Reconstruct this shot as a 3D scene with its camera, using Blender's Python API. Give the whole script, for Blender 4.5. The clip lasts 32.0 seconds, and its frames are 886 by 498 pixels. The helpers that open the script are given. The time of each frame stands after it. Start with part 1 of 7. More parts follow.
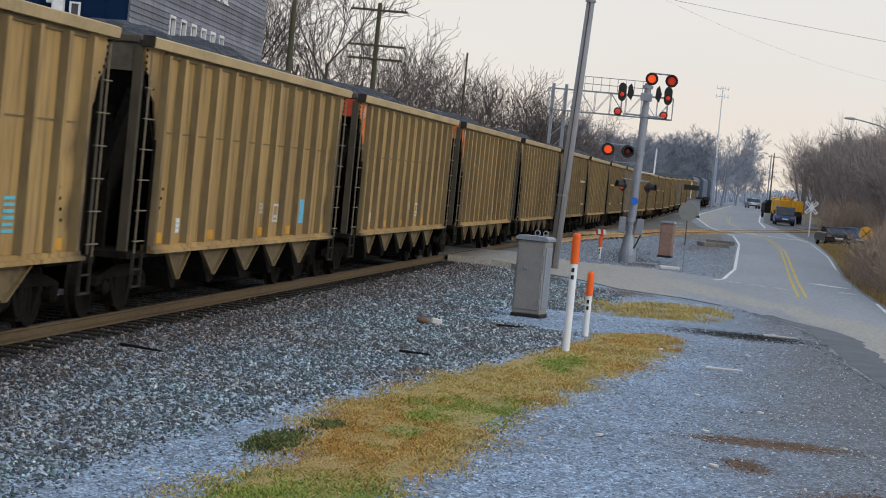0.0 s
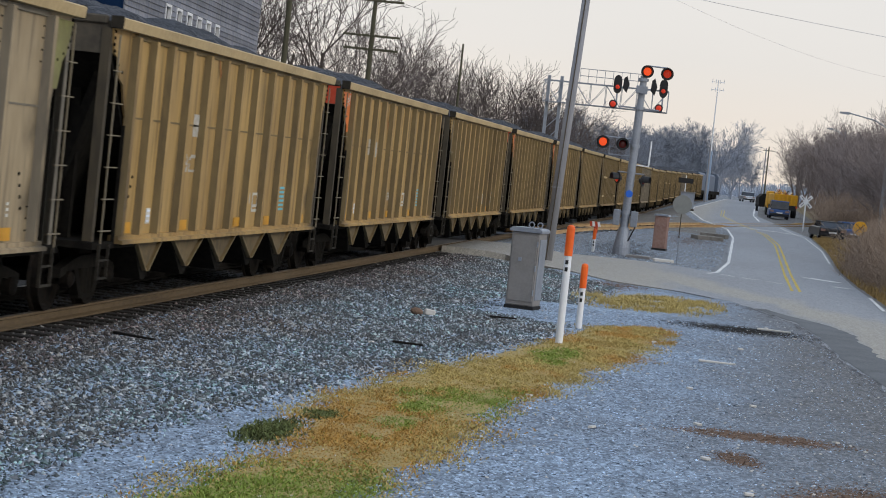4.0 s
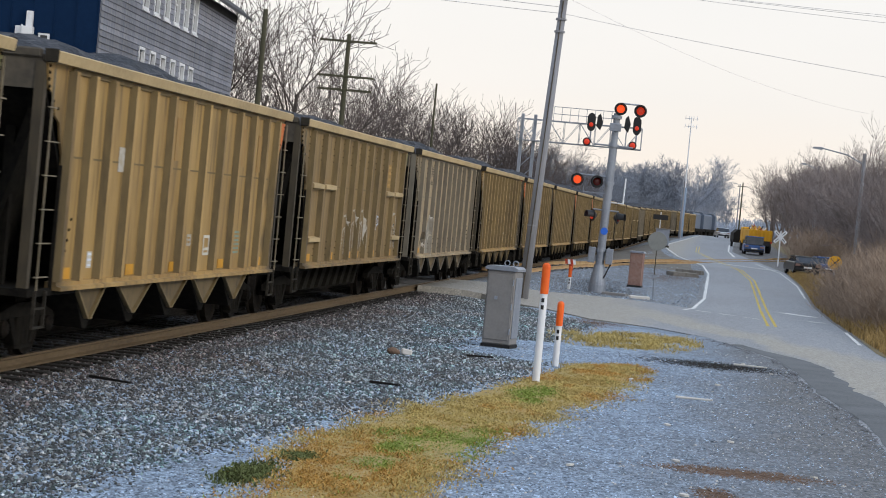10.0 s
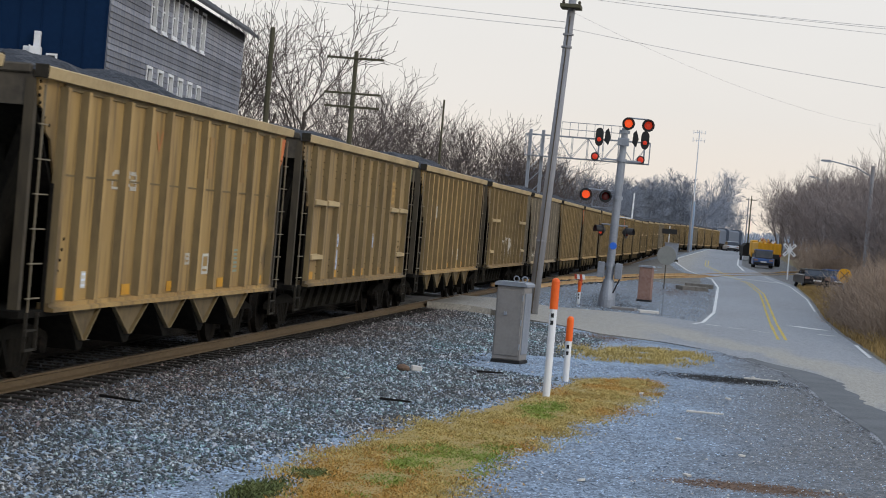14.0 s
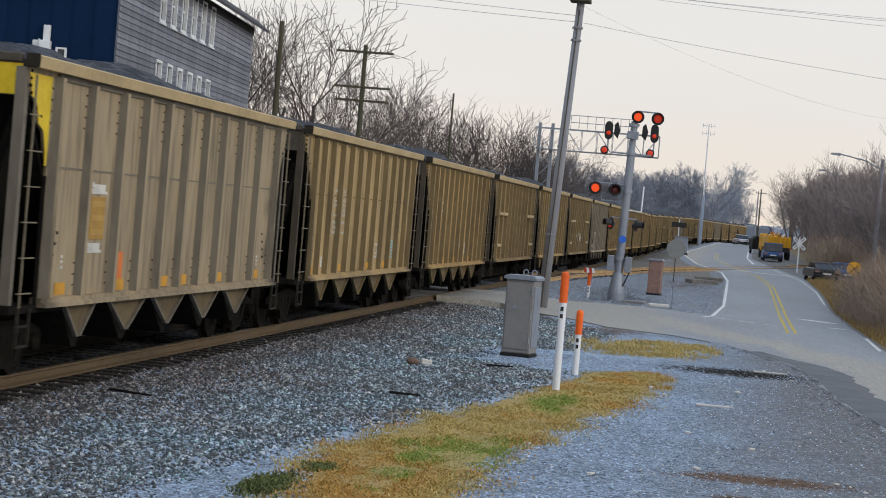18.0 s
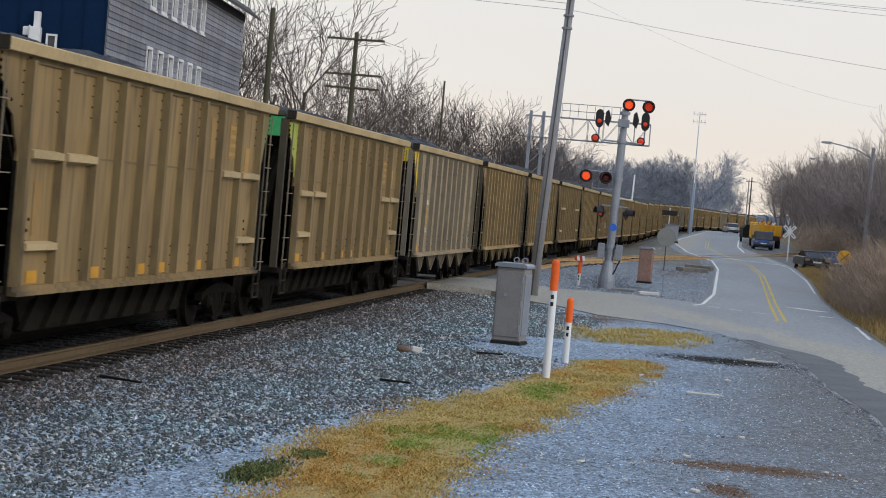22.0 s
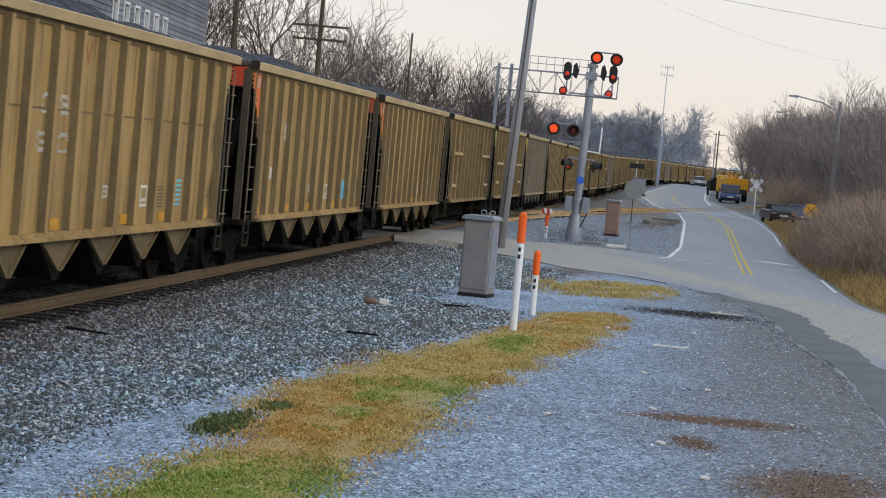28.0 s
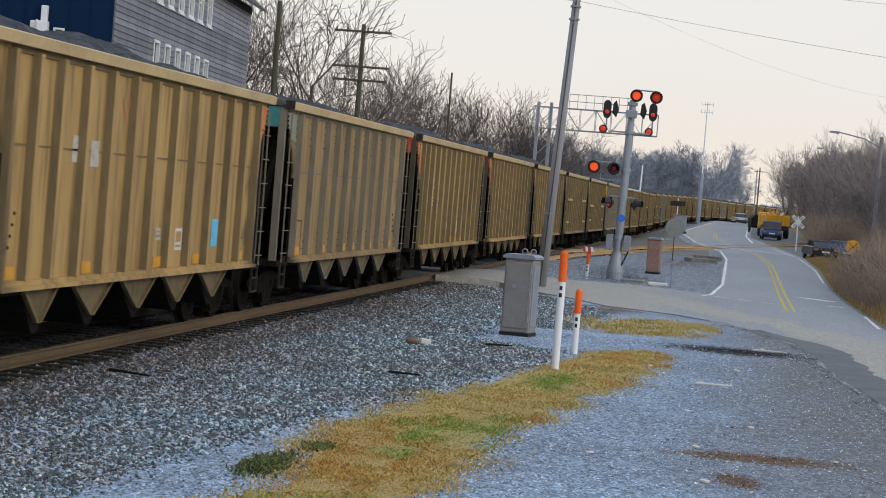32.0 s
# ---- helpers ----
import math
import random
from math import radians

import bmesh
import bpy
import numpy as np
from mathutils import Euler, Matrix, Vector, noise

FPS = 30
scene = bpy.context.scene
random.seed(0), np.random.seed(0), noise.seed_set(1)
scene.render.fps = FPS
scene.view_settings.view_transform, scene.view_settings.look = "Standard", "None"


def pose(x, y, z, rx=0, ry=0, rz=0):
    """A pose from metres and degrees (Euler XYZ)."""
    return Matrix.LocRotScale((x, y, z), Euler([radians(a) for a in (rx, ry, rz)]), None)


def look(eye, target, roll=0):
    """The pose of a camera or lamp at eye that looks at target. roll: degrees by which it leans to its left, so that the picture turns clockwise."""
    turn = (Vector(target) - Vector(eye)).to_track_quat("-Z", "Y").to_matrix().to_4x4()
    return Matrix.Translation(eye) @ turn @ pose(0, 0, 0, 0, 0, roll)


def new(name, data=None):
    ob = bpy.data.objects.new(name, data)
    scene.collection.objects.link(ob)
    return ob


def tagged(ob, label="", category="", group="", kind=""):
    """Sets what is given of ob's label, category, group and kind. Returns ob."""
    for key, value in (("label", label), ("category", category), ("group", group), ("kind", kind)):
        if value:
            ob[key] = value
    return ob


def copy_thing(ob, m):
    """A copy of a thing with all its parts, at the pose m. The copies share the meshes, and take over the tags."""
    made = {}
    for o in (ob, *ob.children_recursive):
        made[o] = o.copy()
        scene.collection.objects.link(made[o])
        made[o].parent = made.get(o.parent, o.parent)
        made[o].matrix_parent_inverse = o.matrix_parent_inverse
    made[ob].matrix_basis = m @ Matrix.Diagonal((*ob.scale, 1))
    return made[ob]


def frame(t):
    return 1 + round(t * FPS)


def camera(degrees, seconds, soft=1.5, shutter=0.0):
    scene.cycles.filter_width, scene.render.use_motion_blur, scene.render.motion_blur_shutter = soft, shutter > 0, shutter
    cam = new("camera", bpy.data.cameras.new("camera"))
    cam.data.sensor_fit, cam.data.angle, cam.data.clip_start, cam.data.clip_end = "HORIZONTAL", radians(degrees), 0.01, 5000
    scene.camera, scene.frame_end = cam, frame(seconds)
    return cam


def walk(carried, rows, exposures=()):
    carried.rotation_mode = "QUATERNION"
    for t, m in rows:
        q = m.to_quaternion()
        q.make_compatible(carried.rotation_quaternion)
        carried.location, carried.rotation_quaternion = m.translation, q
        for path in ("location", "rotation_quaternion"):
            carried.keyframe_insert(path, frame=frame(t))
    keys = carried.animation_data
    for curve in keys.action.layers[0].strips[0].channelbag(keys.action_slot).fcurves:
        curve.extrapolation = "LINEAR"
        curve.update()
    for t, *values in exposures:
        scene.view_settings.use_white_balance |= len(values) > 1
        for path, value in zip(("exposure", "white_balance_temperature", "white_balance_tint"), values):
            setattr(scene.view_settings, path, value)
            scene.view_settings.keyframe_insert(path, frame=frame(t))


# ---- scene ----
# camera: held by hand at one spot, only panning, tilting and leaning
EYE = (0.0, 0.0, 2.51)
cam = camera(23.51, 32.0, soft=1.0, shutter=0.3)
TURNS = """0.0,-8.062,-2.088,5.560;0.5,-8.117,-2.250,5.664;1.0,-8.280,-1.990,5.445;1.5,-8.294,-1.695,5.520;2.0,-8.187,-2.011,5.489;2.5,-8.165,-2.354,5.460;3.0,-7.999,-2.337,5.674;3.5,-7.859,-2.284,6.033;5.5,-7.994,-2.458,5.945;6.0,-7.871,-2.258,5.517;6.5,-7.804,-2.322,5.228;7.0,-7.627,-2.816,5.494;7.5,-7.366,-3.410,5.291;8.0,-7.557,-3.851,5.218;8.5,-8.149,-2.847,4.739;9.0,-7.481,-1.509,5.074;9.5,-7.392,-1.415,5.150;10.0,-7.332,-1.194,5.377;10.5,-7.379,-1.155,5.272;11.0,-7.422,-1.113,5.131;11.5,-7.434,-0.977,5.025;12.0,-7.473,-1.017,4.969;12.5,-7.493,-1.041,5.199;13.0,-7.698,-1.082,4.784;13.5,-7.663,-0.890,4.812;14.0,-7.612,-0.782,4.861;14.5,-7.730,-0.774,4.924;15.0,-8.012,-0.988,4.964;15.5,-7.814,-0.696,4.828;17.5,-7.856,-0.949,4.868;18.0,-7.852,-0.975,4.814;18.5,-7.833,-0.906,4.918;19.0,-7.821,-0.899,5.023;19.5,-7.709,-1.119,5.207;20.0,-7.560,-1.290,5.267;20.5,-7.529,-1.368,4.946;21.0,-7.527,-1.373,4.820;21.5,-7.546,-1.355,5.008;22.0,-7.572,-1.285,4.947;22.5,-7.518,-1.548,5.015;23.0,-7.582,-1.666,4.516;23.5,-7.765,-1.733,4.612;24.0,-7.912,-1.249,4.793;24.5,-7.673,-1.725,4.855;26.5,-7.376,-1.997,4.735;27.0,-7.238,-2.192,5.101;27.5,-6.815,-2.258,5.328;28.0,-6.582,-2.486,5.149;28.5,-7.064,-2.578,4.686;29.0,-7.278,-2.240,4.904;29.5,-7.473,-1.970,4.832;30.0,-7.633,-1.837,4.945;30.5,-7.708,-1.787,4.813;31.0,-7.716,-1.727,4.682;31.5,-7.731,-1.601,4.608;32.0,-7.776,-1.524,4.632"""


def aim(pan, tilt, lean):
    p, q = radians(pan), radians(tilt)
    ahead = Vector((math.sin(p) * math.cos(q), math.cos(p) * math.cos(q), math.sin(q)))
    return look(EYE, Vector(EYE) + ahead * 10, lean)


CAMERA_ROWS = []
for row in TURNS.split(";"):
    t, pan, tilt, lean = (float(v) for v in row.split(","))
    CAMERA_ROWS.append((t, aim(pan, tilt, lean)))
walk(cam, CAMERA_ROWS, [(0, 0.03), (7, 0.03), (8, 0.18), (9, 0.23), (10, 0.25), (11, 0.05), (24, 0.05), (27, 0.11), (32, 0.11)])

# ---- light: a bright, thinly veiled evening sky and a weak, wide, warm sun ----
SUN_TURN, SUN_HEIGHT = 120.0, 24.0
world = bpy.data.worlds.new("evening_sky")
scene.world = world
world.use_nodes = True
wn, wl = world.node_tree.nodes, world.node_tree.links
sky = wn.new("ShaderNodeTexSky")
sky.sky_type, sky.sun_disc = "NISHITA", False
sky.sun_elevation, sky.sun_rotation = radians(SUN_HEIGHT), radians(SUN_TURN)
sky.air_density, sky.dust_density, sky.ozone_density = 1.0, 3.0, 1.0
sky_gain = wn.new("ShaderNodeMixRGB")
sky_gain.blend_type, sky_gain.inputs[0].default_value = "MULTIPLY", 1.0
wl.new(sky.outputs[0], sky_gain.inputs[1])
sky_gain.inputs[2].default_value = (0.09, 0.09, 0.09, 1)
wco = wn.new("ShaderNodeTexCoord")
wsep = wn.new("ShaderNodeSeparateXYZ")
wl.new(wco.outputs["Generated"], wsep.inputs[0])
veil = wn.new("ShaderNodeValToRGB")
wl.new(wsep.outputs["Z"], veil.inputs[0])
veil.color_ramp.elements[0].position, veil.color_ramp.elements[0].color = 0.0, (1.0, 0.87, 0.74, 1)
veil.color_ramp.elements[1].position, veil.color_ramp.elements[1].color = 1.0, (0.74, 0.93, 1.22, 1)
stop = veil.color_ramp.elements.new(0.06)
stop.color = (0.91, 0.87, 0.83, 1)
stop = veil.color_ramp.elements.new(0.20)
stop.color = (0.85, 0.865, 0.88, 1)
cloud = wn.new("ShaderNodeTexNoise")
cloud.inputs["Scale"].default_value, cloud.inputs["Detail"].default_value = 2.2, 5
wmap = wn.new("ShaderNodeMapping")
wmap.inputs["Scale"].default_value = (1, 1, 4)
wl.new(wco.outputs["Generated"], wmap.inputs[0])
wl.new(wmap.outputs[0], cloud.inputs["Vector"])
cloud_ramp = wn.new("ShaderNodeMapRange")
cloud_ramp.inputs["To Min"].default_value, cloud_ramp.inputs["To Max"].default_value = 0.78, 0.98
wl.new(cloud.outputs["Fac"], cloud_ramp.inputs["Value"])
sky_mix = wn.new("ShaderNodeMixRGB")
wl.new(cloud_ramp.outputs[0], sky_mix.inputs[0])
wl.new(sky_gain.outputs[0], sky_mix.inputs[1])
wl.new(veil.outputs[0], sky_mix.inputs[2])
wl.new(sky_mix.outputs[0], wn["Background"].inputs[0])
wn["Background"].inputs[1].default_value = 0.98

sun = new("sun", bpy.data.lights.new("sun", "SUN"))
sun.data.energy, sun.data.angle, sun.data.color = 0.95, radians(14), (1.0, 0.97, 0.91)
sa, se = radians(SUN_TURN), radians(SUN_HEIGHT)
sun_way = Vector((math.sin(sa) * math.cos(se), math.cos(sa) * math.cos(se), math.sin(se)))
sun.matrix_world = look(sun_way * 100, (0, 0, 0))
scene.view_settings.exposure = 0.0


# ---- materials ----
def material(name, base, other=None, worn=None, rough=0.8, metal=0.0, fine=18.0, broad=1.2, bump=0.15, spread=0.06,
             amount=0.5, glow=None, strength=0.0, spec=0.3, stretch=(1, 1, 1)):
    """Two scales of mottling between base, other and worn, a fine relief, and a small change from piece to piece."""
    m = bpy.data.materials.new(name)
    m.use_nodes = True
    n, l = m.node_tree.nodes, m.node_tree.links
    b = n["Principled BSDF"]
    b.inputs["Roughness"].default_value, b.inputs["Metallic"].default_value = rough, metal
    b.inputs["Specular IOR Level"].default_value = spec
    other = other or tuple(c * 0.8 for c in base)
    worn = worn or tuple(c * 1.12 for c in base)
    co = n.new("ShaderNodeTexCoord")
    mp = n.new("ShaderNodeMapping")
    mp.inputs["Scale"].default_value = stretch
    l.new(co.outputs["Object"], mp.inputs[0])
    n1, n2 = n.new("ShaderNodeTexNoise"), n.new("ShaderNodeTexNoise")
    n1.inputs["Scale"].default_value, n1.inputs["Detail"].default_value = broad, 4
    n2.inputs["Scale"].default_value, n2.inputs["Detail"].default_value = fine, 5
    l.new(mp.outputs[0], n1.inputs["Vector"])
    l.new(mp.outputs[0], n2.inputs["Vector"])
    r1, r2 = n.new("ShaderNodeMapRange"), n.new("ShaderNodeMapRange")
    for r, a, c in ((r1, 0.38, 0.66), (r2, 0.35, 0.70)):
        r.inputs["From Min"].default_value, r.inputs["From Max"].default_value = a, c
    l.new(n1.outputs["Fac"], r1.inputs["Value"])
    l.new(n2.outputs["Fac"], r2.inputs["Value"])
    m1, m2 = n.new("ShaderNodeMixRGB"), n.new("ShaderNodeMixRGB")
    m1.inputs[1].default_value, m1.inputs[2].default_value = (*base, 1), (*other, 1)
    l.new(r1.outputs[0], m1.inputs[0])
    m2.inputs[2].default_value = (*worn, 1)
    l.new(m1.outputs[0], m2.inputs[1])
    scale = n.new("ShaderNodeMath")
    scale.operation = "MULTIPLY"
    scale.inputs[1].default_value = amount
    l.new(r2.outputs[0], scale.inputs[0])
    l.new(scale.outputs[0], m2.inputs[0])
    oi, hsv, vr = n.new("ShaderNodeObjectInfo"), n.new("ShaderNodeHueSaturation"), n.new("ShaderNodeMapRange")
    vr.inputs["To Min"].default_value, vr.inputs["To Max"].default_value = 1 - spread, 1 + spread
    l.new(oi.outputs["Random"], vr.inputs["Value"])
    l.new(vr.outputs[0], hsv.inputs["Value"])
    l.new(m2.outputs[0], hsv.inputs["Color"])
    l.new(hsv.outputs[0], b.inputs["Base Color"])
    if bump:
        bp = n.new("ShaderNodeBump")
        bp.inputs["Strength"].default_value, bp.inputs["Distance"].default_value = bump, 0.03
        l.new(n2.outputs["Fac"], bp.inputs["Height"])
        l.new(bp.outputs[0], b.inputs["Normal"])
    if glow:
        b.inputs["Emission Color"].default_value, b.inputs["Emission Strength"].default_value = (*glow, 1), strength
    return m


def islands(m, low=0.6, high=1.5, power=1.0, tint=0.0):
    """Vary a material from loose piece to loose piece inside one mesh."""
    n, l = m.node_tree.nodes, m.node_tree.links
    hsv = next(k for k in n if k.bl_idname == "ShaderNodeHueSaturation")
    geo, r = n.new("ShaderNodeNewGeometry"), n.new("ShaderNodeMapRange")
    r.inputs["To Min"].default_value, r.inputs["To Max"].default_value = low, high
    pw = n.new("ShaderNodeMath")
    pw.operation = "POWER"
    pw.inputs[1].default_value = power
    l.new(geo.outputs["Random Per Island"], pw.inputs[0])
    l.new(pw.outputs[0], r.inputs["Value"])
    l.new(r.outputs[0], hsv.inputs["Value"])
    if tint:
        more, wrap, hue, sat = n.new("ShaderNodeMath"), n.new("ShaderNodeMath"), n.new("ShaderNodeMapRange"), n.new("ShaderNodeMapRange")
        more.operation, more.inputs[1].default_value = "MULTIPLY", 17.0
        wrap.operation = "FRACT"
        l.new(geo.outputs["Random Per Island"], more.inputs[0])
        l.new(more.outputs[0], wrap.inputs[0])
        hue.inputs["To Min"].default_value, hue.inputs["To Max"].default_value = 0.5 - tint * 1.6, 0.5 + tint * 0.5
        sat.inputs["To Min"].default_value, sat.inputs["To Max"].default_value = 1.9, 0.6
        l.new(wrap.outputs[0], hue.inputs["Value"])
        l.new(wrap.outputs[0], sat.inputs["Value"])
        l.new(hue.outputs[0], hsv.inputs["Hue"])
        l.new(sat.outputs[0], hsv.inputs["Saturation"])
    return m


def sooty(m):
    """Coal soot smeared over the ends of a car's side, and thin soot runs down it, in the car's own measure."""
    n, l = m.node_tree.nodes, m.node_tree.links
    hsv = next(k for k in n if k.bl_idname == "ShaderNodeHueSaturation")
    b = n["Principled BSDF"]
    co = next(k for k in n if k.bl_idname == "ShaderNodeTexCoord")
    sep = n.new("ShaderNodeSeparateXYZ")
    l.new(co.outputs["Object"], sep.inputs[0])
    ab = n.new("ShaderNodeMath")
    ab.operation = "ABSOLUTE"
    l.new(sep.outputs["Y"], ab.inputs[0])
    no = n.new("ShaderNodeTexNoise")
    no.inputs["Scale"].default_value, no.inputs["Detail"].default_value = 1.6, 5
    l.new(co.outputs["Object"], no.inputs["Vector"])
    ma = n.new("ShaderNodeMath")
    ma.operation = "MULTIPLY_ADD"
    ma.inputs[1].default_value = 1.5
    l.new(no.outputs["Fac"], ma.inputs[0])
    l.new(ab.outputs[0], ma.inputs[2])
    r = n.new("ShaderNodeMapRange")
    r.interpolation_type = "SMOOTHSTEP"
    r.inputs["From Min"].default_value, r.inputs["From Max"].default_value = 6.45, 7.3
    r.inputs["To Max"].default_value = 0.85
    l.new(ma.outputs[0], r.inputs["Value"])
    top = n.new("ShaderNodeMapRange")
    top.inputs["From Min"].default_value, top.inputs["From Max"].default_value = 3.75, 2.7
    l.new(sep.outputs["Z"], top.inputs["Value"])
    mu = n.new("ShaderNodeMath")
    mu.operation = "MULTIPLY"
    l.new(r.outputs[0], mu.inputs[0])
    l.new(top.outputs[0], mu.inputs[1])
    mp = n.new("ShaderNodeMapping")
    mp.inputs["Scale"].default_value = (1, 1, 0.09)
    l.new(co.outputs["Object"], mp.inputs[0])
    run = n.new("ShaderNodeTexNoise")
    run.inputs["Scale"].default_value, run.inputs["Detail"].default_value = 5.5, 5
    l.new(mp.outputs[0], run.inputs["Vector"])
    rr = n.new("ShaderNodeMapRange")
    rr.inputs["From Min"].default_value, rr.inputs["From Max"].default_value, rr.inputs["To Max"].default_value = 0.5, 0.78, 0.75
    l.new(run.outputs["Fac"], rr.inputs["Value"])
    mx = n.new("ShaderNodeMath")
    mx.operation = "MAXIMUM"
    l.new(mu.outputs[0], mx.inputs[0])
    l.new(rr.outputs[0], mx.inputs[1])
    mix = n.new("ShaderNodeMixRGB")
    mix.inputs[2].default_value = (0.03, 0.025, 0.018, 1)
    l.new(mx.outputs[0], mix.inputs[0])
    l.new(hsv.outputs[0], mix.inputs[1])
    l.new(mix.outputs[0], b.inputs["Base Color"])
    return m


M = {}
M["tan"] = sooty(material("tan_car_paint", (0.39, 0.247, 0.087), (0.275, 0.168, 0.059), (0.468, 0.302, 0.107), rough=0.62, fine=9, broad=0.9, bump=0.05, spread=0.09, stretch=(1, 1, 0.25)))
M["tan_brown"] = sooty(material("brown_tan_car_paint", (0.265, 0.174, 0.072), (0.187, 0.12, 0.05), (0.326, 0.218, 0.09), rough=0.65, fine=7, broad=0.8, bump=0.05, spread=0.09, stretch=(1, 1, 0.25)))
# Rib flanks: soot and the shade on them, both in one dark colour.
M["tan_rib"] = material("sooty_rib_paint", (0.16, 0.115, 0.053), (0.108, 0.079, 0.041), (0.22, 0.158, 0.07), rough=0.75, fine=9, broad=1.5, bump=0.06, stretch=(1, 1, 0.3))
M["tan_chord"] = material("dusty_top_rail", (0.44, 0.32, 0.16), (0.33, 0.24, 0.12), (0.53, 0.40, 0.22), rough=0.7, fine=12, broad=0.8, bump=0.08)
M["grey_car"] = sooty(material("weathered_grey_car_paint", (0.345, 0.262, 0.155), (0.245, 0.186, 0.113), (0.43, 0.335, 0.21), rough=0.7, fine=8, broad=0.8, bump=0.06, stretch=(1, 1, 0.3)))
M["pale_tan"] = sooty(material("pale_tan_car_paint", (0.41, 0.28, 0.122), (0.29, 0.195, 0.085), (0.49, 0.345, 0.158), rough=0.65, fine=8, broad=0.8, bump=0.05, stretch=(1, 1, 0.3)))
# Grey cars' ribs, likewise with flank shade in the colour.
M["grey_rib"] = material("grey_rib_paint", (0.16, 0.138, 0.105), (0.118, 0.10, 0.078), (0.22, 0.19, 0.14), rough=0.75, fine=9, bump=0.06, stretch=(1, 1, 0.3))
# Soot, taken darker still for the deep shade under and between cars.
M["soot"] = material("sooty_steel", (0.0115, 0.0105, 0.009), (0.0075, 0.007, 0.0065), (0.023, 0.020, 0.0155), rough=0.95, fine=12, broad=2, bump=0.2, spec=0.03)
M["end_plate"] = material("dull_end_plate", (0.075, 0.063, 0.047), (0.05, 0.042, 0.033), (0.11, 0.092, 0.066), rough=0.8, fine=10, broad=1.5, bump=0.1)
M["ladder"] = material("pale_ladder_steel", (0.19, 0.152, 0.098), (0.12, 0.098, 0.066), (0.27, 0.225, 0.155), rough=0.6, fine=20, bump=0.1)
M["coal"] = material("coal", (0.026, 0.029, 0.037), (0.014, 0.015, 0.019), (0.065, 0.07, 0.084), rough=0.65, fine=22, broad=3, bump=0.8)
# Underframe and wheels: the shade beneath the cars is in their colour.
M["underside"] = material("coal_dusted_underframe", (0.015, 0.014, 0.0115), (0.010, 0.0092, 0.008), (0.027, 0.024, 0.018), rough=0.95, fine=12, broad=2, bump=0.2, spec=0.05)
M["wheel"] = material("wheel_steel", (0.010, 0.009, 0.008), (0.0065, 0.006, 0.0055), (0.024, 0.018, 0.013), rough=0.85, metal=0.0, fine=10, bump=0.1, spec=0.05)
for key, c in (("orange", (0.62, 0.16, 0.03)), ("red", (0.48, 0.055, 0.02)), ("yellow", (0.66, 0.46, 0.015)), ("green", (0.05, 0.36, 0.12)),
               ("lime", (0.36, 0.42, 0.06)), ("teal", (0.04, 0.20, 0.19)), ("white", (0.60, 0.57, 0.50)), ("cyan", (0.14, 0.48, 0.60)), ("amber", (0.56, 0.27, 0.02)),
               ("ochre", (0.42, 0.24, 0.05)), ("greygreen", (0.22, 0.25, 0.18))):
    M[key] = material(key + "_paint", c, tuple(v * 0.75 for v in c), tuple(min(1, v * 1.1 + 0.02) for v in c), rough=0.55, fine=14, broad=2, bump=0.05)
M["cap"] = material("sooty_corner_cap", (0.03, 0.026, 0.02), (0.02, 0.017, 0.014), (0.05, 0.043, 0.032), rough=0.85, fine=12, bump=0.1, spec=0.1)
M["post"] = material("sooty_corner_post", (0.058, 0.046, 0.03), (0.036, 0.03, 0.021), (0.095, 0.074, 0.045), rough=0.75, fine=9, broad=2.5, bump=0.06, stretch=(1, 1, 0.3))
M["stirrup"] = material("dirty_step_iron", (0.032, 0.028, 0.022), (0.018, 0.016, 0.013), (0.06, 0.052, 0.04), rough=0.85, fine=14, bump=0.1, spec=0.1)
M["chute"] = material("dirty_chute_plate", (0.135, 0.096, 0.047), (0.07, 0.051, 0.028), (0.185, 0.132, 0.064), rough=0.75, fine=7, broad=2.4, bump=0.08)
M["sky"] = material("bright_blue_placard", (0.10, 0.42, 0.68), rough=0.5, fine=12, broad=3, bump=0.02)
M["faded_cyan"] = material("faded_cyan_paint", (0.20, 0.29, 0.25), (0.27, 0.24, 0.13), (0.22, 0.34, 0.32), rough=0.7, fine=9, broad=4, bump=0.02)
M["dusty_white"] = material("dusty_white_paint", (0.43, 0.40, 0.35), (0.33, 0.27, 0.18), (0.56, 0.54, 0.50), rough=0.8, fine=16, broad=5, bump=0.03)
M["pale_blue"] = material("bluish_white_spray", (0.50, 0.55, 0.68), (0.42, 0.42, 0.42), (0.60, 0.66, 0.78), rough=0.8, fine=14, broad=4, bump=0)
M["spray_grey"] = material("thin_grey_spray", (0.25, 0.225, 0.18), (0.19, 0.16, 0.12), (0.36, 0.34, 0.30), rough=0.8, fine=8, broad=3, bump=0)
M["soot_thin"] = material("thin_soot_black", (0.075, 0.062, 0.046), (0.11, 0.085, 0.055), (0.055, 0.047, 0.037), rough=0.85, fine=10, broad=4, bump=0)
M["tick"] = material("orange_spray", (0.46, 0.17, 0.07), (0.40, 0.19, 0.07), (0.50, 0.20, 0.08), rough=0.7, fine=10, broad=4, bump=0)
M["amber_dull"] = material("dull_amber_paint", (0.36, 0.20, 0.04), (0.28, 0.15, 0.035), (0.44, 0.27, 0.06), rough=0.65, fine=10, broad=3, bump=0.03)
M["sage"] = material("sage_green_wear", (0.20, 0.19, 0.07), (0.15, 0.13, 0.055), (0.24, 0.23, 0.09), rough=0.75, fine=10, broad=3, bump=0.03)
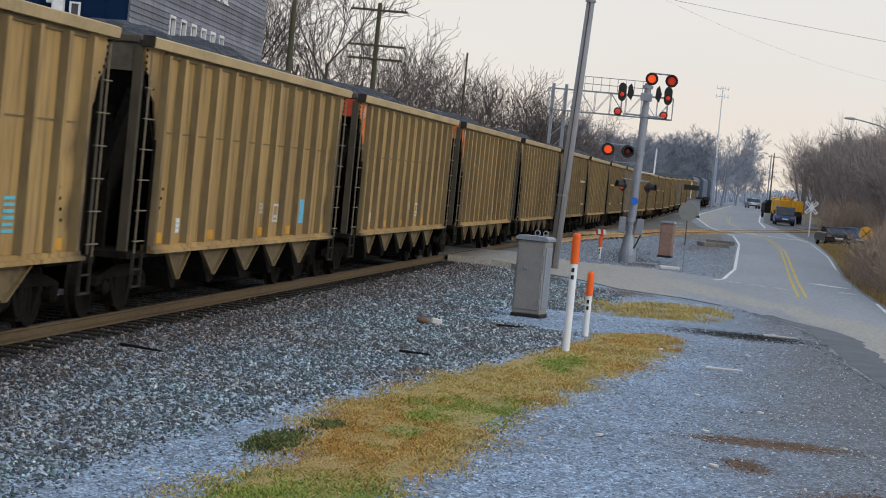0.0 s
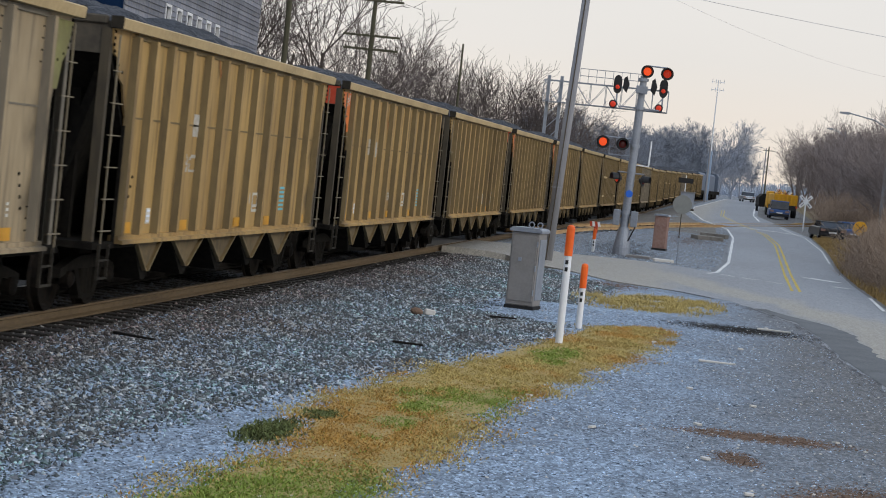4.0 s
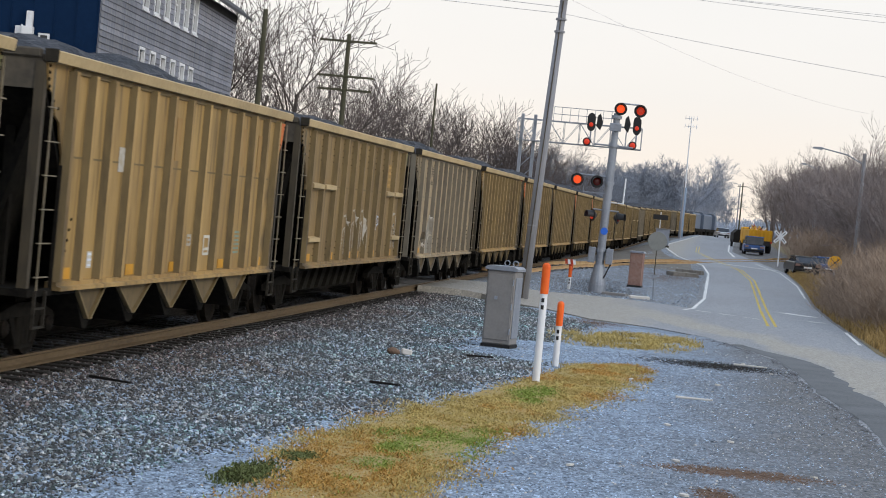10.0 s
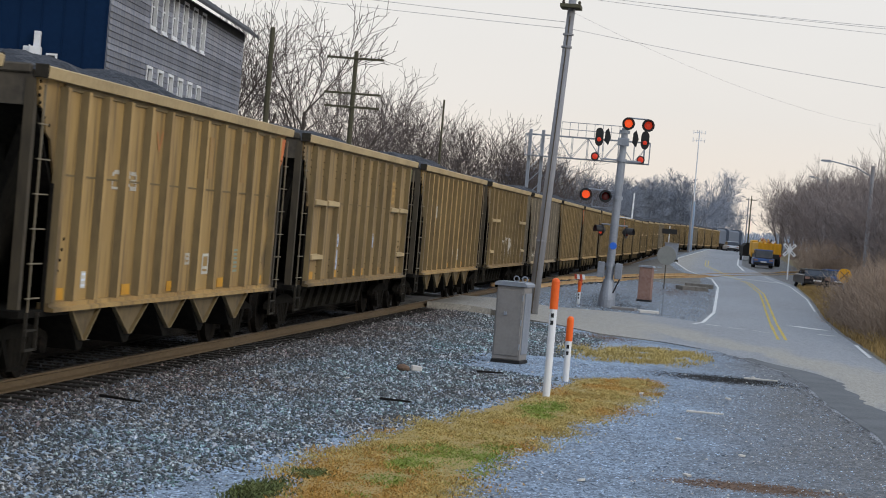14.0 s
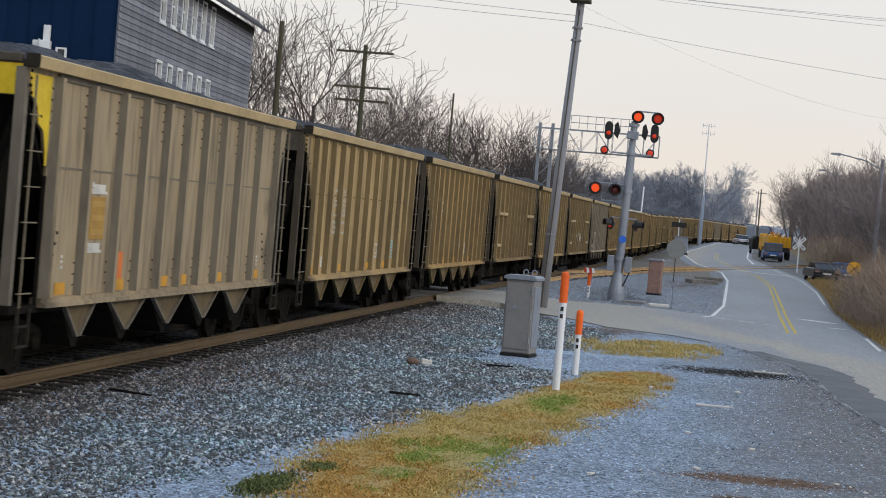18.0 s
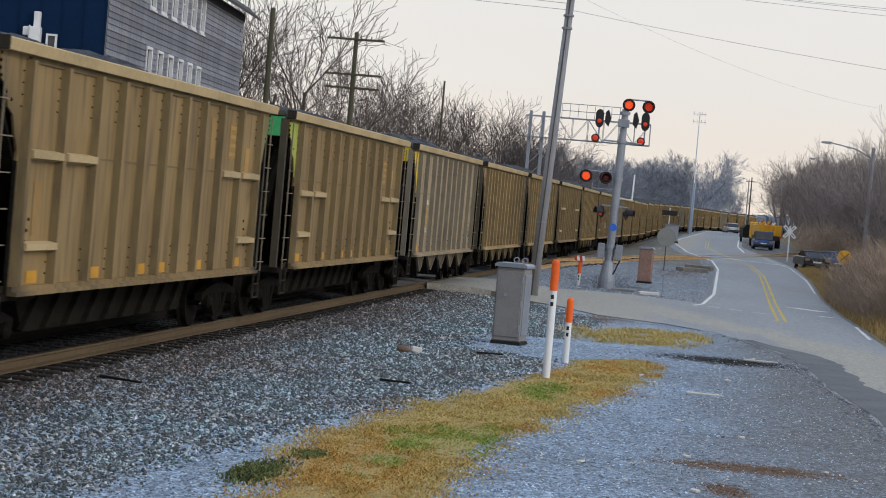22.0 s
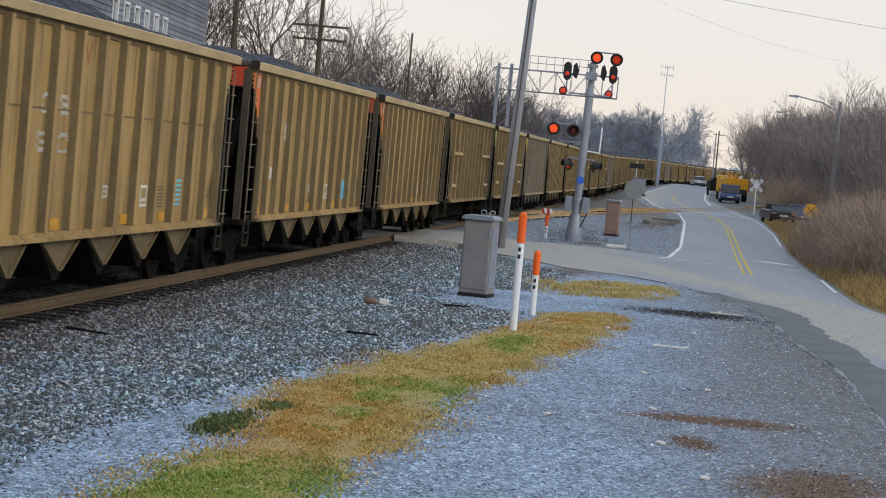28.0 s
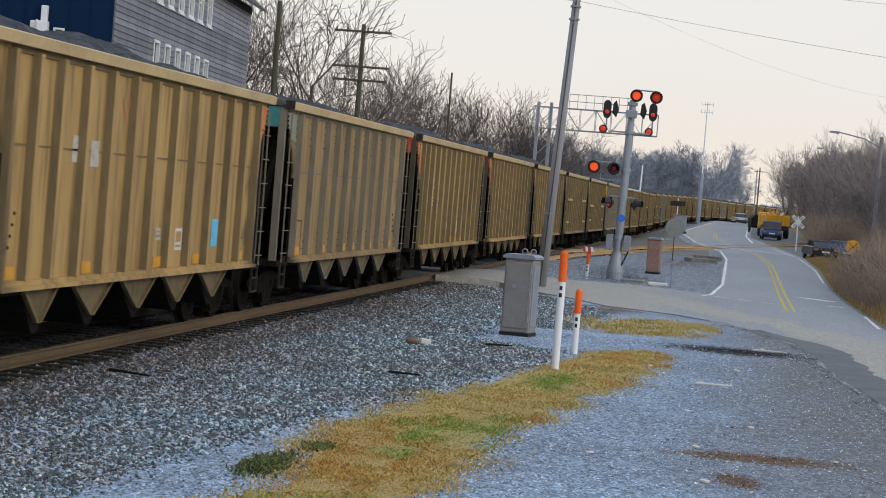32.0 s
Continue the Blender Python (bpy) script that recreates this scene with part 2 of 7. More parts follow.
M["bank"] = material("dirt_bank", (0.15, 0.135, 0.118), (0.10, 0.088, 0.075), (0.21, 0.195, 0.17), rough=1, fine=5, broad=0.35, bump=0.5, amount=0.7)
M["mast_blue"] = material("blue_grey_mast_paint", (0.22, 0.30, 0.42), rough=0.6, fine=10, bump=0.03)
# Far twigs tinted blue-grey: the haze of distance is in the colour.
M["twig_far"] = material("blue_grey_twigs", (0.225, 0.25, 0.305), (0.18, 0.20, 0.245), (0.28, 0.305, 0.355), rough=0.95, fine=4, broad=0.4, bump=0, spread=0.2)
# Farthest woods paler and bluer still, with haze painted in.
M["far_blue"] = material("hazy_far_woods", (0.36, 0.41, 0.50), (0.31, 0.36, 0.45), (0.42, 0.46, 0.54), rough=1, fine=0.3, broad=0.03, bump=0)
M["lamp_off"] = material("unlit_red_lens", (0.12, 0.012, 0.01), rough=0.25, bump=0, spec=0.5)
M["sign_amber"] = material("amber_sign", (0.72, 0.36, 0.02), rough=0.5, fine=8, bump=0.02)
M["heap"] = material("grey_brown_timber", (0.20, 0.18, 0.155), (0.13, 0.115, 0.10), (0.30, 0.28, 0.25), rough=0.95, fine=9, broad=1.2, bump=0.4)
M["sign_back"] = material("dull_sign_back", (0.21, 0.215, 0.205), (0.18, 0.185, 0.175), (0.24, 0.245, 0.235), rough=0.6, fine=9, bump=0.03)
M["chalk"] = material("chalk_white", (0.70, 0.74, 0.82), rough=0.9, fine=10, bump=0)
M["rail"] = material("brown_rail_steel", (0.115, 0.078, 0.04), (0.078, 0.052, 0.027), (0.165, 0.115, 0.062), rough=0.7, fine=25, broad=1, bump=0.1, stretch=(1, 0.2, 1))
M["rail_top"] = material("polished_rail_head", (0.35, 0.29, 0.23), (0.26, 0.2, 0.15), (0.42, 0.36, 0.3), rough=0.35, metal=0.8, fine=20, bump=0.03, stretch=(1, 0.1, 1))
M["rust_rail"] = material("rusty_rail", (0.50, 0.32, 0.14), (0.36, 0.18, 0.075), (0.62, 0.50, 0.30), rough=0.8, fine=20, bump=0.2)
# Tie wood sunk to near black, with the shade under the train included.
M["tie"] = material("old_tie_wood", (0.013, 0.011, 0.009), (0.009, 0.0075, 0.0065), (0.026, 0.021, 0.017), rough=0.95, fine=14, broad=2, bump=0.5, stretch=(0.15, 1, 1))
M["stone"] = islands(material("ballast_stone", (0.112, 0.126, 0.148), (0.10, 0.096, 0.088), (0.165, 0.185, 0.215), rough=0.8, fine=14, broad=0.35, bump=0.2), 0.6, 5.2, 4.4, 0.07)
M["gravel_stone"] = islands(material("gravel_stone", (0.20, 0.25, 0.315), (0.16, 0.19, 0.23), (0.28, 0.34, 0.42), rough=0.85, fine=14, broad=0.4, bump=0.2), 0.55, 3.0, 2.4)
M["ground"] = material("gravel_and_dirt", (0.20, 0.262, 0.345), (0.13, 0.157, 0.195), (0.34, 0.43, 0.54), rough=0.95, fine=11, broad=0.55, bump=0.6, amount=0.6)
M["asphalt"] = material("worn_asphalt", (0.205, 0.217, 0.238), (0.162, 0.17, 0.183), (0.25, 0.26, 0.28), rough=0.62, spec=0.5, spread=0.0, fine=7, broad=0.22, bump=0.15, stretch=(1, 0.25, 1))
M["asphalt_old"] = material("crumbled_asphalt", (0.21, 0.205, 0.205), (0.16, 0.155, 0.15), (0.26, 0.26, 0.265), rough=0.95, fine=26, broad=0.4, bump=0.3)
M["asphalt_edge"] = material("dark_crumbled_asphalt", (0.142, 0.148, 0.156), (0.105, 0.11, 0.115), (0.19, 0.195, 0.20), rough=0.92, fine=14, broad=0.9, bump=0.35, spec=0.15)
M["line_white"] = material("road_white", (0.66, 0.66, 0.64), (0.5, 0.5, 0.49), (0.7, 0.7, 0.69), rough=0.8, fine=9, broad=1, bump=0.05)
M["line_yellow"] = material("road_yellow", (0.55, 0.40, 0.07), (0.42, 0.31, 0.07), (0.6, 0.45, 0.1), rough=0.8, fine=9, broad=1, bump=0.05)
M["grass_dry"] = islands(material("dry_grass", (0.43, 0.325, 0.11), (0.34, 0.25, 0.08), (0.53, 0.43, 0.19), rough=0.9, fine=8, broad=0.9, bump=0), 0.8, 1.25)
M["grass_green"] = islands(material("green_grass", (0.205, 0.275, 0.05), (0.16, 0.225, 0.04), (0.30, 0.34, 0.08), rough=0.9, fine=8, broad=0.9, bump=0), 0.8, 1.25)
M["turf"] = material("dry_turf", (0.33, 0.225, 0.08), (0.24, 0.19, 0.065), (0.38, 0.30, 0.14), rough=1, fine=7, broad=1.6, bump=0.5, amount=0.8)
M["far_ground"] = material("dead_field_grass", (0.20, 0.16, 0.085), (0.15, 0.12, 0.07), (0.27, 0.21, 0.11), rough=1, fine=4, broad=0.1, bump=0.3)
M["bark"] = material("grey_bark", (0.075, 0.062, 0.054), (0.055, 0.046, 0.04), (0.12, 0.10, 0.088), rough=0.95, fine=9, broad=1, bump=0.6, stretch=(1, 1, 0.3))
M["twig"] = material("bare_twigs", (0.095, 0.078, 0.074), (0.072, 0.06, 0.058), (0.145, 0.118, 0.11), rough=0.95, fine=4, broad=0.4, bump=0, spread=0.2)
M["twig_pale"] = material("pale_winter_twigs", (0.215, 0.18, 0.172), (0.165, 0.14, 0.137), (0.275, 0.235, 0.222), rough=0.95, fine=4, broad=0.4, bump=0, spread=0.2)
# Steel lightened in colour for the haze in front of the far mast.
M["mast"] = material("pale_zinc_mast", (0.62, 0.66, 0.72), (0.54, 0.58, 0.64), (0.68, 0.71, 0.76), rough=0.6, fine=10, bump=0.03)
M["brush"] = material("winter_brush", (0.30, 0.225, 0.17), (0.235, 0.175, 0.135), (0.38, 0.29, 0.22), rough=1, fine=3, broad=0.4, bump=0, spread=0.2)
M["galv"] = material("galvanised_steel", (0.265, 0.29, 0.335), (0.215, 0.235, 0.275), (0.335, 0.36, 0.405), rough=0.5, metal=0.35, fine=14, broad=2, bump=0.05)
M["case"] = material("grey_case_paint", (0.225, 0.212, 0.202), (0.185, 0.174, 0.167), (0.26, 0.248, 0.238), rough=0.6, fine=20, broad=2, bump=0.05)
M["black"] = material("black_enamel", (0.018, 0.018, 0.02), (0.012, 0.012, 0.013), (0.03, 0.03, 0.033), rough=0.55, fine=14, bump=0.03)
M["lamp_lit"] = material("lit_red_lens", (0.5, 0.03, 0.01), rough=0.3, bump=0, glow=(1.0, 0.105, 0.025), strength=0.75)
M["lamp_dim"] = material("half_lit_red_lens", (0.4, 0.03, 0.015), rough=0.3, bump=0, glow=(0.8, 0.055, 0.022), strength=0.36)
M["pole_wood"] = material("weathered_pole_wood", (0.25, 0.255, 0.28), (0.19, 0.19, 0.205), (0.32, 0.32, 0.34), rough=0.9, fine=16, broad=1, bump=0.4, stretch=(1, 1, 0.12))
M["pole_green"] = material("mossy_pole_wood", (0.075, 0.072, 0.046), (0.055, 0.052, 0.034), (0.115, 0.105, 0.07), rough=0.95, fine=16, broad=1, bump=0.4, stretch=(1, 1, 0.12))
M["marker_white"] = material("marker_white", (0.74, 0.75, 0.78), (0.66, 0.67, 0.7), (0.8, 0.8, 0.82), rough=0.5, fine=10, bump=0.03)
M["marker_orange"] = material("marker_orange", (0.85, 0.13, 0.015), (0.75, 0.10, 0.015), (0.9, 0.18, 0.03), rough=0.5, fine=10, bump=0.03)
M["blue_sign"] = material("blue_sign", (0.03, 0.14, 0.62), rough=0.4, fine=8, bump=0)
M["rust"] = material("rusty_cabinet", (0.26, 0.15, 0.12), (0.2, 0.11, 0.09), (0.33, 0.24, 0.2), rough=0.85, fine=10, broad=2, bump=0.2)
M["navy"] = material("navy_metal_siding", (0.004, 0.018, 0.055), (0.0035, 0.015, 0.045), (0.006, 0.023, 0.066), rough=0.8, fine=6, broad=0.3, bump=0.03, spec=0.08)
M["shingle"] = material("grey_shingle", (0.20, 0.218, 0.275), (0.125, 0.14, 0.185), (0.36, 0.34, 0.325), rough=0.85, fine=3.4, broad=0.3, bump=0.15, spread=0.3)
M["roof"] = material("dark_roofing", (0.05, 0.05, 0.055), (0.035, 0.035, 0.04), (0.08, 0.08, 0.085), rough=0.9, fine=8, bump=0.3)
M["glass"] = material("dark_window_glass", (0.04, 0.046, 0.06), (0.03, 0.035, 0.045), (0.06, 0.066, 0.08), rough=0.12, fine=2, bump=0, spec=0.5)
M["frame_white"] = material("white_window_paint", (0.72, 0.73, 0.76), (0.62, 0.63, 0.66), (0.78, 0.79, 0.8), rough=0.6, fine=10, bump=0.05)
M["truck_yellow"] = material("machine_yellow", (0.66, 0.33, 0.015), (0.52, 0.25, 0.015), (0.72, 0.4, 0.03), rough=0.5, fine=6, bump=0.05)
M["car_black"] = material("black_car_paint", (0.010, 0.011, 0.014), rough=0.3, fine=6, bump=0, spec=0.35)
M["car_blue"] = material("blue_car_paint", (0.025, 0.075, 0.22), rough=0.3, fine=6, bump=0, spec=0.35)
M["car_silver"] = material("silver_car_paint", (0.5, 0.52, 0.55), rough=0.3, metal=0.5, fine=6, bump=0, spec=0.6)
M["loco_blue"] = material("blue_grey_engine_paint", (0.10, 0.125, 0.17), (0.08, 0.10, 0.14), rough=0.7, fine=6, bump=0.05)
M["rubber"] = material("black_rubber", (0.02, 0.02, 0.021), rough=0.85, fine=15, bump=0.1)
M["wire"] = material("grey_wire", (0.58, 0.56, 0.56), rough=0.7, fine=5, bump=0)
M["dirt"] = material("damp_brown_dirt", (0.17, 0.11, 0.078), (0.12, 0.078, 0.055), (0.22, 0.145, 0.10), rough=1, fine=12, broad=1.5, bump=0.5)
M["litter"] = material("pale_litter", (0.6, 0.57, 0.53), rough=0.9, fine=9, bump=0.1)
# Cinders, toned down further for the shade beneath the train.
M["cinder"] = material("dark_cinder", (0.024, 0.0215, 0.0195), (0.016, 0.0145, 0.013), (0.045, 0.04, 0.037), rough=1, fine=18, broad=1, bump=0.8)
M["weed"] = islands(material("dark_weed", (0.105, 0.125, 0.04), (0.07, 0.09, 0.03), (0.15, 0.16, 0.06), rough=0.9, fine=8, broad=0.9, bump=0), 0.6, 1.4)
M["straw"] = islands(material("tall_straw", (0.36, 0.24, 0.095), (0.29, 0.185, 0.07), (0.43, 0.31, 0.14), rough=0.9, fine=8, broad=0.7, bump=0), 0.6, 1.35)
M["orange_brown"] = islands(material("russet_grass", (0.43, 0.24, 0.06), (0.36, 0.20, 0.052), (0.49, 0.31, 0.095), rough=0.9, fine=8, broad=0.9, bump=0), 0.8, 1.25)
M["streak"] = material("faded_primer", (0.31, 0.175, 0.058), (0.27, 0.172, 0.064), (0.33, 0.205, 0.073), rough=0.7, fine=5, broad=2.2, bump=0.04, amount=0.9)
M["tar"] = material("tar_seal", (0.135, 0.135, 0.145), (0.10, 0.10, 0.107), (0.17, 0.17, 0.18), rough=0.8, fine=12, bump=0.1)


def pebbled(m, size, low, high, squash=0.55):
    """Lay a mosaic of pebbles over a material: each cell its own brightness, with low relief."""
    n, l = m.node_tree.nodes, m.node_tree.links
    b = n["Principled BSDF"]
    hsv = next(k for k in n if k.bl_idname == "ShaderNodeHueSaturation")
    co = next(k for k in n if k.bl_idname == "ShaderNodeTexCoord")
    mp = n.new("ShaderNodeMapping")
    mp.inputs["Scale"].default_value = (1, squash, 1)
    l.new(co.outputs["Object"], mp.inputs[0])
    total = None
    for k, (sc, a, c, pw) in enumerate(((1.0 / size, low, high, 2.2), (0.38 / size, 0.8, 1.25, 1.0))):
        vo = n.new("ShaderNodeTexVoronoi")
        vo.inputs["Scale"].default_value = sc
        l.new(mp.outputs[0], vo.inputs["Vector"])
        bw = n.new("ShaderNodeSeparateColor")
        l.new(vo.outputs["Color"], bw.inputs[0])
        p = n.new("ShaderNodeMath")
        p.operation = "POWER"
        p.inputs[1].default_value = pw
        l.new(bw.outputs[0], p.inputs[0])
        r = n.new("ShaderNodeMapRange")
        r.inputs["To Min"].default_value, r.inputs["To Max"].default_value = a, c
        l.new(p.outputs[0], r.inputs["Value"])
        if total is None:
            total = r
            bp = n.new("ShaderNodeBump")
            bp.inputs["Strength"].default_value, bp.inputs["Distance"].default_value = 0.5, 0.02
            l.new(bw.outputs[1], bp.inputs["Height"])
            l.new(bp.outputs[0], b.inputs["Normal"])
        else:
            mul = n.new("ShaderNodeMath")
            mul.operation = "MULTIPLY"
            l.new(total.outputs[0], mul.inputs[0])
            l.new(r.outputs[0], mul.inputs[1])
            total = mul
    l.new(total.outputs[0], hsv.inputs["Value"])
    return m


def trodden(m, colour, x0, x1, noise_scale, axis="X", most=0.85):
    """Packed grey-brown dirt that takes over the gravel from x0 to x1, with a ragged border."""
    n, l = m.node_tree.nodes, m.node_tree.links
    hsv = next(k for k in n if k.bl_idname == "ShaderNodeHueSaturation")
    co = next(k for k in n if k.bl_idname == "ShaderNodeTexCoord")
    was = hsv.inputs["Color"].links[0].from_socket
    sep, no = n.new("ShaderNodeSeparateXYZ"), n.new("ShaderNodeTexNoise")
    l.new(co.outputs["Object"], sep.inputs[0])
    mp = n.new("ShaderNodeMapping")
    mp.inputs["Scale"].default_value = (1, 0.35, 1)
    l.new(co.outputs["Object"], mp.inputs[0])
    l.new(mp.outputs[0], no.inputs["Vector"])
    no.inputs["Scale"].default_value, no.inputs["Detail"].default_value = noise_scale, 6
    ma = n.new("ShaderNodeMath")
    ma.operation = "MULTIPLY_ADD"
    ma.inputs[1].default_value = 3.4
    l.new(no.outputs["Fac"], ma.inputs[0])
    l.new(sep.outputs[axis], ma.inputs[2])
    r = n.new("ShaderNodeMapRange")
    r.inputs["From Min"].default_value, r.inputs["From Max"].default_value, r.inputs["To Max"].default_value = x0 + 1.7, x1 + 1.7, most
    l.new(ma.outputs[0], r.inputs["Value"])
    mix = n.new("ShaderNodeMixRGB")
    mix.inputs[2].default_value = (*colour, 1)
    l.new(r.outputs[0], mix.inputs[0])
    l.new(was, mix.inputs[1])
    l.new(mix.outputs[0], hsv.inputs["Color"])
    return m


def dusted(m, colour):
    """Beige dust along the swept turn from the side road into the road, with soft ragged borders."""
    n, l = m.node_tree.nodes, m.node_tree.links
    hsv = next(k for k in n if k.bl_idname == "ShaderNodeHueSaturation")
    co = next(k for k in n if k.bl_idname == "ShaderNodeTexCoord")
    was = hsv.inputs["Color"].links[0].from_socket
    sep, no = n.new("ShaderNodeSeparateXYZ"), n.new("ShaderNodeTexNoise")
    l.new(co.outputs["Object"], sep.inputs[0])
    mp = n.new("ShaderNodeMapping")
    mp.inputs["Rotation"].default_value, mp.inputs["Scale"].default_value = (0, 0, radians(20)), (1, 0.14, 1)
    l.new(co.outputs["Object"], mp.inputs[0])
    l.new(mp.outputs[0], no.inputs["Vector"])
    no.inputs["Scale"].default_value, no.inputs["Detail"].default_value = 1.6, 2

    def calc(op, a, b, c=None):
        k = n.new("ShaderNodeMath")
        k.operation = op
        for i, v in enumerate((a, b, c)):
            if v is None:
                continue
            if isinstance(v, (int, float)):
                k.inputs[i].default_value = v
            else:
                l.new(v, k.inputs[i])
        return k.outputs[0]

    def step(v, a, b):
        r = n.new("ShaderNodeMapRange")
        r.interpolation_type = "SMOOTHSTEP"
        r.inputs["From Min"].default_value, r.inputs["From Max"].default_value = a, b
        l.new(v, r.inputs["Value"])
        return r.outputs[0]
    x = calc("MULTIPLY_ADD", calc("SUBTRACT", no.outputs["Fac"], 0.5), 2.2, sep.outputs["X"])
    near = calc("MINIMUM", calc("MULTIPLY_ADD", sep.outputs["Y"], -0.1, 6.9), calc("MULTIPLY_ADD", sep.outputs["Y"], -0.39, 22.56))
    far = calc("MULTIPLY_ADD", sep.outputs["Y"], -0.35, 22.45)
    inner = calc("MAXIMUM", step(calc("SUBTRACT", x, near), -0.35, 0.55), step(x, -1.2, -2.6))
    outer = calc("MAXIMUM", step(calc("SUBTRACT", far, x), -0.7, 1.0), step(x, -1.6, -4.0))
    fac = calc("MULTIPLY", calc("MULTIPLY", inner, outer), calc("MULTIPLY_ADD", no.outputs["Fac"], 0.6, 0.68))
    mix = n.new("ShaderNodeMixRGB")
    mix.inputs[2].default_value = (*colour, 1)
    l.new(fac, mix.inputs[0])
    l.new(was, mix.inputs[1])
    l.new(mix.outputs[0], hsv.inputs["Color"])
    return m


dusted(M["asphalt"], (0.275, 0.252, 0.214))
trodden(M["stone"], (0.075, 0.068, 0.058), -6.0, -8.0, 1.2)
trodden(M["ground"], (0.118, 0.128, 0.145), -3.9, 3.2, 0.45, "X", 0.8)
trodden(M["ground"], (0.118, 0.118, 0.12), -0.8, 1.9, 0.8, "X", 0.92)
trodden(M["ground"], (0.155, 0.145, 0.135), 60.0, 66.0, 0.5, "Y", 0.6)
pebbled(M["ground"], 0.028, 0.78, 1.75)
pebbled(M["asphalt"], 0.018, 0.93, 1.12, 0.5)


# ---- building helpers ----
def box(bm, x0, x1, y0, y1, z0, z1, m=None):
    """A box between two corners, turned by m."""
    vs = [bm.verts.new((m @ Vector(c)) if m else c) for c in
          ((x0, y0, z0), (x1, y0, z0), (x1, y1, z0), (x0, y1, z0), (x0, y0, z1), (x1, y0, z1), (x1, y1, z1), (x0, y1, z1))]
    for f in ((3, 2, 1, 0), (4, 5, 6, 7), (0, 1, 5, 4), (1, 2, 6, 5), (2, 3, 7, 6), (3, 0, 4, 7)):
        bm.faces.new([vs[i] for i in f])
    return bm


def tube(bm, a, b, r0, r1=None, sides=8, caps=True):
    """A tapered round bar from a to b."""
    a, b, r1 = Vector(a), Vector(b), r0 if r1 is None else r1
    z = (b - a).normalized()
    x = z.orthogonal().normalized()
    y = z.cross(x)
    rings = []
    for p, r in ((a, r0), (b, r1)):
        rings.append([bm.verts.new(p + (x * math.cos(k * 2 * math.pi / sides) + y * math.sin(k * 2 * math.pi / sides)) * r) for k in range(sides)])
    for k in range(sides):
        bm.faces.new((rings[0][k], rings[0][(k + 1) % sides], rings[1][(k + 1) % sides], rings[1][k]))
    if caps:
        bm.faces.new(rings[0][::-1])
        bm.faces.new(rings[1])
    return bm


def prism(bm, outline, axis, lo, hi):
    """An outline in a plane, drawn out along x (axis 0), y (1) or z (2)."""
    def at(p, v):
        return {0: (v, p[0], p[1]), 1: (p[0], v, p[1]), 2: (p[0], p[1], v)}[axis]
    a, b = [bm.verts.new(at(p, lo)) for p in outline], [bm.verts.new(at(p, hi)) for p in outline]
    bm.faces.new(a)
    bm.faces.new(b[::-1])
    for k in range(len(outline)):
        j = (k + 1) % len(outline)
        bm.faces.new((a[k], b[k], b[j], a[j]))
    bmesh.ops.recalc_face_normals(bm, faces=bm.faces[:])
    return bm


def lathe(bm, profile, centre=(0, 0, 0), axis=2, sides=20):
    """A turned form from (radius, height) pairs."""
    rings = []
    for r, hgt in profile:
        ring = []
        for k in range(sides):
            c, s = math.cos(k * 2 * math.pi / sides) * r, math.sin(k * 2 * math.pi / sides) * r
            p = {2: (c, s, hgt), 1: (c, hgt, s), 0: (hgt, c, s)}[axis]
            ring.append(bm.verts.new(Vector(centre) + Vector(p)))
        rings.append(ring)
    for a, b in zip(rings, rings[1:]):
        for k in range(sides):
            bm.faces.new((a[k], a[(k + 1) % sides], b[(k + 1) % sides], b[k]))
    bm.faces.new(rings[0][::-1])
    bm.faces.new(rings[-1])
    bmesh.ops.recalc_face_normals(bm, faces=bm.faces[:])
    return bm


def mesh_of(name, bm, mat, smooth=False, bevel=0.0):
    if bevel:
        bmesh.ops.bevel(bm, geom=bm.edges[:], offset=bevel, segments=1, affect="EDGES")
    me = bpy.data.meshes.new(name)
    bm.to_mesh(me)
    bm.free()
    me.materials.append(mat)
    if smooth:
        me.shade_smooth()
    return me


def part(name, bm, mat, parent, label="", smooth=False, bevel=0.0):
    ob = new(name, mesh_of(name, bm, mat, smooth, bevel))
    ob.parent = parent
    if label:
        ob["label"] = label
    return ob


def shared(name, me, parent, m, label=""):
    ob = new(name, me)
    ob.parent = parent
    ob.matrix_local = m
    if label:
        ob["label"] = label
    return ob


def single(name, bm, mat, label, category, group="", kind="", smooth=False, bevel=0.0, place=None):
    ob = new(name, mesh_of(name, bm, mat, smooth, bevel))
    if place:
        ob.matrix_basis = place
    return tagged(ob, label, category, group, kind)


def stand(name, x, y, z, label, category, group="", rz=0.0):
    ob = new(name)
    ob.matrix_basis = pose(x, y, z, 0, 0, rz)
    return tagged(ob, label, category, group)


def B():
    return bmesh.new()


def raw(name, verts, faces, mat, smooth=False):
    me = bpy.data.meshes.new(name)
    me.from_pydata(verts, [], faces)
    me.materials.append(mat)
    if smooth:
        me.shade_smooth()
    return me


# ---- the lie of the land ----
def ease(a, b, v):
    u = min(1.0, max(0.0, (v - a) / (b - a)))
    return u * u * (3 - 2 * u)


def lerp(table, v):
    return float(np.interp(v, [p[0] for p in table], [p[1] for p in table]))


LAND = [(-500, -0.3), (100, -0.3), (150, 0.0), (205, 0.75), (330, 1.5), (480, 1.1), (3000, 1.1)]
GRADE = [(-500, 0), (200, 0), (330, 0.9), (480, 1.0), (3000, 1.0)]
TRACK_X = -9.78


def track(s):
    """The main track's centre line at s metres from the camera's cross line: place and heading."""
    def bend(v):
        d = max(0.0, v - 200.0)
        return TRACK_X + 7.2e-7 * d ** 3
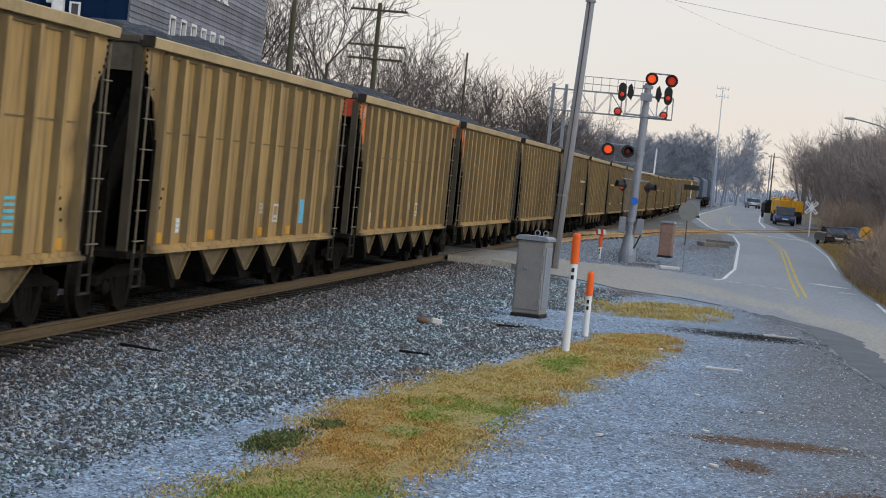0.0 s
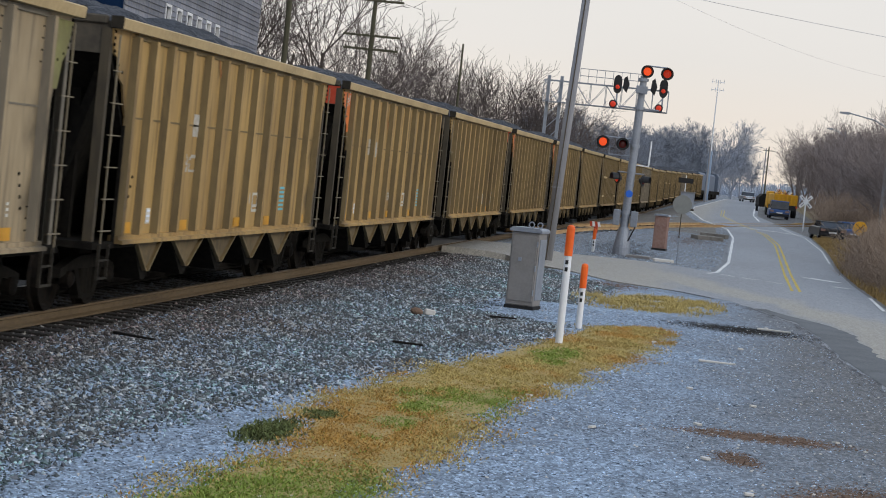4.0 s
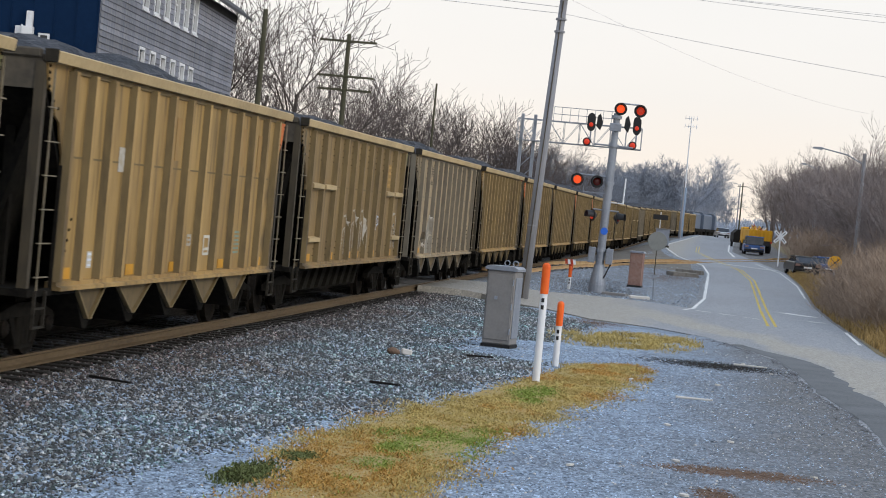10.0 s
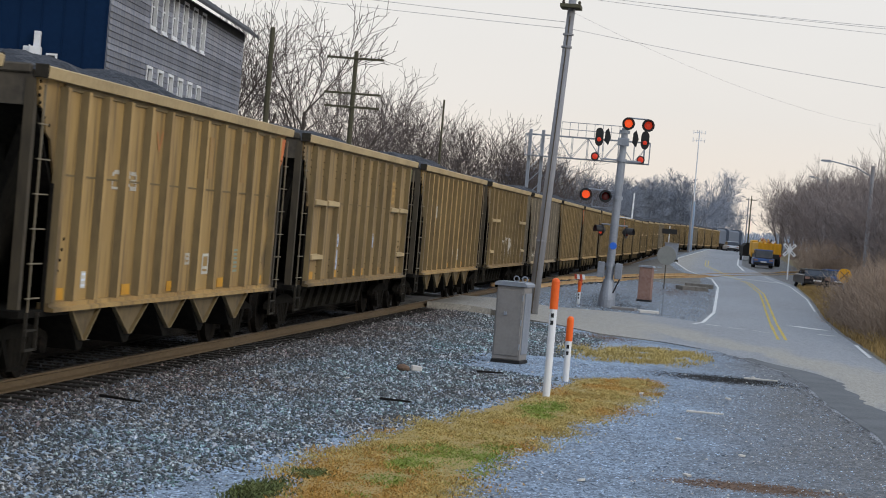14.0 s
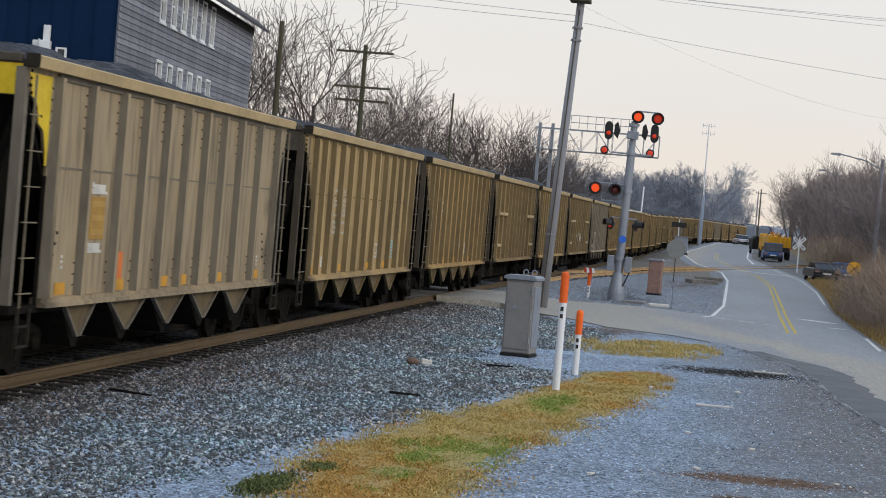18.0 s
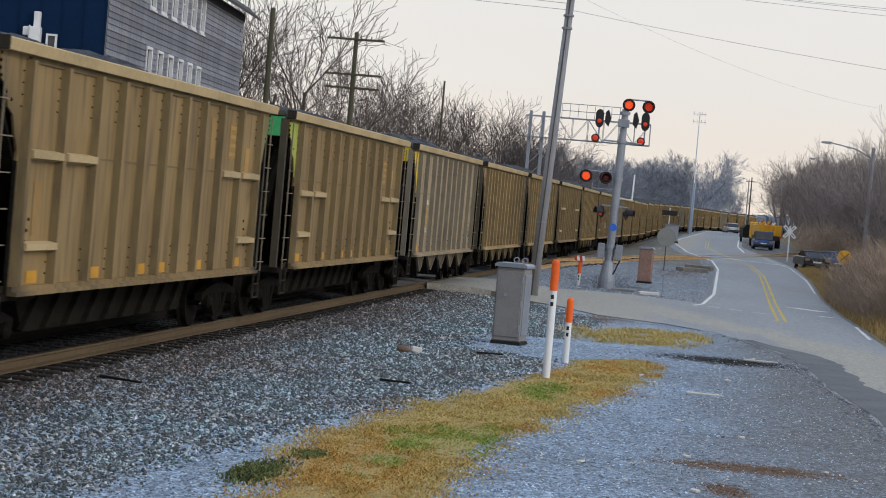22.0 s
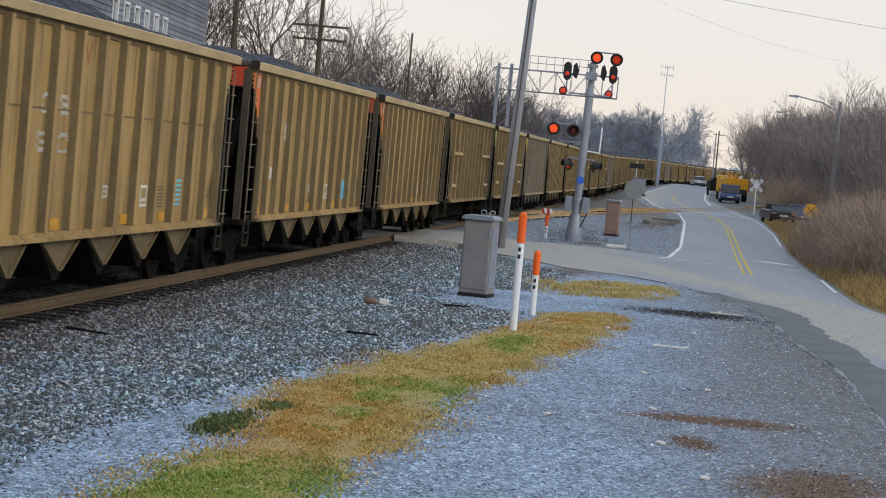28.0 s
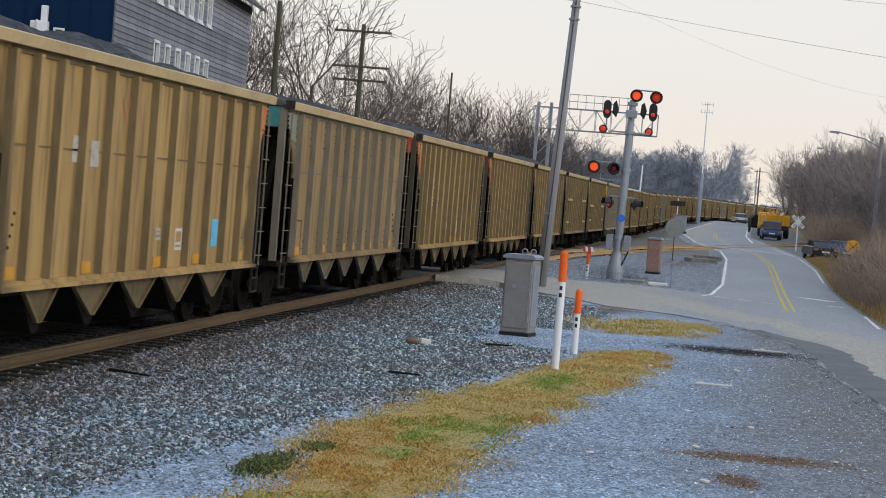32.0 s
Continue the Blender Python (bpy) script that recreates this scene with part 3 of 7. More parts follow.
    slope = bend(s + 0.5) - bend(s - 0.5)
    return Vector((bend(s), s, lerp(GRADE, s))), -math.degrees(math.atan(slope))


def land(x, y):
    """Height of the ground."""
    base = lerp(LAND, y)
    bed = lerp(GRADE, y) - 0.36
    centre = track(y)[0].x if y > 200 else TRACK_X
    near = 1 - ease(1.9, 3.9, abs(x - centre))
    side = 1 - ease(centre + 1.8, centre + 4.8, x)
    z = base * (1 - side) + bed * side
    # Raised bank added behind the track, hiding bright ground seen under the cars.
    bank = 0.75 * ease(centre - 2.6, centre - 4.4, x) if x < centre - 2.6 else 0.0
    return z + near * 0.15 + bank


def strip(name, left, right, ys, lift, mat, cols=6, skirt=False):
    """A sheet between two edges, laid on the ground."""
    verts, faces = [], []
    for y in ys:
        a, b = lerp(left, y), lerp(right, y)
        if skirt:
            a += 0.16 * noise.noise((0.0, y * 0.55, 2.0)) + 0.07 * noise.noise((4.0, y * 1.9, 2.0))
        for k in range(cols + 1):
            x = a + (b - a) * k / cols
            verts.append((x, y, land(x, y) + (0.004 if skirt and k in (0, cols) else lift)))
    for j in range(len(ys) - 1):
        for k in range(cols):
            i = j * (cols + 1) + k
            faces.append((i, i + 1, i + cols + 2, i + cols + 1))
    if skirt:
        for col in (0, cols):
            first = len(verts)
            out = -0.03 if col == 0 else 0.03
            for j in range(len(ys)):
                v = verts[j * (cols + 1) + col]
                verts.append((v[0] + out, v[1], v[2] - 0.12))
            for j in range(len(ys) - 1):
                a, b = j * (cols + 1) + col, (j + 1) * (cols + 1) + col
                faces.append((first + j, a, b, first + j + 1) if col == 0 else (a, first + j, first + j + 1, b))
    return raw(name, verts, faces, mat)


xs = sorted(set([-1600, -900, -500, -300, -200, -140, -100, -70, -50, -40, -30, -24, -20, -17, -15] + [round(v, 3) for v in np.arange(-14, 8.01, 0.3)]
                + [9, 10, 12, 15, 20, 26, 34, 45, 60, 80, 110, 150, 220, 330, 500, 900, 1600]))
ys = sorted(set([-500, -300, -200, -100, -50, -20] + list(range(0, 60, 3)) + list(range(60, 360, 5)) + [330, 360, 390, 420, 450, 480, 540, 620, 800, 1100, 1600, 2600]))
verts = [(x, y, land(x, y)) for y in ys for x in xs]
nx = len(xs)
faces = [(j * nx + i, j * nx + i + 1, (j + 1) * nx + i + 1, (j + 1) * nx + i) for j in range(len(ys) - 1) for i in range(nx - 1)]
ground = tagged(new("ground", raw("ground", verts, faces, M["ground"], True)), "grey-blue gravel lot and dirt ground beside the railway", "ground", kind="structure")

# dead grass over the land away from the lot
YS_FAR = [float(v) for v in range(44, 480, 6)] + [480.0, 620.0, 900.0, 1600.0]
# bed colour carries the shade that lies under the cars
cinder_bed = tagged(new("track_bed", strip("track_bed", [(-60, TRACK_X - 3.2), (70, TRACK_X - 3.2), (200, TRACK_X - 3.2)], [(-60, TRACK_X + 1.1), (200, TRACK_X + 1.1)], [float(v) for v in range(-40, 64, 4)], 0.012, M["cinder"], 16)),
                    "cinder bed between the rails, darkened for shade under the train", "track bed", kind="structure")
far_field = tagged(new("field", strip("field", [(0, 7.2), (34, 6.4), (55, 4.3), (80, 4.45), (122, 4.75), (150, 4.8), (200, 6.5), (2000, 9)], [(0, 70), (2000, 400)], YS_FAR, 0.012, M["far_ground"], 14)),
                   "pale dead grass verge beside the road", "grass", kind="structure")
left_field = tagged(new("field", strip("field", [(0, -120), (2000, -500)], [(0, -13.0), (2000, -13.0)], [float(v) for v in range(-60, 480, 12)] + [700.0, 1600.0], 0.03, M["far_ground"], 24)),
                    "brown dead grass behind the railway", "grass", kind="structure")

# ---- roads ----
LEFT = [(-60, 2.9), (34, 2.52), (37, 2.24), (40, 2.0), (44.8, 1.82), (48.8, 1.5), (52, 0.83), (54.3, 0.35), (55.8, -0.1), (57.2, -0.72), (60, -0.74), (74, -0.76), (86, -0.45), (128, -0.55), (148, -1.1), (165, -3.2), (189, -4.7), (205, -4.9), (330, -3), (480, -1)]
RIGHT = [(-60, 8), (34, 6.5), (55, 4.35), (66, 4.2), (76, 4.08), (91, 4.12), (106, 4.42), (122, 4.68), (150, 4.7), (170, 3.2), (197, 1.3), (330, 2.4), (480, 3.8)]
YS_ROAD = sorted(set([float(v) for v in range(-40, 20, 5)] + [20 + 0.5 * v for v in range(90)] + [float(v) for v in range(65, 100, 2)] + [float(v) for v in range(100, 480, 5)] + [480.0]))
road = tagged(new("road", strip("road", LEFT, RIGHT, YS_ROAD, 0.02, M["asphalt"], 10, True)), "worn grey two-lane asphalt road running beside the tracks", "road", kind="structure")

bank_sheet = tagged(new("field", strip("field", [(0, TRACK_X + 2.3), (70, TRACK_X + 2.3), (126, TRACK_X + 2.6), (160, -8.6), (200, -9.0), (330, -6.5)], [(120, -1.2), (148, -1.8), (165, -3.9), (189, -5.4), (205, -5.6), (330, -3.7)], [float(v) for v in range(128, 330, 5)], 0.012, M["bank"], 6)),
                    "grey-brown dirt bank between railway and road", "dirt", kind="structure")
NEAR_EDGE = [(-8.9, 64.0), (-7.0, 64.6), (-5.0, 63.2), (-3.4, 59.4), (-1.5, 57.9), (-0.5, 56.2)]
FAR_EDGE = [(-8.9, 72.0), (-7.0, 73.5), (-5.2, 77.0), (-3.4, 77.3), (-1.86, 75.9), (-0.6, 74.2)]
verts, faces, N, C = [], [], 30, 8
for j in range(N + 1):
    u = j / N * (len(NEAR_EDGE) - 1)
    i = min(int(u), len(NEAR_EDGE) - 2)
    f = u - i
    a = Vector(NEAR_EDGE[i]).lerp(Vector(NEAR_EDGE[i + 1]), f)
    b = Vector(FAR_EDGE[i]).lerp(Vector(FAR_EDGE[i + 1]), f)
    for k in range(C + 1):
        p = a.lerp(b, k / C)
        k2 = 1 - ease(-8.3, -5.0, p.x)
        verts.append((p.x, p.y, (land(p.x, p.y) + 0.026) * (1 - k2)))
faces = [(j * (C + 1) + k, (j + 1) * (C + 1) + k, (j + 1) * (C + 1) + k + 1, j * (C + 1) + k + 1) for j in range(N) for k in range(C)]
rim = [j * (C + 1) for j in range(N + 1)]
rim2 = [j * (C + 1) + C for j in range(N + 1)]
for line in (rim, rim2[::-1]):
    base_i = len(verts)
    verts += [(verts[i][0], verts[i][1], verts[i][2] - 0.45) for i in line]
    faces += [(line[k], line[k + 1], base_i + k + 1, base_i + k) for k in range(len(line) - 1)]
side_road = tagged(new("road", raw("road", verts, faces, M["asphalt"])), "patched asphalt side road over the level crossing", "road", kind="structure")
bm = B()
box(bm, TRACK_X - 0.66, TRACK_X + 0.66, 64, 72, -0.2, -0.012)
box(bm, TRACK_X - 4.2, TRACK_X - 0.84, 64, 72, -0.2, -0.012)
single("crossing_panel", bm, M["asphalt_old"], "asphalt crossing panels between the rails", "crossing", kind="structure")


def ribbon(path, width, lift, mat, name, label, step=2.0, gaps=None):
    """A painted line along a path on the road."""
    pts = []
    for (x0, y0), (x1, y1) in zip(path, path[1:]):
        n = max(1, int(math.hypot(x1 - x0, y1 - y0) / step))
        pts += [Vector((x0 + (x1 - x0) * k / n, y0 + (y1 - y0) * k / n)) for k in range(n)]
    pts.append(Vector(path[-1]))
    vs, fs = [], []
    for i, p in enumerate(pts):
        d = (pts[min(i + 1, len(pts) - 1)] - pts[max(i - 1, 0)]).normalized()
        nrm = Vector((d.y, -d.x))
        w = width * (0.8 + 0.4 * random.random()) / 2
        for s in (-w, w):
            q = p + nrm * s
            vs.append((q.x, q.y, land(q.x, q.y) + lift))
    for i in range(len(pts) - 1):
        if not gaps or (i % gaps) < gaps * 0.6:
            fs.append((2 * i, 2 * i + 1, 2 * i + 3, 2 * i + 2))
    return tagged(new(name, raw(name, vs, fs, mat)), label, "road marking", kind="structure")


WL = [(-0.95, 72.6), (-0.66, 74.6), (-0.36, 86), (-0.42, 127), (-0.95, 148), (-3.0, 165), (-4.5, 188), (-4.7, 205), (-2.8, 330)]
vs, fs = [], []
for j, y in enumerate(np.arange(24, 54, 0.4)):
    base = lerp(LEFT, y)
    for k, x in enumerate((base + 0.04 + 0.07 * noise.noise((2.0, y * 0.9, 1.0)), base + 0.3, base + (0.62 + 0.4 * noise.noise((5.0, y * 0.35, 3.0)) + 0.12 * noise.noise((5.0, y * 1.6, 7.0))) * ease(54, 47, y) + 0.31)):
        vs.append((x, y, land(x, y) + (0.012, 0.027, 0.027)[k]))
    if j:
        fs += [(3 * j - 3 + k, 3 * j - 2 + k, 3 * j + 1 + k, 3 * j + k) for k in (0, 1)]
tagged(new("road_edge", raw("road_edge", vs, fs, M["asphalt_edge"])), "dark crumbling asphalt along the road's edge", "road edge", kind="structure")
ribbon(WL, 0.12, 0.027, M["line_white"], "edge_line", "cracked white edge line on the road")
for off in (-0.12, 0.12):
    ribbon([(1.86 + off, 66), (1.87 + off, 79), (2.03 + off, 104), (2.08 + off, 122), (1.6 + off, 143), (1.15 + off, 150)], 0.095, 0.027, M["line_yellow"], "centre_line", "double yellow centre line")
    ribbon([(1.0 + off, 152), (-0.4 + off, 166), (-1.75 + off, 184), (-1.9 + off, 205)], 0.07, 0.027, M["line_yellow"], "centre_line", "double yellow centre line")
ribbon([(4.1, 59.5), (4.15, 67)], 0.11, 0.027, M["line_white"], "edge_line", "broken white edge line on the road")
ribbon([(4.2, 100), (4.5, 119), (4.3, 146), (2.9, 165)], 0.085, 0.027, M["line_white"], "edge_line", "broken white edge line on the road")
ribbon([(1.4, 178), (0.95, 197), (1.2, 240)], 0.16, 0.027, M["line_white"], "edge_line", "white edge line on the road")
ribbon([(-0.8, 158), (4.2, 152)], 0.35, 0.027, M["line_white"], "stop_line", "worn white stop bar on the road", step=0.5)

ribbon([(-0.56, 73.0), (0.5, 71.8), (1.54, 70.6)], 0.1, 0.031, M["line_white"], "guide_line", "nearly worn-off white guide line", step=0.35, gaps=3)
ribbon([(2.55, 78.8), (3.6, 77.2)], 0.6, 0.031, M["line_white"], "stop_line", "worn white stop bar on the road", step=0.3)
ribbon([(3.25, 72.9), (3.8, 72.7)], 0.5, 0.031, M["line_white"], "stop_line", "worn white stop bar on the road", step=0.3)

# ---- main track ----
def rail_run(points, offset, mat, top, name, label, h=0.17):
    """One rail along a run of (place, heading) pairs."""
    shape = [(-0.07, -h), (0.07, -h), (0.07, -h + 0.025), (0.012, -h + 0.045), (0.012, -0.045), (0.036, -0.03), (0.036, 0), (-0.036, 0), (-0.036, -0.03), (-0.012, -0.045), (-0.012, -h + 0.045), (-0.07, -h + 0.025)]
    vs, fs, n = [], [], len(shape)
    for p, head in points:
        a = radians(head)
        side = Vector((math.cos(a), math.sin(a), 0))
        for sx, sz in shape:
            q = p + side * (offset + sx)
            vs.append((q.x, q.y, q.z + sz))
    for j in range(len(points) - 1):
        for k in range(n):
            fs.append((j * n + k, j * n + (k + 1) % n, (j + 1) * n + (k + 1) % n, (j + 1) * n + k))
    ob = tagged(new(name, raw(name, vs, fs, mat)), label, "rail", kind="structure")
    ob.data.materials.append(top)
    for i, f in enumerate(ob.data.polygons):
        if i % n == 6:
            f.material_index = 1
    return ob


RUN = [track(s) for s in [-120, 0, 60, 120, 180, 200] + list(range(210, 640, 10))]
rail_run(RUN, 0.755, M["rail"], M["rail_top"], "rail", "brown running rail polished on top")
# far rail in the near-black tie colour, in place of shade under the cars
rail_run(RUN, -0.755, M["tie"], M["rail_top"], "rail", "running rail coloured dark for shade under the train, polished on top")
BRANCH_X = [(90, -9.4), (104, -8.9), (116, -8.2), (130, -6.4), (147, -3.2), (161, -0.4), (175, 3.4), (188, 7.2), (205, 12.6), (230, 21)]


def branch(y):
    slope = (lerp(BRANCH_X, y + 1) - lerp(BRANCH_X, y - 1)) / 2
    x = lerp(BRANCH_X, y)
    return Vector((x, y, land(x, y) + (0.06 if lerp(LEFT, y) - 0.6 < x < 5.2 else 0.17))), -math.degrees(math.atan(slope))


BRUN = [branch(y) for y in range(92, 230, 3)]
for off in (-0.755, 0.755):
    rail_run(BRUN, off, M["rust_rail"], M["rust_rail"], "rail", "rusty rail of the branch track")


def tie_mesh():
    bm = B()
    box(bm, -1.3, 1.3, -0.11, 0.11, -0.18, 0)
    return mesh_of("tie", bm, M["tie"], bevel=0.015)


TIE = tie_mesh()
track_bed = tagged(new("track_ties"), "creosoted ties under the rails, darkened for shade under the train", "railway ties", kind="structure")
for k in range(110):
    y = 12 + 0.56 * k
    if 63.5 < y < 72.5:
        continue
    shared("tie", TIE, track_bed, pose(TRACK_X + random.uniform(-0.04, 0.04), y, -0.172, 0, 0, random.uniform(-1.5, 1.5)))
for k in range(60):
    p, head = branch(100 + 2.0 * k)
    if 140 < p.y < 190:
        continue
    shared("tie", TIE, track_bed, Matrix.Translation((p.x, p.y, p.z - 0.15)) @ pose(0, 0, 0, 0, 0, head))


# ---- the train ----
HALF, GAP_PITCH = 7.19, 16.0
SIDE_X, TOP_Z, SILL_Z = 1.60, 3.95, 0.96
PANEL_X = SIDE_X - 0.128
CLOSE_RIBS = (0.97, 1.83, 2.73, 3.78, 4.85, 5.93, 7.0, 8.1, 9.25, 10.4, 11.5, 12.55, 13.5)
WIDE_RIBS = (1.05, 2.4, 3.8, 4.92, 6.05, 7.17, 8.3, 9.42, 10.6, 11.98, 13.42)
# the stepped edge of the side sheet: distance from the car's end, height
REAR_EDGE = ((0.02, TOP_Z - 0.15), (0.06, 3.70), (0.13, 3.48), (0.36, 3.40), (0.46, 3.16), (0.66, 3.08), (0.76, 2.86), (0.90, 2.66), (0.93, 2.2), (0.93, SILL_Z + 0.05))
FRONT_EDGE = ((0.02, TOP_Z - 0.15), (0.08, 3.62), (0.20, 3.34), (0.32, 3.24), (0.42, 2.96), (0.54, 2.88), (0.64, 2.56), (0.66, 2.1), (0.66, SILL_Z + 0.05))


def along(d):
    """A place on the car, d metres from its rear end."""
    return d - HALF


def rivets(spots, s=1, r=0.02):
    """A row of rivet heads on the outer face, one mesh."""
    bm = B()
    for x, y, z in spots:
        tube(bm, (s * (x - 0.004), y, z), (s * (x + 0.016), y, z), r, r * 0.7, sides=6)
    return bm


def car_meshes(tag, skin, rib, chord, chutes, ribs, brackets=()):
    """The meshes of one coal car, built once and shared by every car alike. Length along y, rail top at z 0."""
    out = []

    def add(name, bm, mat, label="", bevel=0.0):
        out.append((name, mesh_of(name, bm, mat, bevel=bevel), label))

    def span(a, b):
        return min(a, b), max(a, b)
    wide = len(ribs) < 12
    for s in (-1, 1):
        bm = B()
        prism(bm, [(along(d), z) for d, z in REAR_EDGE] + [(HALF - d, z) for d, z in FRONT_EDGE[::-1]], 0, s * (SIDE_X - 0.16), s * (SIDE_X - 0.13))
        add("side_sheet", bm, skin)
        bm = B()
        prism(bm, [(s * (SIDE_X - 0.14), TOP_Z - 0.15), (s * SIDE_X, TOP_Z - 0.15), (s * (SIDE_X + 0.02), TOP_Z - 0.02), (s * (SIDE_X - 0.02), TOP_Z), (s * (SIDE_X - 0.14), TOP_Z)], 1, -HALF, HALF)
        add("top_rail", bm, chord, "dusty pale top rail")
        for e in (-1, 1):
            bm = B()
            box(bm, *span(s * (SIDE_X - 0.17), s * (SIDE_X + 0.008)), *span(e * (HALF + 0.002), e * (HALF + 0.03)), TOP_Z - 0.155, TOP_Z + 0.012)
            add("corner_cap", bm, M["cap"], "dark corner cap", bevel=0.01)
        bm = B()
        prism(bm, [(s * (SIDE_X - 0.2), SILL_Z), (s * (SIDE_X + 0.02), SILL_Z), (s * (SIDE_X + 0.02), SILL_Z + 0.045), (s * (SIDE_X - 0.05), SILL_Z + 0.06), (s * (SIDE_X - 0.05), SILL_Z + 0.11), (s * (SIDE_X - 0.2), SILL_Z + 0.11)], 1, along(0.86), HALF - 0.66)
        add("side_sill", bm, skin)
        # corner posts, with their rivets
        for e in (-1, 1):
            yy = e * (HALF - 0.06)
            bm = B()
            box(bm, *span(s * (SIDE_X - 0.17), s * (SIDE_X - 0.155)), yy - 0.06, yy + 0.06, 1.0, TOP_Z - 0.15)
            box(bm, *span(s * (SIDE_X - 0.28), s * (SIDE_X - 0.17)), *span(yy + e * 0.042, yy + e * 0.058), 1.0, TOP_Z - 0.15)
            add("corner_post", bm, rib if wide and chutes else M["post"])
            if s > 0:
                depths = (0.05, 0.05, 0.05, 0.09, 0.14, 0.30, 0.50)
                spots = [(SIDE_X - 0.13, e * (HALF - d - (0.045 if e < 0 else 0.03)), 3.76 - 0.085 * k) for k, d in enumerate(depths)]
                spots += [(SIDE_X - 0.13, e * (HALF - 1.34 - 0.05 * k), 1.46 + 0.135 * k) for k in range(4)]
                add("rivet_row", rivets(spots, r=0.026), M["soot"])
        # riveted seam along the middle of the sheet
        bm = B()
        box(bm, *span(s * (SIDE_X - 0.132), s * (SIDE_X - 0.122)), along(0.95), HALF - 0.7, 2.655, 2.68)
        add("seam", bm, rib)
        for d in ribs:
            y = along(d)
            w = 0.085 if wide else 0.095
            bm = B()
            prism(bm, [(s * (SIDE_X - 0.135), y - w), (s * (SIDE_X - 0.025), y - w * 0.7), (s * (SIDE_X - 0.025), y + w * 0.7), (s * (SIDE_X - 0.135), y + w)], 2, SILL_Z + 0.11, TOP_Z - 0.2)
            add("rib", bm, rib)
            # outer face takes the skin colour; the flanks keep their painted-in shade
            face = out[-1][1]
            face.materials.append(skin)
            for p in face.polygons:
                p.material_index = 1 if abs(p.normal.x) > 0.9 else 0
            if wide and s > 0:
                add("rivet_row", rivets([(SIDE_X - 0.13, y - w - 0.06 - 0.008 * (k % 2), z) for k, z in enumerate((1.2, 1.34, 1.48, 3.19, 3.33, 3.47, 3.61))], r=0.013), M["soot"])
        # dark strip under the top rail, painting the rail's shadow between the ribs
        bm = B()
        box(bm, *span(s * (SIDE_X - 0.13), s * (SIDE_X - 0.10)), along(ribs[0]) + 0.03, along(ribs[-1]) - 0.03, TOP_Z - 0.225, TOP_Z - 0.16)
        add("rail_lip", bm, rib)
        for lo, hi, z, h in brackets:
            bm = B()
            prism(bm, [(s * (SIDE_X - 0.13), z + h), (s * (SIDE_X + 0.0), z + h * 0.8), (s * (SIDE_X + 0.0), z), (s * (SIDE_X - 0.13), z - h * 0.3)], 1, along(lo) + 0.09, along(hi) - 0.09)
            add("bracket", bm, chord)
    for e in (-1, 1):
        bm = B()
        prism(bm, [(e * (HALF - 0.02), TOP_Z - 0.06), (e * (HALF - 0.02), 3.46), (e * (HALF - 0.1), 3.46), (e * (HALF - 0.1), TOP_Z - 0.06)], 0, -1.40, 1.40)
        add("end_plate", bm, M["end_plate"])
        # sloping sheet in the shade-darkened steel, for the black gap between cars
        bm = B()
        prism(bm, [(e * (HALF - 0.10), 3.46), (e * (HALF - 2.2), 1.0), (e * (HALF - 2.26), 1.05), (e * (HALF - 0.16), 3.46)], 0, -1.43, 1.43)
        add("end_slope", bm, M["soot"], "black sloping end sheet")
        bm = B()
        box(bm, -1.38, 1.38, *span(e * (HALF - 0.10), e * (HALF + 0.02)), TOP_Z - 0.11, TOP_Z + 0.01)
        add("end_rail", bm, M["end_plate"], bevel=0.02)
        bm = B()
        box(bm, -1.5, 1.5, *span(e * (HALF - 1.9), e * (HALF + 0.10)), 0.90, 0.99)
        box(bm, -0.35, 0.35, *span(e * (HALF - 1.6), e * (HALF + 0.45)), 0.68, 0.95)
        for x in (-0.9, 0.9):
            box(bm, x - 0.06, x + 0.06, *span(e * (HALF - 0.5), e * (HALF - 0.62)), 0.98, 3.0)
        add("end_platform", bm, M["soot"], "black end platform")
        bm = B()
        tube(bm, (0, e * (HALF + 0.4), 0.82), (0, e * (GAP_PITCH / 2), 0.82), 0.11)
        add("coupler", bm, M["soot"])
        bm = B()
        tube(bm, (-0.4, e * (HALF + 0.1), 0.75), (-0.35, e * (GAP_PITCH / 2 - 0.3), 0.34), 0.03, sides=6)
        tube(bm, (-0.35, e * (GAP_PITCH / 2 - 0.3), 0.34), (-0.3, e * (GAP_PITCH / 2), 0.4), 0.03, sides=6)
        add("air_hose", bm, M["soot"])
        deep = 0.86 if e < 0 else 0.62
        for s in (-1, 1):
            # the ladder stands on the post at the rear and a little in from the end at the front
            post = HALF - (0.10 if e < 0 else 0.17)
            bm = B()
            box(bm, *span(s * (SIDE_X - 0.07), s * (SIDE_X - 0.046)), *span(e * (post - 0.01), e * (post + 0.01)), 0.98, 3.72)
            for k in range(6):
                z = 1.14 + 0.42 * k
                reach = 0.34 if z < 2.9 else 0.16
                box(bm, *span(s * (SIDE_X - 0.066), s * (SIDE_X - 0.034)), *span(e * (post + 0.14), e * (post - reach)), z, z + 0.015)
            add("ladder", bm, M["ladder"], "pale steel ladder")
            bm = B()
            box(bm, *span(s * (SIDE_X - 0.13), s * (SIDE_X - 0.09)), *span(e * (HALF - deep + 0.08), e * (HALF - deep + 0.04)), 0.98, 2.55)
            add("inner_post", bm, M["soot"])
            bm = B()
            box(bm, *span(s * (SIDE_X - 0.09), s * (SIDE_X - 0.06)), *span(e * (post - 0.42), e * (post + 0.02)), 0.50, 0.53)
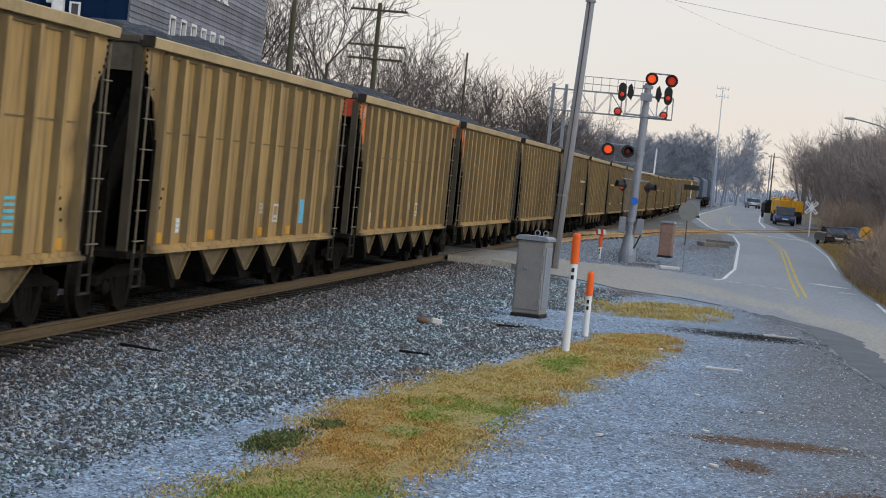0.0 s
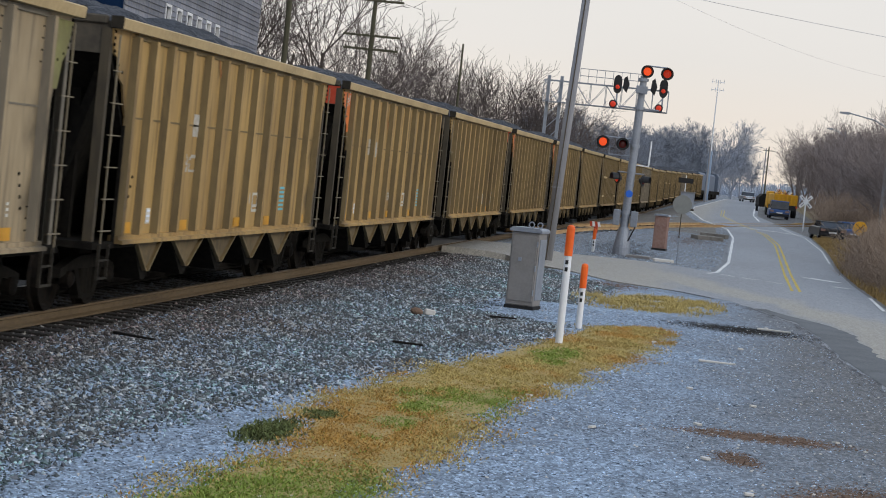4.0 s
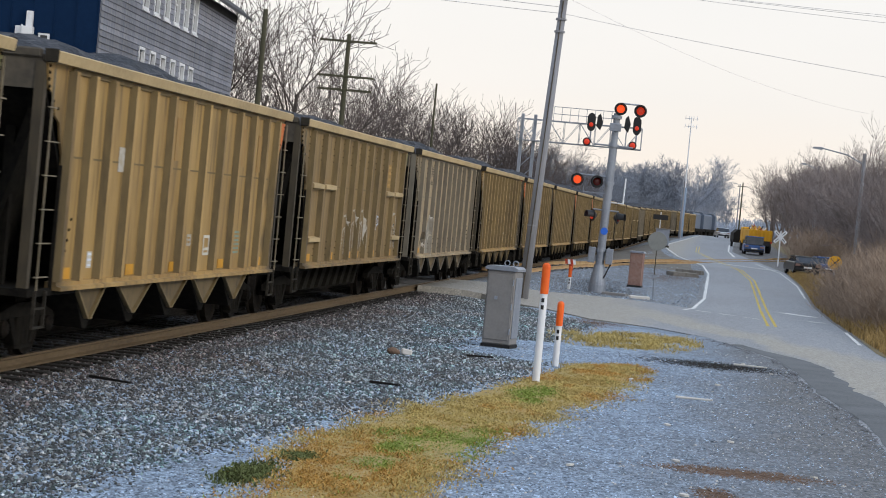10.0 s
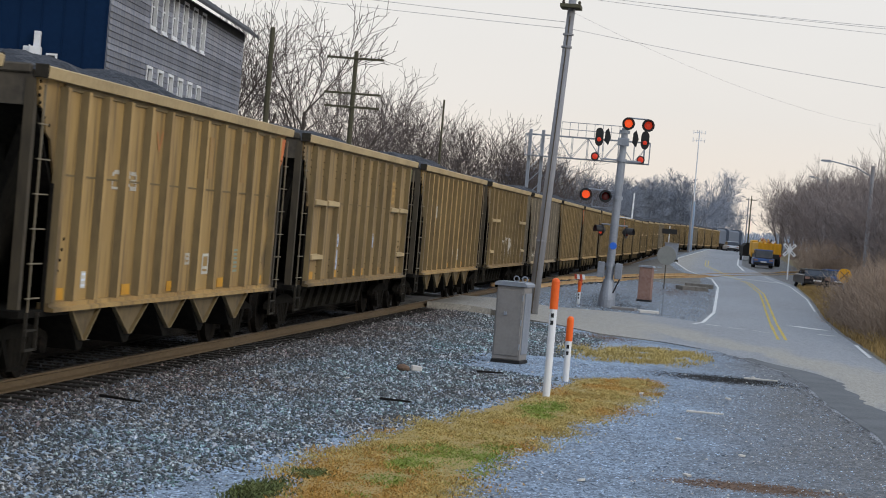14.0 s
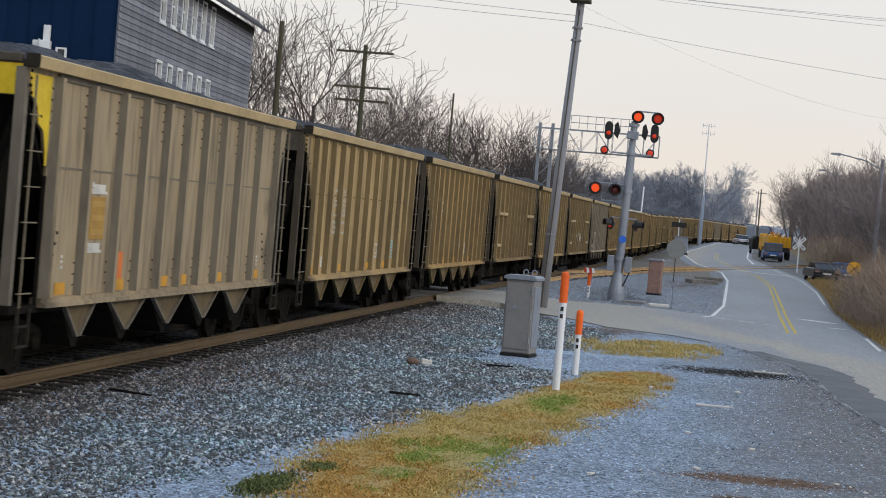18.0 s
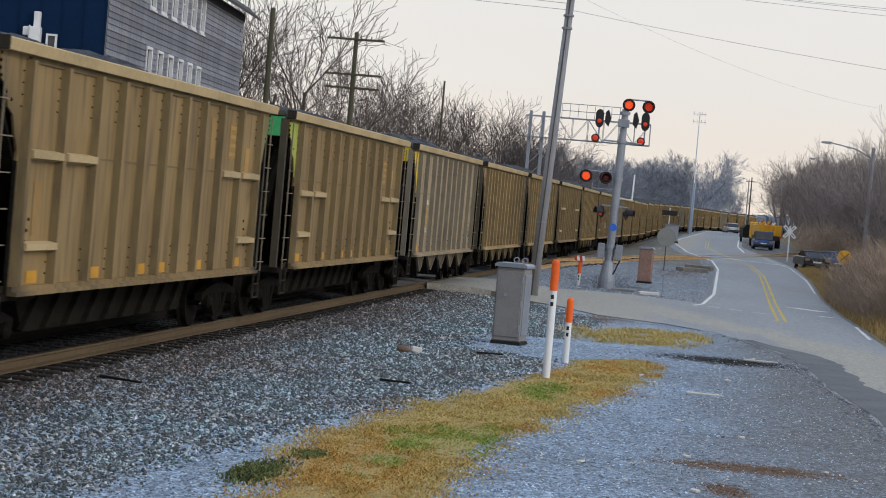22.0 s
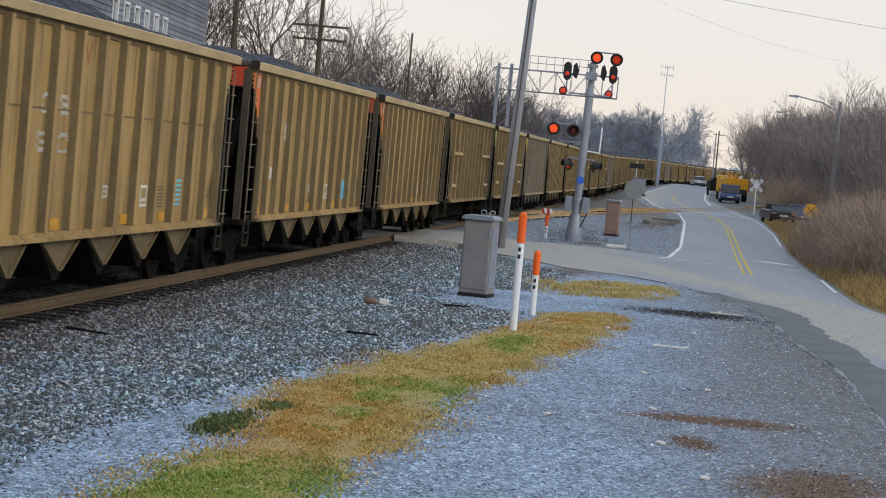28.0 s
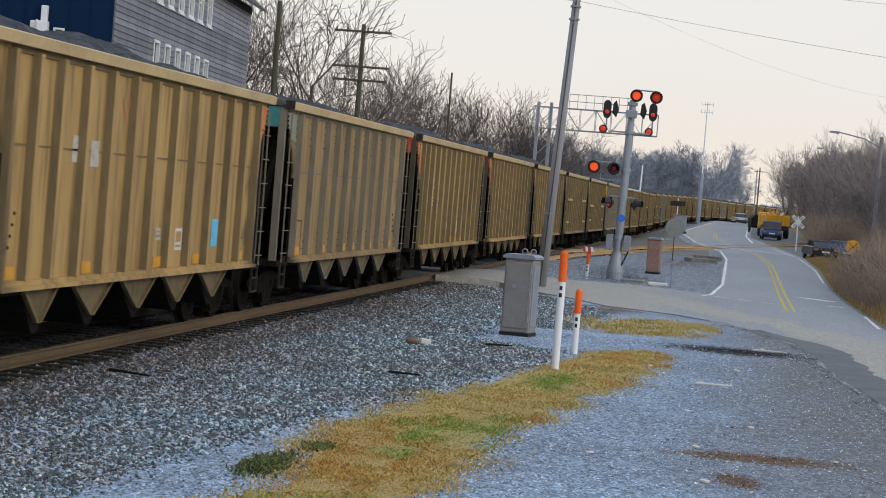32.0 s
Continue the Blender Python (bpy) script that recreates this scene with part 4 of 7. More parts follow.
            box(bm, *span(s * (SIDE_X - 0.09), s * (SIDE_X - 0.06)), *span(e * (post - 0.42), e * (post + 0.02)), 0.74, 0.765)
            for y in (post, post - 0.41):
                box(bm, *span(s * (SIDE_X - 0.09), s * (SIDE_X - 0.05)), e * y - 0.012, e * y + 0.012, 0.50, 0.97)
            add("stirrup", bm, M["stirrup"])
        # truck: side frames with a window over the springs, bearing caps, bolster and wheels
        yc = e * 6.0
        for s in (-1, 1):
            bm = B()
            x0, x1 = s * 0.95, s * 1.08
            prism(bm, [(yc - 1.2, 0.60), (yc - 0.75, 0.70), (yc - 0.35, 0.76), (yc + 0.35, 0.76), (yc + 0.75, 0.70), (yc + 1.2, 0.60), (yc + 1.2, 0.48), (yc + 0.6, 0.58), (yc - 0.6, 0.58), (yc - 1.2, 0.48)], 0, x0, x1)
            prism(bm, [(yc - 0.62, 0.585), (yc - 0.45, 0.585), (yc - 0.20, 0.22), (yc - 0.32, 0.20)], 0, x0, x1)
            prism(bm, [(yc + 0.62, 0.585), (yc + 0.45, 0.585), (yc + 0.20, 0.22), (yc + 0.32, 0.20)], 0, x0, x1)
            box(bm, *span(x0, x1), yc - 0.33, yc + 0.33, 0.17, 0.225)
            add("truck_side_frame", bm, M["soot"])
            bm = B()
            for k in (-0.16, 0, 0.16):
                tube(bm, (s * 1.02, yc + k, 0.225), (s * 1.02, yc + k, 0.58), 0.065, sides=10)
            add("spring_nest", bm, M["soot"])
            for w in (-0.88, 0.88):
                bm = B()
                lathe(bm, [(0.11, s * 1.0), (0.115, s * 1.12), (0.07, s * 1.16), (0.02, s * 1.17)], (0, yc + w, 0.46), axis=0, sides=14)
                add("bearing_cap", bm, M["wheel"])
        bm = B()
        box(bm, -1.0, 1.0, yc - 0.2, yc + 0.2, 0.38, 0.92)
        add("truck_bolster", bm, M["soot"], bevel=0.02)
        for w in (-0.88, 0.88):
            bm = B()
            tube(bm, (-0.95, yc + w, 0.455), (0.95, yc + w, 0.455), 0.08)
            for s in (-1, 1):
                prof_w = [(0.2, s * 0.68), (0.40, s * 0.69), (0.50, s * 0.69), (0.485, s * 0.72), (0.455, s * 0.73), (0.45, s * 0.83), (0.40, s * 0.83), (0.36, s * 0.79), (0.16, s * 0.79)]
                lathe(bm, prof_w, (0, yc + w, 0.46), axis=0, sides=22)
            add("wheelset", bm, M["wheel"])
    bm = B()
    box(bm, -0.3, 0.3, -HALF + 0.6, HALF - 0.6, 0.60, 0.98)
    add("centre_sill", bm, M["soot"])
    for x in (-0.55, 0.55):
        bm = B()
        tube(bm, (x, -3.6, 0.36), (x, 3.6, 0.36), 0.045, sides=6)
        add("brake_rod", bm, M["soot"])
    bm = B()
    lathe(bm, [(0.12, -0.55), (0.2, -0.5), (0.2, 0.5), (0.12, 0.55)], (-0.8, 5.0 - 0.9 * HALF, 0.7), axis=1, sides=14)
    add("air_tank", bm, M["soot"])
    if chutes:
        for k in range(5):
            y = -4.58 + 2.15 * k
            wid = 0.62 if k == 0 else 0.86
            bm = B()
            prism(bm, [(y - wid, SILL_Z + 0.02), (y + wid, SILL_Z + 0.02), (y + 0.09, 0.40), (y - 0.09, 0.40)], 0, -SIDE_X + 0.16, SIDE_X - 0.16)
            add("hopper_chute", bm, M["soot"], "hopper chute, dark with soot and painted shade")
            for s in (-1, 1):
                bm = B()
                prism(bm, [(y - wid, SILL_Z), (y + wid, SILL_Z), (y + 0.05, 0.56), (y - 0.05, 0.56)], 0, s * (SIDE_X - 0.158), s * (SIDE_X - 0.138))
                add("chute_plate", bm, M["chute"], "dirty tan chute side plate")
                bm = B()
                for d in (-1, 1):
                    prism(bm, [(y + d * (wid + 0.05), SILL_Z), (y + d * (wid - 0.02), SILL_Z), (y + d * 0.02, 0.53), (y + d * 0.08, 0.53)], 0, s * (SIDE_X - 0.15), s * (SIDE_X - 0.09))
                add("chute_flange", bm, rib)
    else:
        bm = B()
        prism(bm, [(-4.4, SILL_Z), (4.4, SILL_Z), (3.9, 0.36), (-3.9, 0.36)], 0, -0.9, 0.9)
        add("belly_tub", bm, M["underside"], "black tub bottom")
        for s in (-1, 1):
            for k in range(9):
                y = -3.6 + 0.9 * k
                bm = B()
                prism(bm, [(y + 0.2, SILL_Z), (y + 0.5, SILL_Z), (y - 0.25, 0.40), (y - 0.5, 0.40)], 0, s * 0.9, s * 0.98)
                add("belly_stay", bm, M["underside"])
    # coal, heaped above the rim
    vs, fs, nxc, nyc = [], [], 14, 90
    heap = {"hopper": 0.56, "tubcar": 0.46, "lowtub": 0.44, "greycar1": 0.54}.get(tag, 0.48)
    rnd = random.Random(len(tag))
    for j in range(nyc + 1):
        for i in range(nxc + 1):
            u, v = i / nxc * 2 - 1, j / nyc * 2 - 1
            crown = (1 - abs(u) ** 2.2) * (1 - abs(v) ** 4)
            vs.append((u * 1.44, v * (HALF - 0.12), TOP_Z - 0.2 + heap * crown * (0.9 + 0.16 * math.sin(v * 9 + 1)) + rnd.uniform(-0.06, 0.06)))
    for j in range(nyc):
        for i in range(nxc):
            a = j * (nxc + 1) + i
            fs.append((a, a + 1, a + nxc + 2, a + nxc + 1))
    out.append(("coal_load", raw("coal_load", vs, fs, M["coal"]), "heaped black coal"))
    bm = B()
    for s in (-1, 1):
        prism(bm, [(s * 1.44, TOP_Z - 0.3), (s * 0.6, 1.0), (s * 0.5, 1.0), (s * 1.3, TOP_Z - 0.3)], 1, -HALF + 0.3, HALF - 0.3)
    out.append(("slope_sheet", mesh_of("slope_sheet", bm, M["soot"]), ""))
    return out


def tub_brackets(high, low):
    r = WIDE_RIBS
    return [(r[0], r[1], high, 0.11), (r[1], r[2], high, 0.11), (r[8], r[9], high, 0.11), (r[9], r[10], high, 0.11), (r[0], r[1], low, 0.10), (r[9], r[10], low, 0.10)]


KITS = {
    "hopper": car_meshes("hopper", M["tan"], M["tan_rib"], M["tan_chord"], True, CLOSE_RIBS),
    "tub": car_meshes("tubcar", M["tan_brown"], M["tan_rib"], M["tan_chord"], False, WIDE_RIBS, tub_brackets(2.60, 1.50)),
    "low_tub": car_meshes("lowtub", M["tan_brown"], M["tan_rib"], M["tan_chord"], False, WIDE_RIBS, tub_brackets(2.38, 1.58)),
    "pale": car_meshes("palecar", M["pale_tan"], M["tan_rib"], M["tan_chord"], True, CLOSE_RIBS),
    "wide": car_meshes("widecar", M["tan_brown"], M["grey_rib"], M["tan_chord"], True, WIDE_RIBS),
    "grey": car_meshes("greycar1", M["grey_car"], M["grey_rib"], M["tan_chord"], True, WIDE_RIBS),
}


def mark_mesh(key, w, hgt, mat, bars=0, ink=None):
    """A flat painted mark or plate, w along the car and hgt high, with plain bars where small writing stands."""
    bm = B()
    box(bm, 0, 0.006, -w / 2, w / 2, -hgt / 2, hgt / 2)
    me = mesh_of(key, bm, mat)
    if bars:
        bm = B()
        bm.from_mesh(me)
        first = len(bm.faces)
        for k in range(bars):
            z = -hgt / 2 + hgt * (k + 0.5) / bars
            box(bm, 0.004, 0.010, -w * 0.42, w * 0.42, z - hgt * 0.2 / bars, z + hgt * 0.2 / bars)
        bm.faces.ensure_lookup_table()
        for f in bm.faces[first:]:
            f.material_index = 1
        bm.to_mesh(me)
        bm.free()
        me.materials.append(ink)
    return me


def bar_mark(key, w, hgt, mat, bars):
    """Bars of paint one under the other, straight on the sheet, each a little worn at its ends."""
    r = random.Random(len(key) + bars)
    bm = B()
    for k in range(bars):
        z = -hgt / 2 + hgt * (k + 0.5) / bars
        box(bm, 0, 0.005, -w / 2 * r.uniform(0.85, 1), w / 2 * r.uniform(0.85, 1), z - hgt * 0.27 / bars, z + hgt * 0.27 / bars)
    return mesh_of(key, bm, mat)


def frame_mark(key, w, hgt, mat, t=0.045):
    """A stencilled square outline with one bar in it."""
    bm = B()
    a, b = w / 2, hgt / 2
    box(bm, 0, 0.006, -a, a, b - t, b)
    box(bm, 0, 0.006, -a, a, -b, -b + t)
    box(bm, 0, 0.006, -a, -a + t, -b + t, b - t)
    box(bm, 0, 0.006, a - t, a, -b + t, b - t)
    box(bm, 0, 0.006, -a + t * 1.6, a - t * 1.6, -b + t * 1.8, -b + t * 2.8)
    return mesh_of(key, bm, mat)


def worn_mark(key, seed, w, hgt, mat):
    """What is left of a painted sign: broken upright and level strokes with flakes gone."""
    r = random.Random(seed)
    bm = B()
    for y in (-w / 2, w / 2 - 0.07):
        z = -hgt / 2
        while z < hgt / 2 - 0.03:
            step = r.uniform(0.04, 0.11)
            if r.random() < 0.78:
                box(bm, 0, 0.005, y, y + r.uniform(0.04, 0.08), z, min(z + step * 0.85, hgt / 2))
            z += step
    for z in (-hgt / 2, -0.03, hgt / 2 - 0.06):
        if r.random() < 0.8:
            box(bm, 0, 0.005, -w / 2 + 0.08, w / 2 - 0.08, z, z + r.uniform(0.035, 0.06))
    return mesh_of(key, bm, mat)


def scrawl_mesh(key, seed, w, hgt, mat, strokes=7, thick=0.013):
    """A chalked scrawl: loops of thin strokes with a tail, standing for no letters."""
    r = random.Random(seed)
    bm = B()
    for k in range(strokes):
        y, z = r.uniform(-w / 2, w / 2) * (1 - 0.6 * k / strokes), r.uniform(0, hgt / 2)
        turn = r.uniform(0, 6)
        last = Vector((0.006, y, z))
        for j in range(5):
            turn += r.uniform(0.5, 1.5)
            q = Vector((0.006, max(-w / 2, min(w / 2, last.y + 0.13 * math.cos(turn))), last.z + 0.12 * math.sin(turn)))
            tube(bm, last, q, thick, sides=4)
            last = q
    last = Vector((0.006, 0, 0.05))
    for j in range(6):
        q = Vector((0.006, 0.05 * math.sin(j * 1.3), last.z - hgt / 11))
        tube(bm, last, q, 0.009, sides=4)
        last = q
    return mesh_of(key, bm, mat)


def drape(d, ribs):
    """How far out the side's surface lies at d metres from the rear: the sheet, or a rib's flank or face."""
    gap = min(abs(d - r) for r in ribs)
    return PANEL_X + 0.103 * (1 - min(1.0, max(0.0, (gap - 0.058) / 0.03)))


def sprayed(key, mat, strokes, thick, at, ribs, wash=0.0):
    """Sprayed bands along runs of (metres forward, metres up) from the place at, lying on sheet and ribs alike."""
    d0, z0 = at
    vs, fs = [], []
    for run in strokes:
        pts = []
        for p, q in zip(run, run[1:]):
            n = max(2, int(math.hypot(q[0] - p[0], q[1] - p[1]) / 0.02))
            pts += [(p[0] + (q[0] - p[0]) * i / n, p[1] + (q[1] - p[1]) * i / n) for i in range(n)]
        pts.append(run[-1])
        first = len(vs)
        for i, (u, v) in enumerate(pts):
            (ua, va), (ub, vb) = pts[max(0, i - 1)], pts[min(len(pts) - 1, i + 1)]
            L = math.hypot(ub - ua, vb - va) or 1.0
            w = thick * (0.8 + 0.4 * noise.noise((u * 7, v * 7, 1.0)))
            for side in (-1, 1):
                uu, vv = u - side * w * (vb - va) / L, v + side * w * (ub - ua) / L
                vs.append((drape(d0 + uu, ribs) + 0.006 + wash, along(d0 + uu), z0 + vv))
        fs += [(first + 2 * i, first + 2 * i + 2, first + 2 * i + 3, first + 2 * i + 1) for i in range(len(pts) - 1)]
    return raw(key, vs, fs, mat)


def washed(key, mat, outline, at, ribs):
    """A sprayed fill inside an outline, in narrow upright strips that follow sheet and ribs."""
    d0, z0 = at
    us = [p[0] for p in outline]
    vs, fs, u = [], [], min(us) + 0.005
    while u < max(us):
        cuts = sorted(p[1] + (q[1] - p[1]) * (u - p[0]) / (q[0] - p[0]) for p, q in zip(outline, outline[1:] + outline[:1]) if (p[0] > u) != (q[0] > u))
        x = drape(d0 + u, ribs) + 0.003
        vs += [(x, along(d0 + u), z0 + cuts[0]), (x, along(d0 + u), z0 + cuts[-1])]
        if len(vs) > 2:
            i = len(vs) - 4
            fs.append((i, i + 2, i + 3, i + 1))
        u += 0.015
    return raw(key, vs, fs, mat)


ARCH = [[(-0.45, -0.45), (-0.4, 0.2), (-0.2, 0.42), (0.1, 0.44), (0.3, 0.25), (0.36, -0.45)], [(-0.2, -0.42), (-0.15, 0.1), (0.08, 0.18), (0.14, -0.42)]]
FIGURE = [[(-1.25, -0.3), (-0.95, 0.1), (-0.7, 0.32), (-0.45, 0.30)], [(-0.35, -0.55), (-0.4, 0.1), (-0.2, 0.42), (0.05, 0.60), (0.3, 0.45), (0.62, 0.32), (0.75, 0.22)],
          [(0.75, 0.2), (0.72, -0.1), (0.78, -0.35), (0.55, -0.5)], [(-0.6, -0.52), (-0.2, -0.58), (0.25, -0.56), (0.5, -0.5)], [(-0.05, 0.05), (0.08, -0.1), (0.2, 0.02), (0.1, 0.12), (-0.05, 0.05)], [(-1.2, -0.3), (-1.0, -0.18), (-0.8, 0.1)]]
MARKS = {
    "plate": bar_mark("cyan_placard", 0.42, 0.46, M["cyan"], 6),
    "solid": mark_mesh("blue_placard", 0.40, 0.44, M["sky"], 6, M["cyan"]),
    "faint": bar_mark("faded_placard", 0.40, 0.42, M["faded_cyan"], 6),
    "phantom": bar_mark("rubbed_placard", 0.40, 0.36, M["tan_rib"], 7),
    "box": frame_mark("stencil_box", 0.40, 0.33, M["white"]),
    "small": frame_mark("stencil_mark", 0.26, 0.18, M["dusty_white"], 0.04),
    "tag": mark_mesh("white_tag", 0.2, 0.22, M["white"], 3, M["chalk"]),
    "scrawl": scrawl_mesh("white_scrawl", 4, 0.55, 1.0, M["pale_blue"], 9, 0.022),
    "scrawl_b": scrawl_mesh("white_scrawl", 11, 0.4, 0.95, M["pale_blue"], 7, 0.02),
    "amber": mark_mesh("reflector_patch", 0.40, 0.15, M["amber"]),
    "glyph": worn_mark("stencil_letter", 3, 0.42, 0.27, M["dusty_white"]),
    "glyph_b": worn_mark("stencil_letter", 8, 0.40, 0.27, M["dusty_white"]),
    "dark_glyph": worn_mark("worn_dark_letter", 5, 0.34, 0.26, M["tan_rib"]),
    "dark_glyph_b": worn_mark("worn_dark_letter", 9, 0.36, 0.26, M["tan_rib"]),
    "patch": mark_mesh("whitish_patch", 0.36, 0.34, M["dusty_white"]),
    "ochre": mark_mesh("ochre_blocks", 0.44, 0.58, M["streak"], 4, M["ochre"]),
    "ochre_low": mark_mesh("ochre_patch", 0.30, 0.44, M["ochre"]),
    "big_ochre": mark_mesh("ochre_patch", 0.62, 0.56, M["amber_dull"], 3, M["ochre"]),
    "white_block": worn_mark("white_block", 5, 0.66, 0.15, M["white"]),
    "orange_patch": mark_mesh("orange_patch", 0.32, 0.42, M["orange"]),
    "streak": mark_mesh("primer_streak", 0.30, 0.66, M["streak"]),
    "tick": sprayed("orange_tick", M["tick"], [[(-0.16, 0.13), (0.0, -0.14), (0.16, 0.14)]], 0.035, (HALF, 0.0), (99.0,), -PANEL_X),
    "stencil": mark_mesh("dark_stencil_panel", 0.66, 0.28, M["soot_thin"], 4, M["grey_car"]),
    "stencil_low": mark_mesh("dark_stencil_panel", 0.56, 0.12, M["soot_thin"], 2, M["grey_car"]),
    "outline": frame_mark("dark_outline", 0.62, 0.62, M["soot_thin"], 0.035),
    "block": worn_mark("pale_block", 6, 0.3, 0.46, M["pale_blue"]),
    "letters": bar_mark("white_lettering", 0.09, 0.2, M["white"], 3),
}


def corner_mesh(key, mat, e, low, inner):
    """A painted corner of the side, between the stepped edge and the first rib, down to the height low."""
    edge = [(d + 0.012, z) for d, z in (REAR_EDGE if e < 0 else FRONT_EDGE) if z > low and z < TOP_Z - 0.16]
    edge = [(0.03, TOP_Z - 0.21)] + edge + [(edge[-1][0] + 0.02, low), (inner, low), (inner, TOP_Z - 0.21)]
    bm = B()
    prism(bm, [(e * (HALF - d), z) for d, z in edge], 0, PANEL_X, PANEL_X + 0.006)
    return mesh_of(key, bm, mat)


def end_mesh(key, mat, e):
    bm = B()
    y0, y1 = sorted((e * (HALF - 0.02), e * (HALF - 0.012)))
    box(bm, -1.39, 1.39, y0, y1, 3.47, TOP_Z - 0.115)
    return mesh_of(key, bm, mat)


CORNERS = {"orange": 2.93, "yellow": 2.67, "lime": 2.72, "greygreen": 3.24, "sage": 2.9}
COLOURED = {}
for key in ("orange", "red", "yellow", "green", "teal"):
    COLOURED[key] = end_mesh("end_panel", M[key], -1)
PAINTED = {}
for key, low in CORNERS.items():
    PAINTED[key] = {e: corner_mesh("corner_panel", M[key], e, low, 0.86 if e < 0 else 0.74) for e in (-1, 1)}

# car number from the one abreast at the start: kind, rear end colour, corner colour, front corner colour
CARS = {2: ("hopper", "red", "orange", ""), 3: ("hopper", "orange", "orange", ""), 0: ("hopper", "red", "orange", ""), -2: ("grey", "", "", "sage"), -3: ("tub", "", "", "sage"),
        -4: ("hopper", "", "", "orange"), -5: ("tub", "", "", "sage"), -6: ("hopper", "", "", "orange"), -7: ("pale", "", "", ""), -8: ("grey", "yellow", "yellow", ""), -9: ("low_tub", "green", "lime", "sage"), -10: ("tub", "", "", "sage"),
        -11: ("hopper", "red", "orange", ""), -12: ("hopper", "red", "orange", ""), -13: ("hopper", "red", "orange", ""), -14: ("wide", "teal", "greygreen", ""), -15: ("hopper", "", "", "orange"),
        5: ("tub", "", "", ""), 7: ("tub", "", "", ""), 8: ("grey", "", "", ""), 11: ("tub", "", "", ""), 14: ("grey", "", "", "")}
LABELS = {"hopper": "dusty tan ribbed coal hopper car heaped with coal", "tub": "dusty tan coal car with tub bottom and side brackets", "low_tub": "dusty tan coal car with tub bottom and low brackets",
          "pale": "weathered grey-tan close-ribbed coal hopper car, heaped", "wide": "dusty tan wide-ribbed coal hopper car heaped with coal", "grey": "weathered grey-tan ribbed coal hopper car, heaped"}
# what is painted on the side: mark, metres from the rear end, height
PLAIN = (("tag", 2.43, 1.33), ("small", 7.75, 1.57), ("box", 8.92, 1.48))
WITH_PLATE = PLAIN + (("plate", 11.1, 1.53),)
LETTERS = (("glyph", 3.6, 2.68), ("glyph_b", 4.4, 2.68))
SIGNS = {
    1: PLAIN + (("solid", 11.1, 1.5),),
    0: (("patch", 3.66, 2.68), ("patch", 4.42, 2.64), ("tag", 2.44, 1.32), ("tick", 5.75, 3.3), ("small", 6.74, 1.58), ("box", 8.95, 1.5), ("plate", 11.15, 1.54), ("streak", 6.5, 3.1)),
    -1: (("patch", 4.63, 2.67), ("glyph_b", 4.15, 2.1), ("glyph", 4.62, 2.1), ("tick", 5.8, 3.62), ("box", 9.0, 1.49), ("small", 8.5, 1.56), ("plate", 11.1, 1.55), ("tag", 2.44, 1.32)),
    -2: (("stencil", 3.38, 3.42), ("stencil_low", 3.46, 3.1), ("outline", 8.75, 1.42), ("outline", 9.9, 1.42), ("letters", 10.4, 1.25), ("letters", 11.6, 1.2), ("letters", 12.6, 1.45)),
    -3: (("block", 10.25, 1.87), ("ochre", 11.5, 3.08)),
    -4: PLAIN + (("faint", 11.1, 1.52), ("tag", 12.84, 1.36), ("patch", 3.6, 2.71), ("streak", 6.55, 3.12), ("streak", 11.0, 3.16), ("streak", 12.3, 3.1)),
    -5: (("scrawl", 4.2, 1.5), ("scrawl_b", 8.78, 1.45), ("phantom", 10.0, 1.54), ("ochre", 11.45, 3.06), ("ochre_low", 12.55, 2.97), ("letters", 12.45, 1.78)),
    -6: LETTERS + PLAIN + (("faint", 10.95, 1.52), ("streak", 8.75, 3.18), ("streak", 11.05, 3.18), ("tick", 5.6, 3.3)),
    -7: LETTERS + (("glyph", 3.55, 2.38), ("glyph_b", 4.45, 2.38), ("glyph_b", 3.5, 2.02), ("glyph", 4.5, 2.02), ("tag", 2.4, 1.31), ("box", 8.89, 1.5), ("plate", 11.05, 1.53)),
    -8: (("white_block", 3.12, 2.45), ("big_ochre", 3.10, 2.06), ("white_block", 3.04, 1.68), ("orange_patch", 4.25, 1.4), ("letters", 1.75, 1.5), ("letters", 12.6, 1.4)),
    -9: (("ochre", 11.45, 3.06), ("ochre_low", 12.6, 2.95), ("tick", 4.4, 3.3)),
    -10: (("ochre", 11.6, 3.2), ("ochre_low", 12.75, 2.9), ("streak", 10.25, 3.2), ("streak", 1.75, 2.0)),
    -11: WITH_PLATE + (("streak", 9.0, 3.2), ("dark_glyph", 3.45, 2.74), ("dark_glyph_b", 4.3, 2.74), ("dark_glyph_b", 3.3, 2.22), ("dark_glyph", 4.35, 2.22), ("tick", 2.3, 2.0)),
    -12: (("tag", 2.45, 1.88), ("patch", 3.69, 2.71), ("small", 6.73, 1.55), ("box", 8.92, 1.48), ("solid", 11.2, 1.5)),
    -13: (("glyph", 3.7, 2.74), ("glyph_b", 4.45, 2.74), ("glyph_b", 3.57, 2.24), ("glyph", 4.5, 2.24), ("tick", 5.4, 3.5), ("small", 6.7, 1.58), ("box", 8.85, 1.5), ("phantom", 9.9, 1.48), ("plate", 11.0, 1.54)),
    -14: (("letters", 9.85, 1.5), ("letters", 9.9, 1.25), ("outline", 1.72, 1.45), ("phantom", 4.3, 1.9)),
    -15: (("patch", 3.66, 2.68), ("patch", 4.42, 2.64), ("small", 7.75, 1.57), ("box", 8.92, 1.48), ("solid", 11.13, 1.56), ("tick", 5.7, 3.3)),
}
